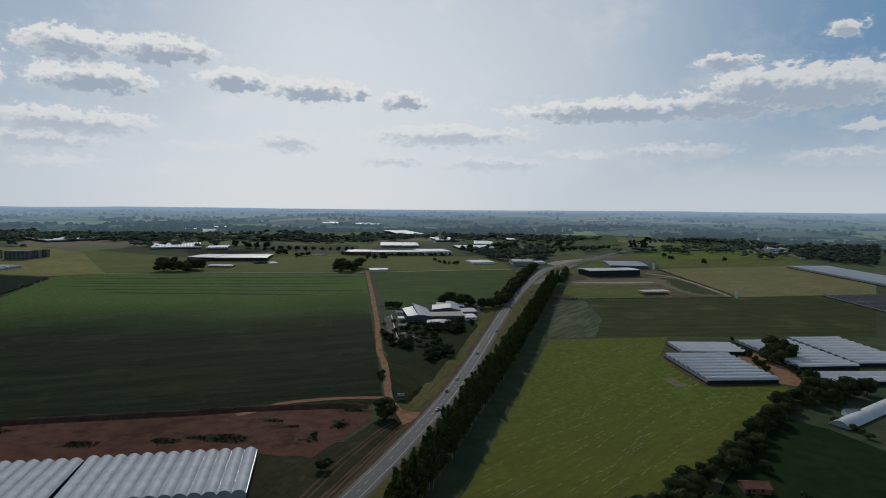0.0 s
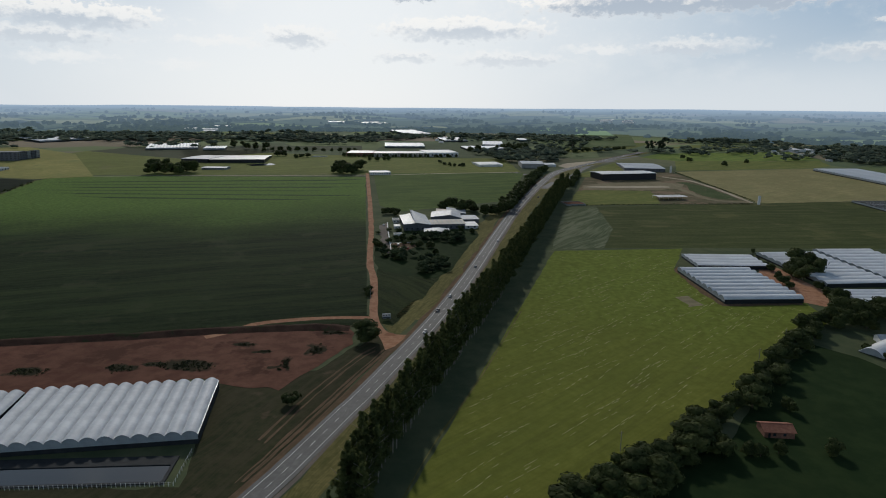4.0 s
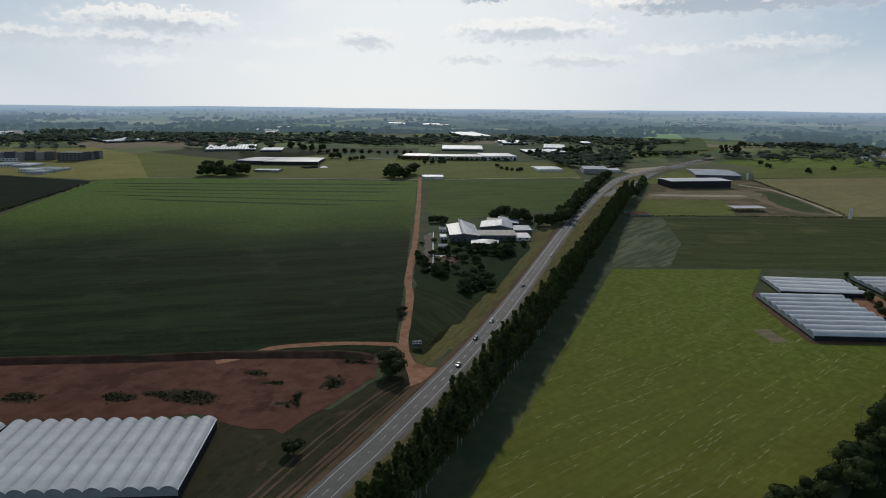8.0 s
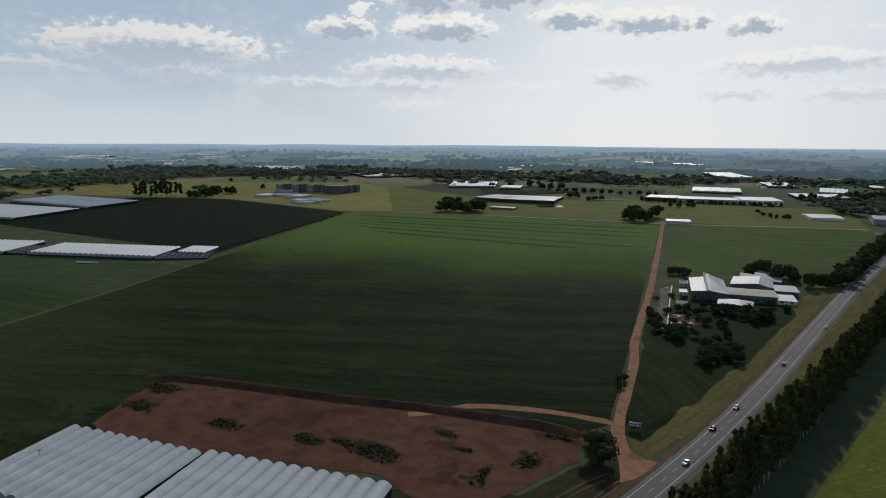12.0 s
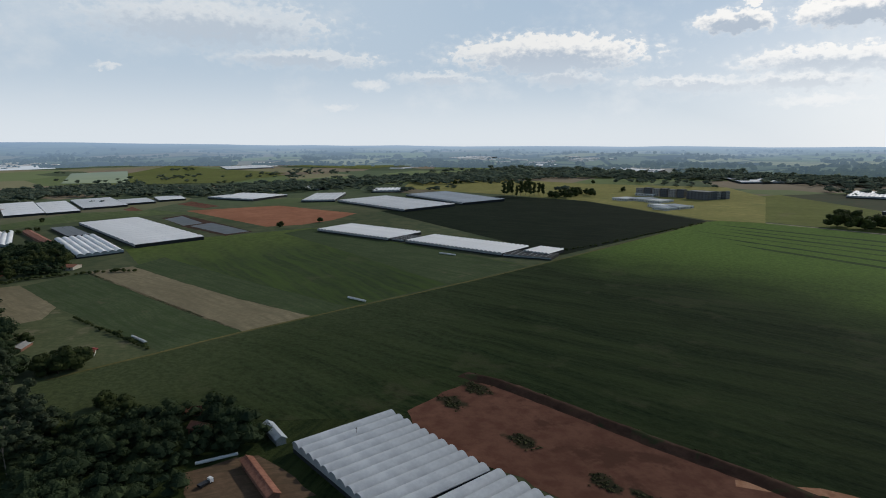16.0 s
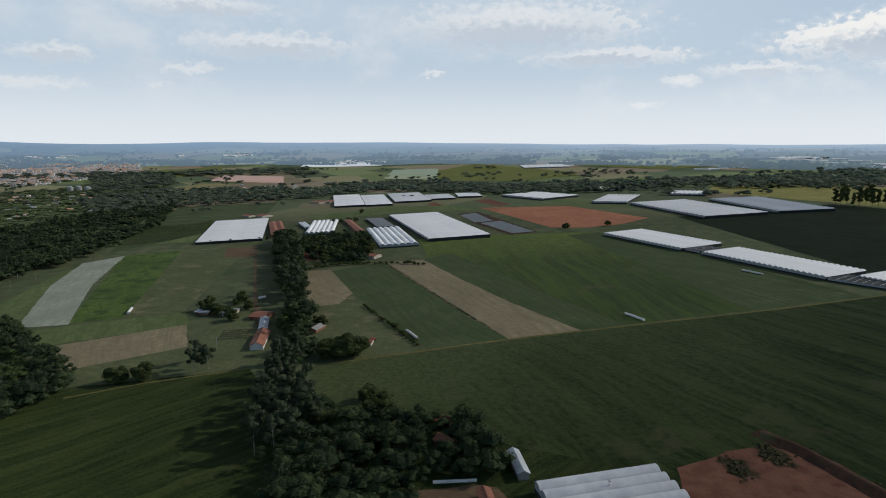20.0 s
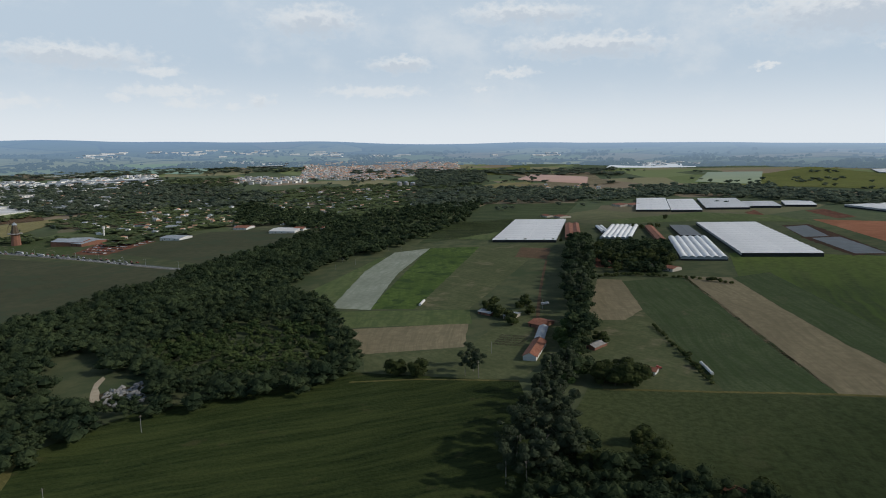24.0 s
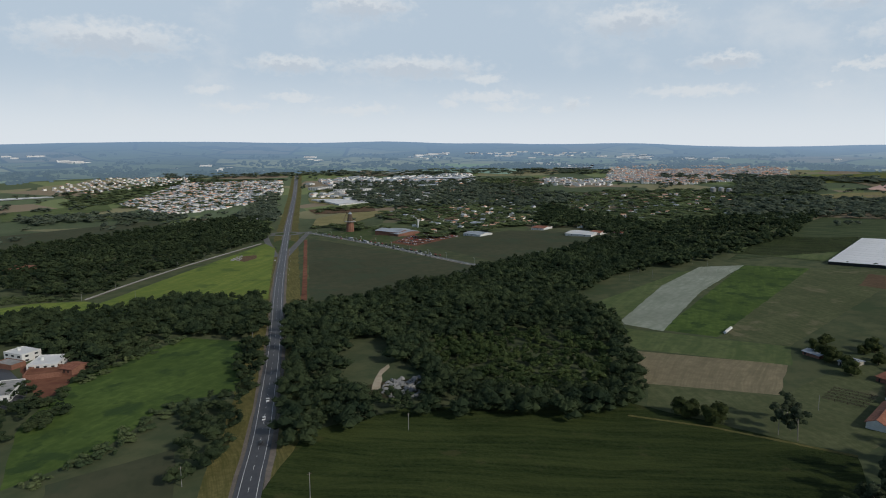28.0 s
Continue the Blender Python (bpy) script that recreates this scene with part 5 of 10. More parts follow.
def earth_bank(line, profile, mat, label):
    """A berm along a line; profile: offsets to the left of the line, in metres, and heights."""
    verts, faces, pts, n = [], [], spline(line, 5.0), len(profile)
    for i, (x, y) in enumerate(pts):
        a, b = pts[max(i - 1, 0)], pts[min(i + 1, len(pts) - 1)]
        d = Vector((b[0] - a[0], b[1] - a[1])).normalized()
        end = min(1.0, 0.15 + 0.4 * min(i, len(pts) - 1 - i))
        for k, (o, h) in enumerate(profile):
            o += 0.9 * noise.noise((x / 6, y / 6, k * 3.0))
            px, py = x - d.y * o, y + d.x * o
            verts.append((px, py, gz(px, py) + 0.08 + h * end * (1 + 0.35 * noise.noise((x / 9, y / 9, k * 2.0)))))
        if i:
            faces += [((i - 1) * n + k, i * n + k, i * n + k + 1, (i - 1) * n + k + 1) for k in range(n - 1)]
    return tagged(mesh_object("bank", verts, faces, mat, smooth=True), label, "bank", kind="structure")


earth_bank(BANK, [(-4.6, 0.0), (-3.2, 0.5), (-0.6, 1.9), (0.6, 2.2), (2.4, 1.7), (5.0, 0.1)][::-1], M["bankearth"], "dark red earth bank between the bare lot and the crop")
strip("slip_road", spline([(68.0, 870.0), (76.0, 905.0), (88.0, 960.0), (101.2, 1022.8), (118.0, 1075.0), (141.3, 1118.9), (180.6, 1174.0), (240.0, 1262.0), (317.6, 1362.0)], 12), -5.0, 5.0, M["asphalt"], 0.19, "grey slip lane of the interchange", "road")
strip("slip_road", spline([(80.0, 880.0), (90.0, 915.0), (107.8, 961.5), (132.7, 1006.9), (150.0, 1060.0), (166.0, 1110.0), (196.6, 1186.1), (250.0, 1262.0)], 12), -5.0, 5.0, M["asphalt"], 0.21, "grey slip lane of the interchange", "road")
strip("slip_road", spline([(128.0, 1098.0), (148.0, 1119.0), (172.0, 1138.0)], 6), -4.0, 4.0, M["asphalt"], 0.23, "short connecting lane of the interchange", "road")
area("traffic_island", [(97.0, 972.0), (111.0, 1018.0), (124.0, 1058.0), (139.0, 1092.0), (153.0, 1106.0), (155.0, 1098.0), (141.0, 1054.0), (126.0, 1010.0), (110.0, 975.0)], M["verge"], 0.3, "dry grass island of the interchange", "island")
area("traffic_island", [(92.0, 946.7), (98.0, 974.0), (103.0, 990.0), (117.0, 990.0), (112.0, 975.0), (101.0, 950.0)], M["tan"], 0.34, "bare tan end of the traffic island", "island")
area("traffic_island", [(166.0, 1146.0), (196.0, 1196.0), (232.0, 1240.0), (214.0, 1205.0), (186.0, 1164.0)], M["verge"], 0.3, "dry grass island between the far lanes", "island")
area("bare_ground", [(140.0, 1126.0), (128.0, 1150.0), (146.0, 1196.0), (196.0, 1240.0), (232.0, 1262.0), (176.0, 1180.0)], M["paledirt"], 0.2, "pale bare shoulder of the interchange", "bare ground")
strip("road", spline([(88.4, 985.8), (65.1, 1019.8), (46.3, 1046.5)], 8), -4, 4, M["asphalt"], 0.22, "side road joining the interchange", "road")
area("field", [(140.0, 1008.0), (156.0, 1052.0), (176.0, 1096.0), (206.0, 1160.0), (240.0, 1216.0), (262.0, 1210.0), (236.0, 1100.0), (158.0, 1010.0)], M["lime"], 0.16, "yellow-green grass between the lanes and the hall")
area("dirt_lot", [(134.0, 884.0), (142.0, 925.0), (180.0, 950.0), (262.0, 972.0), (296.0, 960.0), (280.0, 914.0), (236.0, 892.0), (180.0, 886.0)], M["tan"], 0.28, "bare tan strip before the open shed", "bare ground")
area("dirt_lot", [(138.0, 902.0), (150.0, 915.0), (262.0, 935.0), (270.0, 922.0), (200.0, 905.0)], M["paledirt"], 0.32, "pale scraped band before the open shed", "bare ground")
area("lawn", [(115.3, 829.2), (124.0, 862.0), (136.0, 875.8), (190.0, 880.0), (228.0, 884.0), (226.0, 840.0), (216.0, 779.3), (160.0, 764.0), (102.0, 753.0)], M["lime"], 0.26, "bright green lawn below the open shed", "lawn")
strip("dirt_road", spline([(284.0, 1036.0), (300.0, 1018.0), (317.5, 996.0), (326.0, 950.0), (331.2, 909.4), (337.1, 803.9)], 10), -3.0, 3.0, M["paledirt"], 0.33, "pale dirt lane along the shed lot", "dirt road", wobble=1.0)
strip("dirt_road", spline([(238.5, 912.0), (272.0, 915.0), (280.0, 880.0), (284.0, 845.2), (298.0, 815.0), (334.9, 808.0)], 8), -4.5, 4.5, M["tan"], 0.31, "brown dirt lane past the canopy", "dirt road", wobble=1.5)
area("field", [(288.0, 980.0), (306.0, 978.0), (322.0, 930.0), (328.0, 870.0), (328.0, 822.0), (304.0, 826.0), (291.0, 850.0), (287.0, 900.0), (298.0, 950.0)], M["grass"], 0.27, "triangle of dark grass between dirt lanes")
area("dirt_lot", [(130.3, 402.4), (140.1, 405.9), (144.2, 387.2), (134.8, 381.5)], M["tan"], 0.34, "bare dirt patch beside the greenhouse", "bare ground")
area("dirt_lot", [(209.8, 462.1), (222.0, 500.0), (234.5, 493.7), (236.7, 469.4), (241.2, 446.9), (246.4, 414.5), (228.0, 392.0), (214.3, 402.0), (211.2, 435.2)], M["dirt"], 0.33, "orange dirt lane between the greenhouses", "bare ground")
# dark sheet standing in for the shade round the garden trees
area("lawn", [(-100.0, 520.0), (-92.0, 470.0), (-84.0, 446.0), (-62.0, 432.0), (-38.0, 428.0), (-28.0, 452.0), (-18.0, 520.0), (-8.0, 575.0), (-12.0, 600.0), (-80.0, 590.0), (-90.0, 560.0)], M["lawn"], 0.30, "farm garden lawn with shade put into its dark colour", "lawn")
area("yard", [(-110.4, 606.3), (-104.8, 621.0), (-93.0, 550.0), (-82.8, 499.8), (-87.6, 492.3), (-98.0, 545.0)], M["shoulder"], 0.40, "grey gravel drive of the farm", "yard")
area("yard", [(-86.0, 500.0), (-86.0, 534.0), (-74.0, 536.0), (-62.0, 528.0), (-70.0, 504.0)], M["brownshoulder"], 0.38, "worn brown parking court of the farm", "yard")
strip("garden_wall", [(-103.8, 619.7), (-98.0, 585.0), (-91.2, 548.7), (-82.2, 499.8)], -0.5, 0.5, M["white"], 2.2, "long pale low wall along the farm drive", "wall")
strip("garden_wall", [(-89.0, 531.0), (-69.0, 535.0)], -0.4, 0.4, M["white"], 2.0, "pale low wall of the parking court", "wall")
# roundabout
RX, RY = (-616.5, -1021.7)
area("roundabout", [(RX + 30 * math.cos(a / 24 * 6.283), RY + 34 * math.sin(a / 24 * 6.283)) for a in range(24)], M["asphalt"], 0.20, "asphalt roundabout with a grass island", "roundabout")
area("traffic_island", [(RX + 20 * math.cos(a / 24 * 6.283), RY + 20 * math.sin(a / 24 * 6.283)) for a in range(24)], M["grass"], 0.35, "round grass traffic island", "island")
for pts in ([(-543.4, -979.2), (-578.5, -1013.1), (-607.8, -1004.8)], [(-653.5, -1005.4), (-636.7, -1025.8), (-608.5, -1003.9)], [(-480.0, -753.4), (-532.0, -902.7), (-567.7, -1000.0)], [(-489.8, -742.9), (-581.2, -889.6), (-664.7, -1020.9)]):
    strip("slip_road", spline(pts, 10), -5, 5, M["asphalt"], 0.24, "asphalt slip road at the roundabout", "road")
# same road as further north; the lack of glare is put into its colour
strip("road", [p for p in HIGHWAY if p[1] < 20], -5.5, 5.5, M["asphalt2"], 0.152, "southern highway asphalt, coloured darker away from the sun glare", "road")
area("traffic_island", [(-494.7, -777.2), (-542.1, -912.5), (-574.6, -942.9)], M["grass"], 0.3, "triangular grass traffic island", "island")
area("traffic_island", [(-498.8, -772.6), (-577.2, -894.1), (-580.1, -936.5)], M["grass"], 0.3, "triangular grass traffic island", "island")
LANE = spline([(-653.5, -1005.4), (-651.4, -842.1), (-645.6, -696.4), (-634.0, -558.0), (-632.2, -487.9), (-656.7, -468.2), (-733.3, -479.0), (-800.8, -489.2)], 12)
lane = strip("road", LANE, -5.5, 5.5, M["asphalt2"], 0.26, "divided town lane with street lamps", "road")
strip("edge_line", LANE, -0.4, 0.4, M["paint"], 0.30, parent=lane)
strip("kerb_line", LANE, 5.4, 6.2, M["paledirt"], 0.30, parent=lane)
strip("dirt_strip", spline([(-599.0, -902.9), (-456.9, -612.5), (-380.7, -458.1)], 12), -2.6, 2.6, M["redsoil"], 0.6, "strip of exposed red earth beside the highway", "bare ground", wobble=0.8)
area("bare_ground", [(-429.3, -770.6), (-448.4, -795.5), (-467.5, -790.6), (-450.8, -755.0), (-429.6, -741.8)], M["brownshoulder"], 0.6, "heap of reddish spoil on the meadow", "bare ground")
wall_line = spline([(-217.9, -617.3), (-288.8, -694.9), (-381.7, -786.0), (-523.4, -912.5)], 12)
strip("path", wall_line, -2.5, 2.5, M["shoulder"], 0.32, "grey path along a low boundary wall", "path")
area("street", [(-116.6, -444.3), (-135.3, -427.3), (-144.9, -344.5), (-139.5, -322.5), (-127.8, -307.6), (-112.8, -305.7)], M["asphalt2"], 0.25, "dark asphalt street of new houses", "road")
area("bare_ground", [(-145.4, -409.6), (-175.1, -391.0), (-171.0, -321.2), (-147.9, -323.2), (-142.7, -359.7)], M["redsoil"], 0.22, "trodden red plot round unfinished houses", "bare ground")
area("parking", [(-676.3, -758.8), (-819.3, -861.9), (-808.4, -740.8), (-680.5, -694.3)], M["redsoil"], 0.28, "red earth car park", "parking")
area("parking", [(-664.5, -992.2), (-804.8, -1007.3), (-727.4, -836.8), (-674.7, -740.1), (-652.7, -807.3)], M["grass"], 0.22, "grass grounds round the windmill", "grounds")
area("creek", [(-300.9, -205.1), (-313.9, -222.3), (-323.8, -232.1), (-334.3, -237.8), (-331.7, -232.4), (-319.5, -222.8), (-304.6, -201.8)], M["paledirt"], 0.3, "pale sandy creek bed among trees", "creek")
area("bare_ground", [(-289.7, -215.1), (-306.7, -212.6), (-318.7, -212.5), (-332.0, -200.5), (-316.6, -179.1), (-301.2, -185.8), (-292.0, -201.0)], M["darkverge"], 0.25, "debris and dug earth by the creek", "bare ground")
# far strips of land
for pts, mt, lb in (([(-1151.9, -380.1), (-1461.4, -427.9), (-1502.0, -226.3), (-1150.9, -175.4), (-865.3, -296.4)], "orchard", "dark orchard slope beyond the creek"),
                    ([(-921.8, -332.6), (-1115.8, -382.2), (-1162.4, -286.3), (-1196.0, -268.0), (-933.7, -209.9)], "meadow", "green slope beside the white greenhouse"),
                    ([(-1190.9, -100.7), (-1337.8, 36.7), (-1298.3, 160.6), (-1214.4, 209.4), (-1206.2, 54.9), (-1145.1, -77.7)], "meadow", "pale grass between greenhouse blocks"),
                    ([(-2051.1, -572.3), (-2244.5, -323.5), (-2133.6, -247.3), (-1926.1, -424.2)], "tan", "distant dry field"),
                    ([(-2360.2, -4.3), (-2850.8, 386.3), (-2127.4, 610.2), (-1962.7, 352.1), (-2037.6, 47.0)], "lime", "distant green hillside pasture"),
                    ([(-2021.3, -2540.5), (-2608.3, -2267.8), (-2106.3, -1995.0), (-1946.7, -2399.1)], "meadow", "distant green playing field"),
                    ([(-1028.2, -1767.4), (-1232.8, -1781.6), (-1247.4, -1664.2), (-1124.0, -1534.1), (-996.3, -1541.5), (-981.4, -1661.2)], "stubble", "pale dry field behind the roundabout"),
                    ([(-718.3, -1116.4), (-797.2, -1254.2), (-893.0, -1320.7), (-1044.2, -1320.8), (-939.3, -1204.9), (-794.6, -1092.5), (-720.9, -1078.5)], "stubble", "pale dry field by the windmill")):
    area("far_field", pts, M[mt], 1.2, lb)
for pts, mt, lb in (([(-198.2, -1434.9), (-509.2, -1541.6), (-522.5, -1401.4), (-364.2, -1239.5), (-181.4, -1165.8)], "brownfield", "dusky fallow field beyond woods"),
                    ([(-232.6, -1960.5), (-500.9, -2016.1), (-485.8, -1862.8), (-218.5, -1749.8)], "meadow", "dull green field beyond woods"),
                    ([(-319.1, -3213.2), (-1026.3, -3290.3), (-843.1, -2972.2), (-299.2, -2927.6)], "lime", "distant yellow-green field"),
                    ([(-2439.3, -1353.3), (-2551.5, -1281.3), (-2524.1, -1164.3), (-2393.4, -1124.5), (-2316.8, -1247.7)], "meadow", "green sports ground inside the far town"),
                    ([(-2698.9, -970.5), (-2919.1, -797.2), (-2490.9, -656.9), (-2397.8, -825.8)], "lime", "sunlit pasture beyond the far town"),
                    ([(-892.6, -1492.1), (-1059.6, -1430.1), (-1004.2, -1326.6), (-856.5, -1371.3)], "brownshoulder", "grey-brown empty lot behind the roundabout"),
                    ([(-1761.6, -844.6), (-1829.3, -801.1), (-1720.1, -727.9), (-1590.4, -759.8)], "tan", "bare dry slope among the woods"),
                    ([(-1341.3, -1429.8), (-1496.6, -1344.8), (-1431.1, -1264.0), (-1290.4, -1340.1)], "stubble", "pale clearing between suburb trees")):
    area("far_field", pts, M[mt], 1.2, lb)
for pts, mt, lb in (([(-2010.8, -673.0), (-2185.9, -557.2), (-2012.1, -500.4), (-1904.2, -614.8)], "stubble", "pale dry field behind the orchard"),
                    ([(-2090.4, -2550.2), (-2528.4, -2302.2), (-2481.8, -2137.6), (-2070.9, -2385.9)], "lime", "distant bright green field"),
                    ([(-993.9, -3172.2), (-1300.9, -3104.3), (-1462.9, -2927.0), (-1412.6, -2815.0), (-998.8, -3008.1)], "stubble", "distant pale stubble field"),
                    ([(-2650.2, -2217.3), (-2886.9, -2040.1), (-2784.1, -1925.5), (-2534.6, -2073.8)], "stubble", "distant pale stubble field"),
                    ([(-3048.7, -2090.6), (-3556.7, -1428.7), (-3391.7, -1301.8), (-2922.3, -1925.8)], "tan", "distant dry hillside field"),
                    ([(-2507.8, -777.7), (-2518.7, -419.9), (-2206.4, -315.5), (-2076.6, -436.8)], "tan", "distant pale brown field"),
                    ([(-1182.2, -788.8), (-1289.4, -775.8), (-1171.8, -603.1), (-1056.5, -551.4), (-1078.6, -674.7)], "brownfield", "fallow field among trees"),
                    ([(63.3, 1795.8), (444.8, 2034.5), (365.6, 1596.3), (158.9, 1494.6)], "meadow", "distant green pasture beside the highway")):
    area("far_field", pts, M[mt], 1.2, lb)
for pts, mt, lb in (([(-664.7, 1850.6), (-466.0, 1730.9), (-394.3, 1561.9), (-539.9, 1616.4)], "lime", "distant pasture on the valley side"),
                    ([(276.5, 2253.1), (519.5, 2486.6), (424.1, 1937.5), (277.4, 1974.5)], "meadow", "distant green field on the hillside"),
                    ([(713.7, 3173.5), (1845.4, 3877.5), (2001.4, 3244.2), (1730.3, 2793.6), (796.7, 2557.3)], "meadow", "distant pale green hillside"),
                    ([(-1749.5, 2106.3), (-1806.7, 3163.8), (-1419.3, 2828.4), (-1344.6, 2000.2)], "meadow", "distant green hillside field"),
                    ([(-1485.9, 1934.8), (-1811.1, 3506.2), (-1176.8, 3720.6), (-1204.0, 2087.0)], "meadow", "distant hazy green field"),
                    ([(-2150.5, -19.3), (-2940.3, 325.8), (-2253.2, 638.3), (-1915.5, 388.9)], "lime", "distant green hillside pasture"),
                    ([(-2601.3, 722.1), (-3116.7, 1444.4), (-2734.5, 1567.4), (-2302.9, 954.3)], "lime", "distant yellow-green field")):
    area("far_field", pts, M[mt], 1.2, lb)


# ---- trees ----
FLAME = Grove("broad", 9.0, 700, 0.6, M["redleaf"], M["bark"], "red-blossomed tree beside the long barn", 1, 0.03, top=0.5, limbs=6)
EUC = Grove("column", 22.0, 1700, 0.40, M["eucleaf"], M["palebark"], "slender dark eucalyptus in the roadside row", 6, 0.0125, top=0.85, limbs=4)
BROAD = Grove("broad", 11.0, 1250, 0.52, M["leaf"], M["bark"], "dense round broadleaf tree", 5, 0.03, top=0.5, limbs=6)
FRESH = Grove("broad", 9.0, 1000, 0.45, M["leaf2"], M["bark"], "fresh green broadleaf tree", 3, 0.03, top=0.5, limbs=6)
GUM = Grove("gum", 22.0, 1000, 0.68, M["greygum"], M["palebark"], "tall open eucalyptus with pale trunk", 4, 0.014, top=0.85, limbs=7)
PINE = Grove("pine", 20.0, 420, 0.9, M["leaf"], M["bark"], "tall dark pine with bare lower trunk", 4, 0.012, top=0.9, limbs=4)
BUSH = Grove("bush", 3.0, 220, 0.42, M["leaf"], M["bark"], "dark rounded bush on rough grass", 3, 0.03, name="bush", top=0.4, limbs=3)
rnd = random.Random(5)


def row_of(grove, line, gap, hmin, hmax, group, label="", side=0.8, wide=1.0, heap=None):
    pts, left = spline(line, 2.0), 0.0
    for (x0, y0), (x1, y1) in zip(pts, pts[1:]):
        left += math.hypot(x1 - x0, y1 - y0)
        if left >= gap:
            left -= gap * rnd.uniform(0.85, 1.15)
            grove.plant(x1 + rnd.uniform(-side, side), y1 + rnd.uniform(-side, side), rnd.uniform(hmin, hmax), label, group, wide * rnd.uniform(0.9, 1.15), heap)


def clump(grove, spots, hmin, hmax, label="", group="", heap=None):
    for x, y in spots:
        grove.plant(x, y, rnd.uniform(hmin, hmax), label, group, rnd.uniform(0.95, 1.2), heap)


ROADSIDE, FAR, LOW = [], [], []
# the belt along the east side of the highway, three deep
ROW = [(-38.2, 144.7), (-36.1, 181.4), (-28.0, 219.0), (-14.6, 276.4), (13.9, 398.3), (54.3, 587.2), (117.5, 893.3)]
NEAR, BEYOND = [p for p in ROW if p[1] < 410], [p for p in ROW if p[1] > 390]
BELT = "eucalyptus row along the highway"
row_of(EUC, [(x - 3.0, y) for x, y in NEAR], 3.8, 15, 23, BELT, "pale-trunked eucalyptus on the pasture side of the row", wide=1.05)
row_of(EUC, [(x - 9.6, y) for x, y in NEAR], 4.2, 18, 26, BELT, wide=1.05)
row_of(EUC, [(x - 3.0, y) for x, y in BEYOND], 4.2, 15, 23, BELT, wide=1.05, heap=ROADSIDE)
row_of(EUC, [(x - 9.6, y) for x, y in BEYOND], 4.4, 18, 26, BELT, wide=1.05, heap=ROADSIDE)
row_of(EUC, [(x - 6.4, y) for x, y in ROW[:-1]], 4.0, 17, 25, BELT, wide=1.05, heap=ROADSIDE)
row_of(BROAD, [(117.5, 893.3), (150.9, 1048.4)], 9, 8, 12, "trees at the interchange", "dark roadside tree at the interchange")
row_of(BROAD, [(17.2, 722.4), (35.9, 807.5), (57.2, 912.4), (82.6, 1023.5), (97.1, 1084.9)], 9, 9, 14, "trees beside the highway and farm", "dense dark tree beside the highway verge", side=4)
row_of(BROAD, [(22.3, 711.9), (49.1, 842.5), (90.3, 1060.9)], 11, 9, 12, "trees beside the highway and farm", "dense dark tree beside the highway verge", side=3, heap=FAR)
# by the junction and round the farm
BROAD.plant(*(-67.9, 303.4), 13.5, "solitary dark round tree at the dirt junction", wide=1.12)
BROAD.plant(*(-66.2, 300.6), 11.0, "lower half of a dense tree pair at the dirt junction", wide=1.1)
BUSH.plant(*(-87.7, 227.1), 6.0, "dark palm-like shrub on the verge")
clump(BROAD, [(-50.1, 696.4), (-43.0, 708.0), (-28.7, 686.9), (-16.2, 690.7), (-20.0, 705.0), (-3.5, 674.9), (6.6, 680.4), (14.0, 690.0), (23.3, 700.6), (27.0, 722.0), (33.0, 748.0), (37.1, 777.9)], 13, 18, "broad dark shade tree behind the farm", "shade trees of the farm")
clump(BROAD, [(-111.9, 664.3), (-105.3, 668.9), (-100.3, 659.5)], 8, 10, "low dark tree beside the farm yard", "shade trees of the farm")
clump(BROAD, [(-96.0, 515.0), (-100.6, 527.1), (-84.0, 545.0), (-86.0, 575.0), (-78.0, 545.0), (-90.3, 505.3), (-70.0, 541.0), (-60.0, 521.0), (-50.0, 520.0), (-44.0, 500.0), (-14.0, 585.0), (-26.0, 590.0)], 5, 8.5, "small dark tree of the farm garden", "garden trees of the farm")
clump(BUSH, [(-104.6, 569.6), (-94.9, 523.7), (-90.3, 535.3), (-85.0, 484.1), (-80.7, 514.5), (-74.9, 530.3), (-97.1, 583.3), (-66.7, 526.7), (-73.3, 476.0)], 3, 5, "clipped shrub in the yard", "yard shrubs of the farm")
clump(BUSH, [(-81.5, 383.1), (-82.6, 392.1)], 4, 5, "slim shrub on the field edge")
# far clumps of the plateau
clump(BROAD, [(-518.9, 927.9), (-513.0, 942.7), (-494.4, 934.3), (-482.0, 937.4), (-483.3, 963.9), (-532.1, 994.0), (-542.4, 983.9), (-471.8, 960.0)], 18, 24, "large dark tree of the field clump", "dark clump in the field")
clump(BROAD, [(-241.0, 992.8), (-228.0, 976.6), (-221.0, 984.8), (-215.0, 1006.1), (-213.7, 1033.9), (-247.7, 1046.5)], 16, 22, "large dark tree beside the farm track", "dark clump at the track")
clump(BROAD, [(-363.7, 1182.7), (-357.3, 1194.2), (-348.7, 1206.4)], 9, 12, "dark tree by the long barn")
clump(BROAD, [(-468.3, 1302.7), (-452.7, 1307.2), (-435.9, 1312.0), (-419.1, 1316.9), (-402.3, 1321.7), (-382.1, 1315.7), (-365.3, 1320.5), (-345.5, 1314.5), (-328.8, 1319.3), (-311.9, 1324.2), (-292.6, 1318.1), (-279.1, 1322.0)], 9, 12, "hedge tree behind the paddock", "hedge behind the paddock", heap=FAR)
clump(BROAD, [(-87.0, 1159.4), (-76.7, 1129.5), (-67.0, 1116.4), (-58.0, 1111.1), (-49.6, 1113.4), (-43.0, 1115.1)], 6, 8, "hedge bush round the paddock barn", "hedge of the paddock barn", heap=FAR)
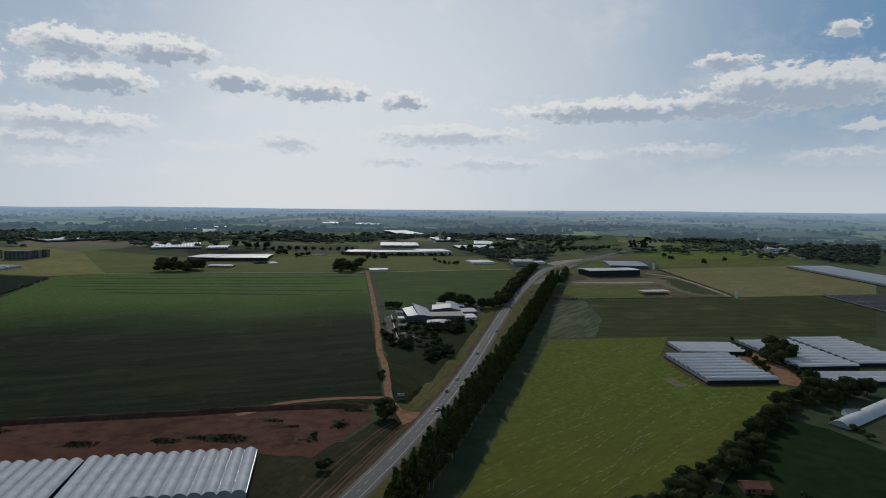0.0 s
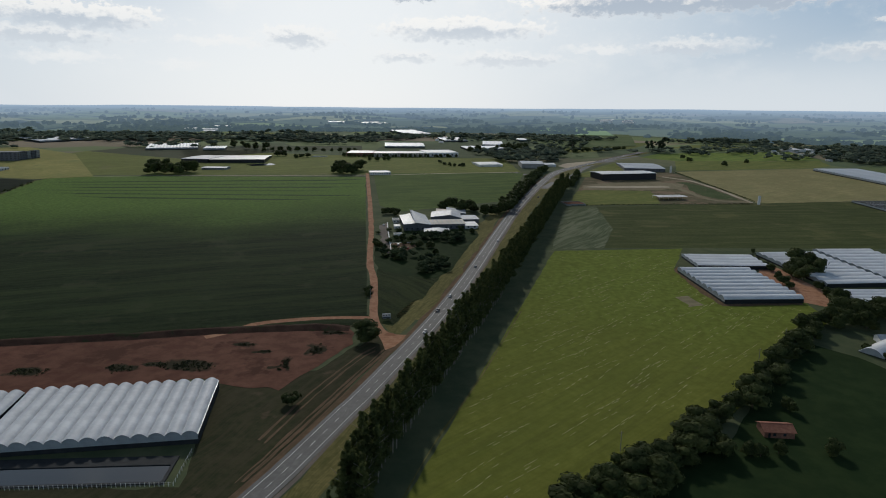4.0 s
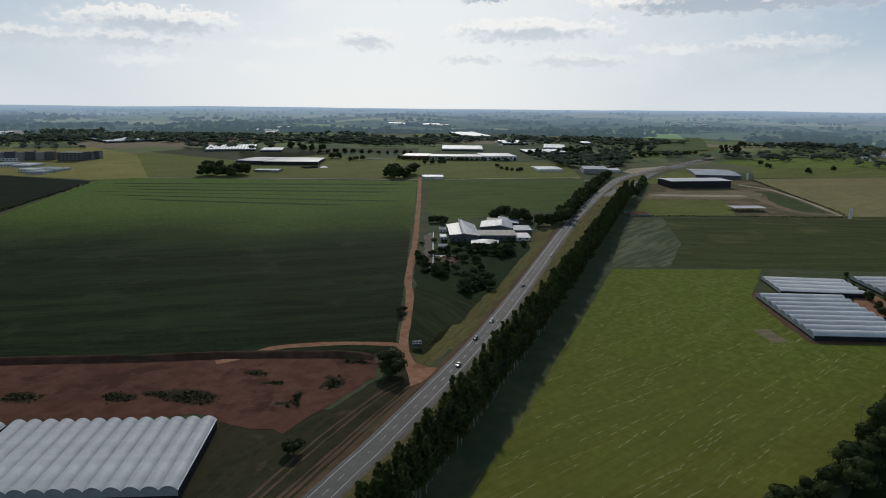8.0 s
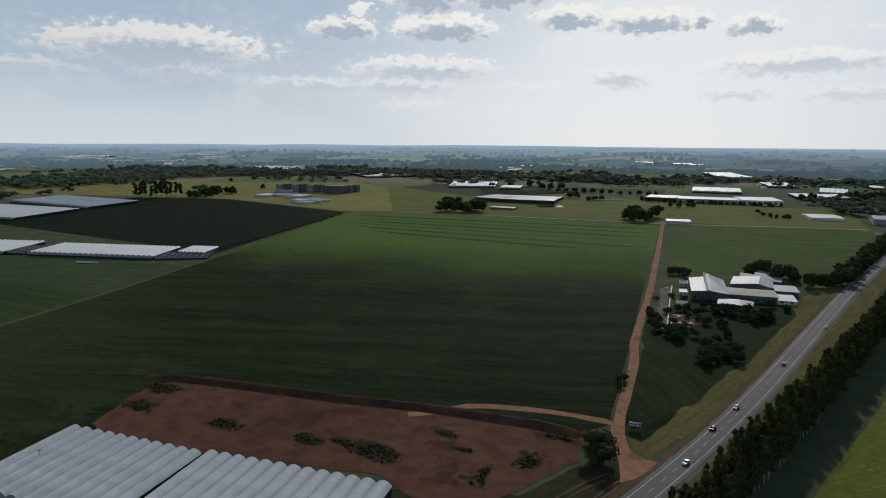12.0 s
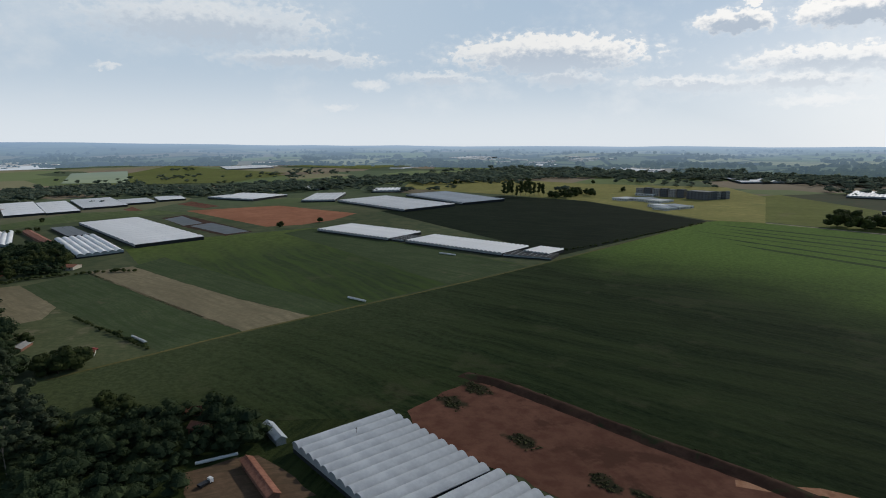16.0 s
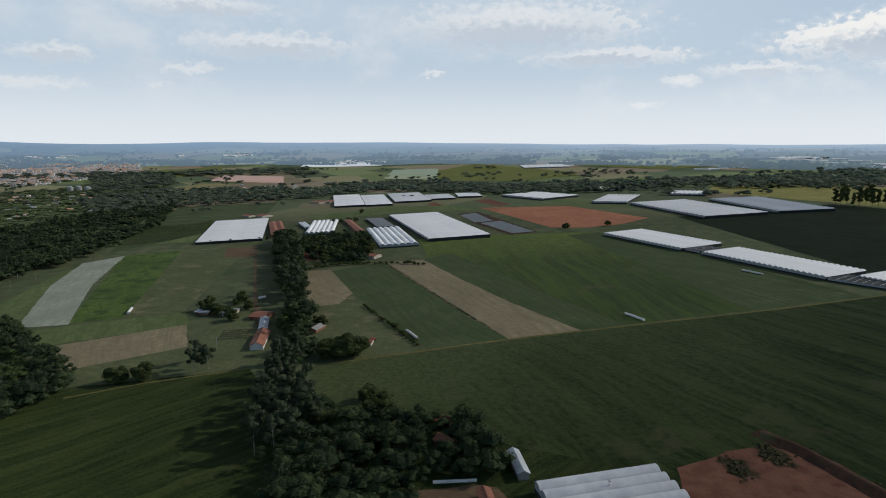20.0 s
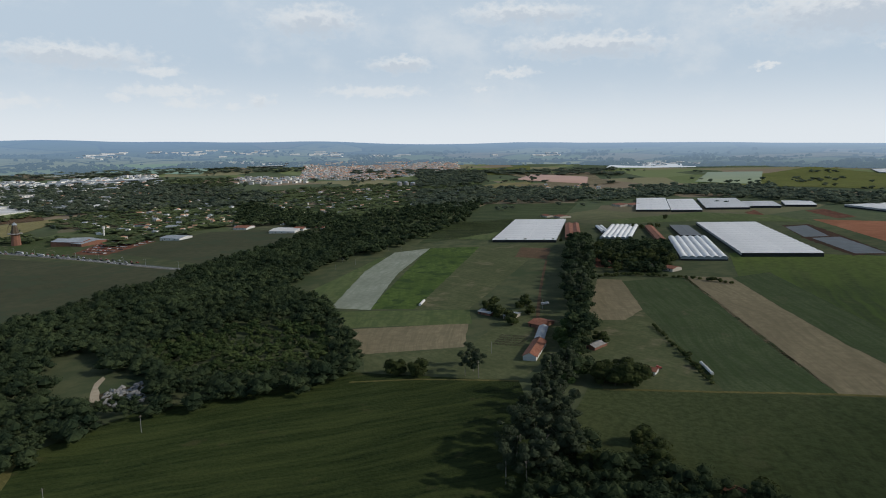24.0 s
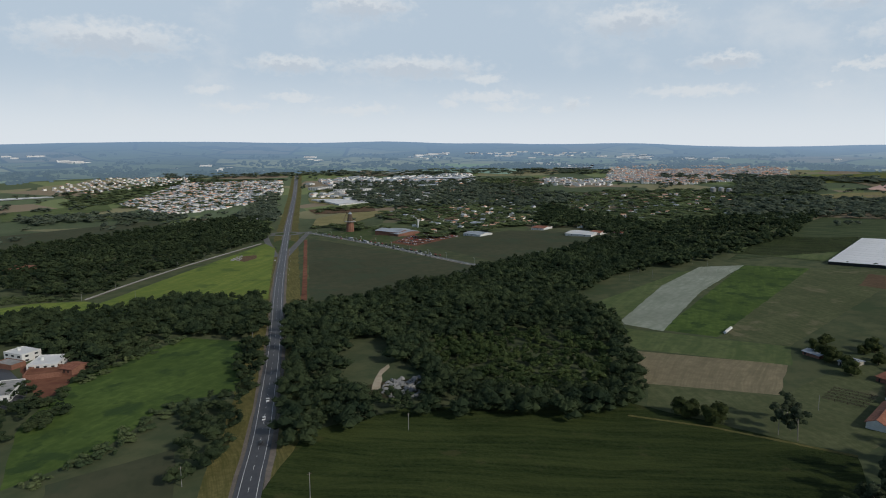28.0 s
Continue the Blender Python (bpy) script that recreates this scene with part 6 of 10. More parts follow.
clump(BROAD, [(20.0, 1440.0), (34.6, 1454.3), (48.0, 1446.0), (60.3, 1438.7), (75.0, 1470.0), (89.0, 1500.3), (-36.7, 1385.8), (-20.0, 1392.0), (60.0, 1400.0), (80.0, 1420.0), (-410.2, 1216.4), (-400.0, 1222.0), (-516.6, 1337.8), (-500.0, 1342.0), (-562.0, 1375.5), (-540.0, 1380.0), (-594.2, 1345.2), (-480.0, 1350.0)], 12, 19, "dark tree about the packing halls", "trees about the packing halls", heap=FAR)
row_of(BROAD, [(-290.0, 1234.0), (-225.0, 1230.0), (-60.0, 1262.0)], 9, 5, 9, "hedge of the packing halls", "dark hedge before the packing halls", side=3, heap=FAR)
clump(BROAD, [(-222.8, 1174.8), (-206.2, 1170.4), (-194.8, 1182.5), (-187.7, 1184.4), (-226.4, 1220.6)], 7, 10, "garden tree by a farmhouse")
clump(BROAD, [(444.1, 1212.0), (505.7, 1267.2), (398.8, 1325.2), (398.0, 1271.9)], 9, 12, "solitary tree on open pasture")
GUM.near = True
clump(GUM, [(388.6, 1449.0), (379.0, 1440.0), (366.0, 1442.0), (352.8, 1433.9), (398.0, 1455.0), (180.0, 1368.0)], 26, 34, "tall dark tree standing over the belt", "tall trees of the northern belt")
GUM.near = False
row_of(BROAD, [(172.0, 1395.0), (215.0, 1440.0), (262.0, 1470.0), (318.0, 1500.0)], 10, 7, 12, "hedge beyond the interchange", "dark hedge tree beyond the interchange", side=5, heap=FAR)
FLAME.near = True
FLAME.plant(*(-485.2, 999.0), 13.0, "red-blossomed tree beside the long barn")
PINE.near = True
clump(PINE, [(-1121.6, 807.3), (-1099.5, 802.2), (-1113.1, 821.3), (-1073.3, 805.4), (-1086.3, 824.2), (-1099.2, 844.4), (-1068.4, 833.7), (-1081.4, 853.0), (-1085.3, 867.4), (-1063.5, 862.2), (-1153.5, 842.1), (-1133.6, 874.5)], 24, 32, "tall dark pine with bare trunk by the orchard", "pines by the orchard")
clump(BROAD, [(-1027.2, 882.7), (-1006.2, 879.2), (-1024.9, 906.5), (-1045.5, 933.3), (-1037.7, 865.2), (-1016.4, 861.9), (-1036.3, 948.4), (-1013.6, 945.4)], 14, 22, "dark tree beside the pines", "trees beside the pines")
clump(BROAD, [(-1439.0, 863.3), (-1445.4, 884.0), (-1225.4, 1127.0), (-1039.7, 1049.4)], 10, 14, "small dark tree on the yellow pasture")
# greenhouse block in the east
clump(BROAD, [(236.6, 466.7), (240.6, 455.8), (253.0, 468.2), (253.1, 490.5), (261.4, 491.3)], 14, 19, "large dark tree between greenhouses", "trees between the greenhouses")
clump(BROAD, [(223.9, 515.6), (225.1, 506.1), (227.2, 493.3), (226.1, 479.1), (222.2, 458.8), (219.9, 443.0), (219.9, 431.3), (234.6, 537.0), (240.8, 433.2), (240.2, 419.2)], 5, 9, "small tree between greenhouses", "trees between the greenhouses")
clump(BROAD, [(226.9, 380.3), (229.7, 374.8), (233.6, 371.8), (237.1, 393.1), (216.8, 365.9), (224.7, 358.1), (231.0, 353.4), (212.7, 351.9), (243.9, 370.5), (252.9, 373.5), (266.5, 378.0)], 11, 16, "dark tree beside the tunnel shed", "trees of the eastern hedge")
row_of(BROAD, [(214.2, 365.7), (192.8, 343.2), (168.7, 315.3), (145.2, 281.7), (122.5, 253.1), (100.6, 228.4), (83.7, 214.4)], 8.0, 8, 13, "trees of the eastern hedge", "dark hedgerow tree along the pasture", side=4, wide=1.2)
row_of(BROAD, [(83.7, 214.4), (63.7, 192.5), (43.9, 171.6), (25.3, 156.7), (8.6, 141.9)], 7.0, 9, 13, "trees of the eastern hedge", "dense hedgerow tree along the pasture", side=5, wide=1.3)
row_of(FRESH, [(74.2, 202.0), (54.5, 181.7), (36.4, 164.1), (20.5, 148.5)], 8.0, 5, 8, "trees of the eastern hedge", "fresh green hedgerow bush", side=4, wide=1.3)
row_of(BROAD, [(100.4, 220.6), (84.9, 202.8), (69.5, 188.8), (57.9, 169.0), (46.7, 154.9)], 8.0, 8, 12, "trees of the eastern hedge", "dense hedgerow tree along the pasture", side=5, wide=1.3, heap=FAR)
clump(BROAD, [(116.1, 205.0), (108.0, 202.2), (102.9, 204.0), (95.3, 205.8), (151.3, 282.2), (143.7, 267.6), (137.8, 206.5), (136.9, 242.2)], 6, 9, "dark tree round the tiled hut", "trees round the tiled hut")
row_of(BUSH, [(218.6, 287.5), (218.4, 306.8), (213.3, 314.7), (209.0, 318.6)], 5, 3, 5, "shrubs by the tunnel shed", "dark shrub beside the tunnel shed", side=2, heap=LOW)
clump(EUC, [(-51.4, 147.4), (-48.7, 144.0), (-52.7, 144.6), (-46.2, 146.2)], 10, 14, "young tree at the end of the roadside row", "eucalyptus row along the highway")
# west: the eucalyptus avenue and the paddocks
clump(GUM, [(-808.8, -54.1), (-721.0, -26.9), (-669.2, -21.9), (-631.2, -3.0), (-591.9, -0.2), (-615.0, -15.0), (-744.2, -43.6), (-649.5, -12.1)], 20, 27, "tall dark eucalyptus of the avenue", "eucalyptus avenue")
clump(FRESH, [(-515.4, 11.4), (-498.9, 19.3), (-479.1, 17.5), (-472.6, 27.8), (-455.7, 27.2), (-494.9, 11.4), (-542.8, 6.1), (-439.2, 25.3), (-434.9, 35.8), (-424.6, 33.9)], 9, 14, "fresh green tree along the avenue", "avenue undergrowth")
clump(GUM, [(-404.7, 29.2), (-385.0, 29.6), (-380.0, 40.7), (-361.5, 31.8), (-354.2, 41.8), (-343.3, 32.8), (-358.9, 50.4), (-331.9, 42.8), (-332.4, 53.2), (-319.5, 38.9), (-316.6, 51.2), (-423.9, 32.6), (-305.9, 48.2), (-305.5, 39.5)], 17, 24, "tall open eucalyptus with pale limbs", "eucalyptus avenue")
clump(BROAD, [(-430.2, 53.1), (-427.4, 59.3), (-431.6, 64.1), (-432.7, 69.4), (-439.7, 54.0), (-447.4, 59.8)], 12, 16, "huge dark spreading fig-like tree", "big dark tree by the paddock")
clump(BROAD, [(-506.0, 33.6), (-499.5, 38.4)], 7, 9, "round tree by a brown hut")
clump(BROAD, [(-400.1, -66.3), (-402.9, -64.9), (-403.1, -54.3), (-404.1, -50.4)], 8, 12, "dark tree on the paddock edge", "paddock trees")
clump(GUM, [(-413.0, -25.2), (-422.0, -23.8), (-412.6, -16.3), (-431.8, -29.9)], 13, 17, "thin grey eucalyptus on the paddock edge", "paddock trees")
clump(BROAD, [(-553.3, -61.9), (-544.3, -53.8), (-525.6, -35.8), (-566.2, -34.6), (-559.4, -69.1), (-586.2, -45.8)], 7, 11, "dark yard tree among the stables", "stable yard trees")
clump(BROAD, [(-562.1, -63.8), (-547.0, -54.3), (-574.2, -46.4), (-583.2, -43.2), (-557.7, -32.4), (-581.5, -71.6), (-538.8, -42.8), (-566.4, -69.4)], 6, 9, "dark shade tree in the stable yard", "stable yard trees")
clump(BROAD, [(-330.7, 67.9), (-328.0, 71.7), (-341.6, 87.6), (-340.3, 93.7)], 10, 13, "dark tree in the rough field", "scattered field trees")
clump(BROAD, [(-815.5, -37.5), (-803.1, -23.1), (-791.3, -9.3), (-802.0, -0.1), (-816.1, 8.6), (-804.1, 21.5), (-792.7, 33.7), (-781.8, 45.4), (-839.7, -24.6), (-856.2, -12.7), (-852.9, 8.5), (-839.5, 21.9), (-872.9, -44.0), (-843.7, 32.5), (-814.6, 46.8), (-767.4, 11.3), (-748.0, 1.6)], 10, 15, "dark tree by the white greenhouses", "trees by the white greenhouses", heap=FAR)
clump(BROAD, [(-1095.3, -27.5), (-1106.8, -16.9), (-1111.2, -6.1), (-1091.7, -40.9), (-946.9, 309.3), (-960.3, 373.5), (-1224.5, -8.4)], 8, 12, "dark tree among greenhouse blocks", "trees by the white greenhouses", heap=FAR)
row_of(BROAD, [(-916.5, -196.1), (-923.9, -163.9), (-937.4, -113.0), (-960.9, -102.7)], 12, 4, 6, "low hedge by the greenhouse", "low dark hedge by the greenhouse", side=1, heap=FAR)
row_of(BUSH, [(-715.3, 116.1), (-732.5, 73.0), (-733.0, 17.6), (-714.0, -12.6)], 6, 3, 5, "hedge of the tan strip", "low dark hedge on a field edge", heap=LOW)
row_of(BUSH, [(-559.2, 60.1), (-498.9, 87.0), (-448.3, 108.6)], 6, 2, 4, "hedge of the paddock", "low dark hedge on the paddock edge", heap=LOW)
row_of(BUSH, [(-572.6, 532.3), (-586.3, 617.9), (-632.0, 820.0)], 5, 1.5, 3, "hedge of the orchard", "low scrub along the orchard edge", side=3, heap=LOW)
row_of(BUSH, [(99.5, 748.1), (183.2, 766.7), (257.5, 780.3), (333.7, 794.2)], 3.5, 1.2, 2, "hedge of the shed lot", "low dark hedge below the shed lot", heap=LOW)
row_of(BUSH, [(321.6, 1105.5), (333.7, 935.1), (344.5, 812.7)], 3.5, 1.2, 2, "hedge of the shed lot", "low dark hedge along the shed lot", heap=LOW)
woods("yard_trees", [[(-925.7, -59.5), (-962.1, -13.8), (-931.1, 29.7), (-834.8, 49.3), (-741.4, 41.3), (-762.8, -21.7)]], 9.0, 6, 12, 130, 0.075, M["woodleaf"], "dark trees between the yard and the small greenhouses", 33)
heaped("roadside_thicket", ROADSIDE, M["eucleaf"], "second rank of eucalyptus along the highway")
heaped("hedge_trees", FAR, M["leaf"], "dark hedge trees between fields and greenhouses")
for grove, name, words in ((EUC, "roadside_trees", "eucalyptus continuing along the far highway"), (BROAD, "distant_trees", "dark broadleaf trees about the far farms"),
                           (GUM, "distant_trees", "tall eucalyptus about the far farms"), (PINE, "pine_stand", "tall dark pines with bare trunks by the orchard")):
    if grove.heap:
        heaped(name, grove.heap, grove.leaf, words)
heaped("low_hedges", LOW, M["leaf"], "low dark hedges along field edges")
def lot_weeds():
    """Low weeds that thin out round the stains of the bare lot and along its earth bank, past counting."""
    rng = np.random.default_rng(15)
    shape = crown_shape("bush", 1.0, 15, 16, 0.34)[:16]
    spots = []
    for x, y, rx, ry in LOT_WEEDS:
        for _ in range(int(rx * ry * 1.3)):
            spots.append((x + rng.normal() * rx * 0.48, y + rng.normal() * ry * 0.48, rng.uniform(0.25, 0.8)))
    for (x0, y0), (x1, y1) in zip(BANK, BANK[1:]):
        n = int(math.hypot(x1 - x0, y1 - y0) * 1.4)
        for k in range(n):
            f = rng.random()
            spots.append((x0 + (x1 - x0) * f + rng.normal() * 1.2, y0 + (y1 - y0) * f + 2.6 + rng.normal() * 1.4, rng.uniform(0.3, 0.9)))
    out = [shape * [h * 1.5, h * 1.5, h] + [x, y, gz(x, y) + 0.12] for x, y, h in spots]
    return tagged(new("weeds", quad_mesh("weeds", np.concatenate(out), M["scrub"])), "low dark weeds on red soil and bank", "weeds", kind="stuff")


lot_weeds()
woods("farm_garden", [[(-80.0, 572.0), (-66.0, 563.0), (-50.0, 562.0), (-24.0, 568.0), (-19.0, 552.0), (-31.0, 540.0), (-52.0, 545.0), (-72.0, 556.0)], [(-57.6, 456.0), (-50.8, 484.4), (-36.0, 479.6), (-32.0, 452.0), (-41.3, 434.7), (-52.5, 436.6)], [(-95.0, 500.0), (-86.0, 478.0), (-64.0, 474.0), (-58.0, 488.0), (-72.0, 500.0), (-86.0, 506.0)]], 8.0, 6, 11, 300, 0.045, M["woodleaf"], "dark garden trees south of the farm", 17, kinds=("wood", "wood", "wood"))
woods("avenue", [[(-923.1, -95.3), (-932.7, -69.4), (-674.6, -9.9), (-534.3, 20.2), (-438.0, 41.7), (-423.9, 32.6), (-528.3, 8.0), (-665.2, -30.9)]], 9.0, 12, 24, 320, 0.042, M["woodleaf"], "tall dense eucalyptus avenue", 12, kinds=("gum", "gum", "wood"))
woods("avenue", [[(-423.9, 32.6), (-428.8, 41.8), (-372.3, 51.8), (-318.0, 69.9), (-292.8, 40.1), (-346.0, 26.7), (-387.0, 26.1)]], 12.0, 13, 22, 300, 0.036, M["greygum"], "tall grey-green eucalyptus beside the meadow", 13, kinds=("gum", "gum", "gum"))
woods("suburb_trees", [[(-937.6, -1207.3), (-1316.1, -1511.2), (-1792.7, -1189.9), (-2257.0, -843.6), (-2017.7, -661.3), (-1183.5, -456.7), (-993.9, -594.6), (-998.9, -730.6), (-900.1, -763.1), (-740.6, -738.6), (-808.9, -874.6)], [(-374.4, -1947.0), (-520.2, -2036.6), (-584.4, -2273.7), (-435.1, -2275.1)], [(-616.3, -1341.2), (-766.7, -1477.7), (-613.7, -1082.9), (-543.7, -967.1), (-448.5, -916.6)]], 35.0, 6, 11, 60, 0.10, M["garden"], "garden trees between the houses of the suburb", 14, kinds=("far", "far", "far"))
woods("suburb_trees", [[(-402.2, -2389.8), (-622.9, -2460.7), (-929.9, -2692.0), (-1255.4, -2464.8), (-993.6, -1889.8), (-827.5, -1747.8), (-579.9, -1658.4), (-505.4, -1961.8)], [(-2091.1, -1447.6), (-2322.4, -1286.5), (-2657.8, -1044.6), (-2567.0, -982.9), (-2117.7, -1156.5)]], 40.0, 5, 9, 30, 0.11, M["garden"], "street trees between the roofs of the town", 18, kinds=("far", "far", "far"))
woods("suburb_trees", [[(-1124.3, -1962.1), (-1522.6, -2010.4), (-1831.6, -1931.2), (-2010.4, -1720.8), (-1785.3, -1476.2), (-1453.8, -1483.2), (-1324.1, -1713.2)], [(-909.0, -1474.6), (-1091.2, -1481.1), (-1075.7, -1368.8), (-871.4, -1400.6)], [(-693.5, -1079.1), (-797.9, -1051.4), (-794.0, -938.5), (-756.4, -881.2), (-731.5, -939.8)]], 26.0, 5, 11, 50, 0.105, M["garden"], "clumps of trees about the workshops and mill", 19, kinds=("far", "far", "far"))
# the wooded strip beside the foreground greenhouse and the creek woods, past counting
woods("grove", [[(-252.0, 55.0), (-300.0, 44.0), (-342.0, 44.0), (-348.0, 64.0), (-337.0, 84.0), (-330.0, 106.0), (-318.0, 134.0), (-303.0, 147.0), (-283.0, 149.0), (-266.0, 138.0), (-255.0, 112.0)]], 7.6, 8, 15, 300, 0.038, M["woodleaf"],
      "dark mixed trees round the hamlet by the greenhouse", 3, holes=[[(-318.0, 110.0), (-320.0, 127.0), (-298.0, 130.0), (-296.0, 112.0)], [(-277.0, 109.2), (-281.0, 140.0), (-255.0, 150.8), (-254.5, 107.8)]])
clump(BROAD, [(-351.0, 90.0), (-361.0, 84.0), (-328.0, 133.0)], 9, 12, "dark tree beside the hamlet grove", "scattered field trees")
clump(FRESH, [(-303.0, 137.0), (-297.0, 141.0)], 11, 13, "bright round tree beside the metal shed", "hamlet trees")
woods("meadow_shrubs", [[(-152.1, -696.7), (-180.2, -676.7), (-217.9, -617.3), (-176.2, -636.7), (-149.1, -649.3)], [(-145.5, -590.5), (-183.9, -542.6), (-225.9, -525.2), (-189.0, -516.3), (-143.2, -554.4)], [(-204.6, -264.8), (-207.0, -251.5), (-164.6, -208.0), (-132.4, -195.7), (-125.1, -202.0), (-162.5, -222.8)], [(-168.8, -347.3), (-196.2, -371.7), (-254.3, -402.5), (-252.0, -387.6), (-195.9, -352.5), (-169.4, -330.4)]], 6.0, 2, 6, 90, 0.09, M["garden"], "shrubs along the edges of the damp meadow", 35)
REGROWTH = [(-381.0, -255.9), (-443.1, -239.1), (-474.3, -189.0), (-446.8, -143.2), (-404.2, -112.8), (-369.7, -126.1), (-350.6, -160.7), (-346.7, -204.0)]
woods("creek_regrowth", [REGROWTH], 7.0, 4, 11, 220, 0.046, M["younggreen"], "lighter young trees and shrubs in the creek woods", 31)
woods("creek_woods", [[(-335.2, -415.0), (-409.7, -419.6), (-483.1, -431.9), (-662.0, -468.7), (-787.5, -487.8), (-891.4, -512.6), (-983.2, -457.1), (-902.7, -345.6), (-840.2, -316.7), (-685.2, -324.6), (-591.8, -293.1), (-541.3, -260.1), (-539.7, -219.6), (-457.3, -133.6), (-398.9, -89.2), (-359.8, -87.2), (-331.2, -121.7), (-292.1, -156.1), (-267.9, -160.5), (-240.5, -155.2), (-217.5, -146.2)],
                      [(-245.0, -537.0), (-280.2, -545.8), (-357.3, -495.2), (-316.7, -393.0), (-286.0, -334.2), (-282.2, -357.4), (-254.3, -402.5), (-210.1, -404.2)],
                      [(-120.3, -578.6), (-169.9, -573.0), (-237.9, -537.7), (-214.4, -406.1), (-196.2, -371.7), (-176.0, -373.8), (-169.0, -396.5), (-156.2, -434.8), (-118.1, -499.2)]], 8.4, 9, 15, 250, 0.040, M["woodleaf"],
      "dense dark woodland along the creek", 5, holes=[[(-289.0, -222.0), (-328.4, -251.2), (-338.2, -242.3), (-338.3, -204.5), (-309.8, -168.1), (-286.6, -192.0)], [(-310.0, -267.9), (-352.4, -302.5), (-359.9, -275.5), (-335.4, -244.8), (-304.2, -242.4)], REGROWTH,
                                                          [(x, y) for x, y in [(p[0] + 9, p[1]) for p in SOUTH[::4]] + [(p[0] - 9, p[1]) for p in SOUTH[::4]][::-1]]])
woods("creek_woods", [[(-280.0, -349.4), (-292.0, -338.3), (-264.1, -278.7), (-236.2, -227.9), (-209.1, -186.4), (-186.7, -156.6), (-177.7, -141.3), (-178.1, -157.9), (-190.7, -194.5), (-198.1, -240.7), (-241.2, -258.4)]], 9.0, 6, 11, 240, 0.046, M["woodleaf"],
      "dark roadside woodland strip", 6)
woods("creek_woods", [[(-125.5, -361.9), (-147.0, -342.6), (-164.1, -314.9), (-149.1, -264.5), (-129.1, -255.9), (-111.6, -263.0)], [(-165.7, -325.9), (-192.3, -351.2), (-242.3, -405.0), (-213.5, -411.0), (-181.2, -385.4)]], 9.5, 5, 9, 150, 0.065, M["woodleaf"],
      "leafy scrub round the damp meadow", 8)
woods("valley_woods", [[(-179.8, -1139.7), (-284.5, -1207.4), (-424.1, -1282.3), (-540.5, -1378.6), (-671.8, -1421.0), (-702.6, -1291.5), (-550.6, -959.0), (-528.0, -928.6), (-293.5, -715.5), (-218.9, -623.6), (-153.5, -718.8)]], 13.0, 7, 16, 120, 0.06, M["woodleaf"], "dark woodland behind the boundary wall", 41)
woods("valley_woods", [[(-1388.6, -1097.4), (-1235.6, -832.8), (-1127.1, -573.4), (-1300.3, -556.7), (-1412.8, -461.6), (-1530.1, -455.4), (-1144.1, -343.3), (-888.8, -309.0), (-769.8, -310.2), (-807.7, -379.8), (-908.3, -470.8), (-1010.0, -646.8), (-1021.2, -770.9)]], 16.0, 8, 19, 90, 0.07, M["woodleaf"], "dark woodland filling the creek valley", 43, holes=[[(-1586.8, -765.3), (-1761.6, -844.6), (-1829.3, -801.1), (-1720.1, -727.9)]])
woods("far_woods", [[(-912.4, -2963.9), (-1431.1, -2730.4), (-1347.9, -2553.0), (-878.5, -2751.7)], [(-1477.9, -2768.4), (-2090.6, -2366.3), (-2602.0, -1818.6), (-2426.0, -1681.8), (-1937.4, -2174.9), (-1391.1, -2586.9)], [(-2504.9, -1228.5), (-2794.8, -375.2), (-2616.0, -341.9), (-2336.0, -1108.9)], [(-2475.5, -1473.6), (-2632.0, -912.3), (-2554.8, -319.3), (-2411.4, -294.8), (-2449.1, -840.8), (-2329.0, -1379.5)]], 44.0, 8, 17, 28, 0.117, M["hazedleaf"], "scattered dark groves on the far rise", 42, kinds=("far", "far", "far"))
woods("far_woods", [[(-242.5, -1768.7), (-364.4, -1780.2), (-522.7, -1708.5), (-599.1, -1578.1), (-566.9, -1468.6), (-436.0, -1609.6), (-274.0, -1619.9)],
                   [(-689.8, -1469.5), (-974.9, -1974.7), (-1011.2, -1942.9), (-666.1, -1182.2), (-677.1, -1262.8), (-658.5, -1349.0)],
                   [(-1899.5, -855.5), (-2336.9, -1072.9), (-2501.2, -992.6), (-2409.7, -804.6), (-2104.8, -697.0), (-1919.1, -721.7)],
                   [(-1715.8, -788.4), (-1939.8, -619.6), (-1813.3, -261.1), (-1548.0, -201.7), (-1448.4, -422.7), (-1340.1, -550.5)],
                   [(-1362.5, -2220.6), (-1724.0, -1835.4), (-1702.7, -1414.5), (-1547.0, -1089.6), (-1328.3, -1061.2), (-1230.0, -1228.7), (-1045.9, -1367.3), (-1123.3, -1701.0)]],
      25.0, 9, 20, 28, 0.117, M["hazedleaf"], "dark far woodland on the plateau and in the valley", 9, kinds=("far", "far", "far"))
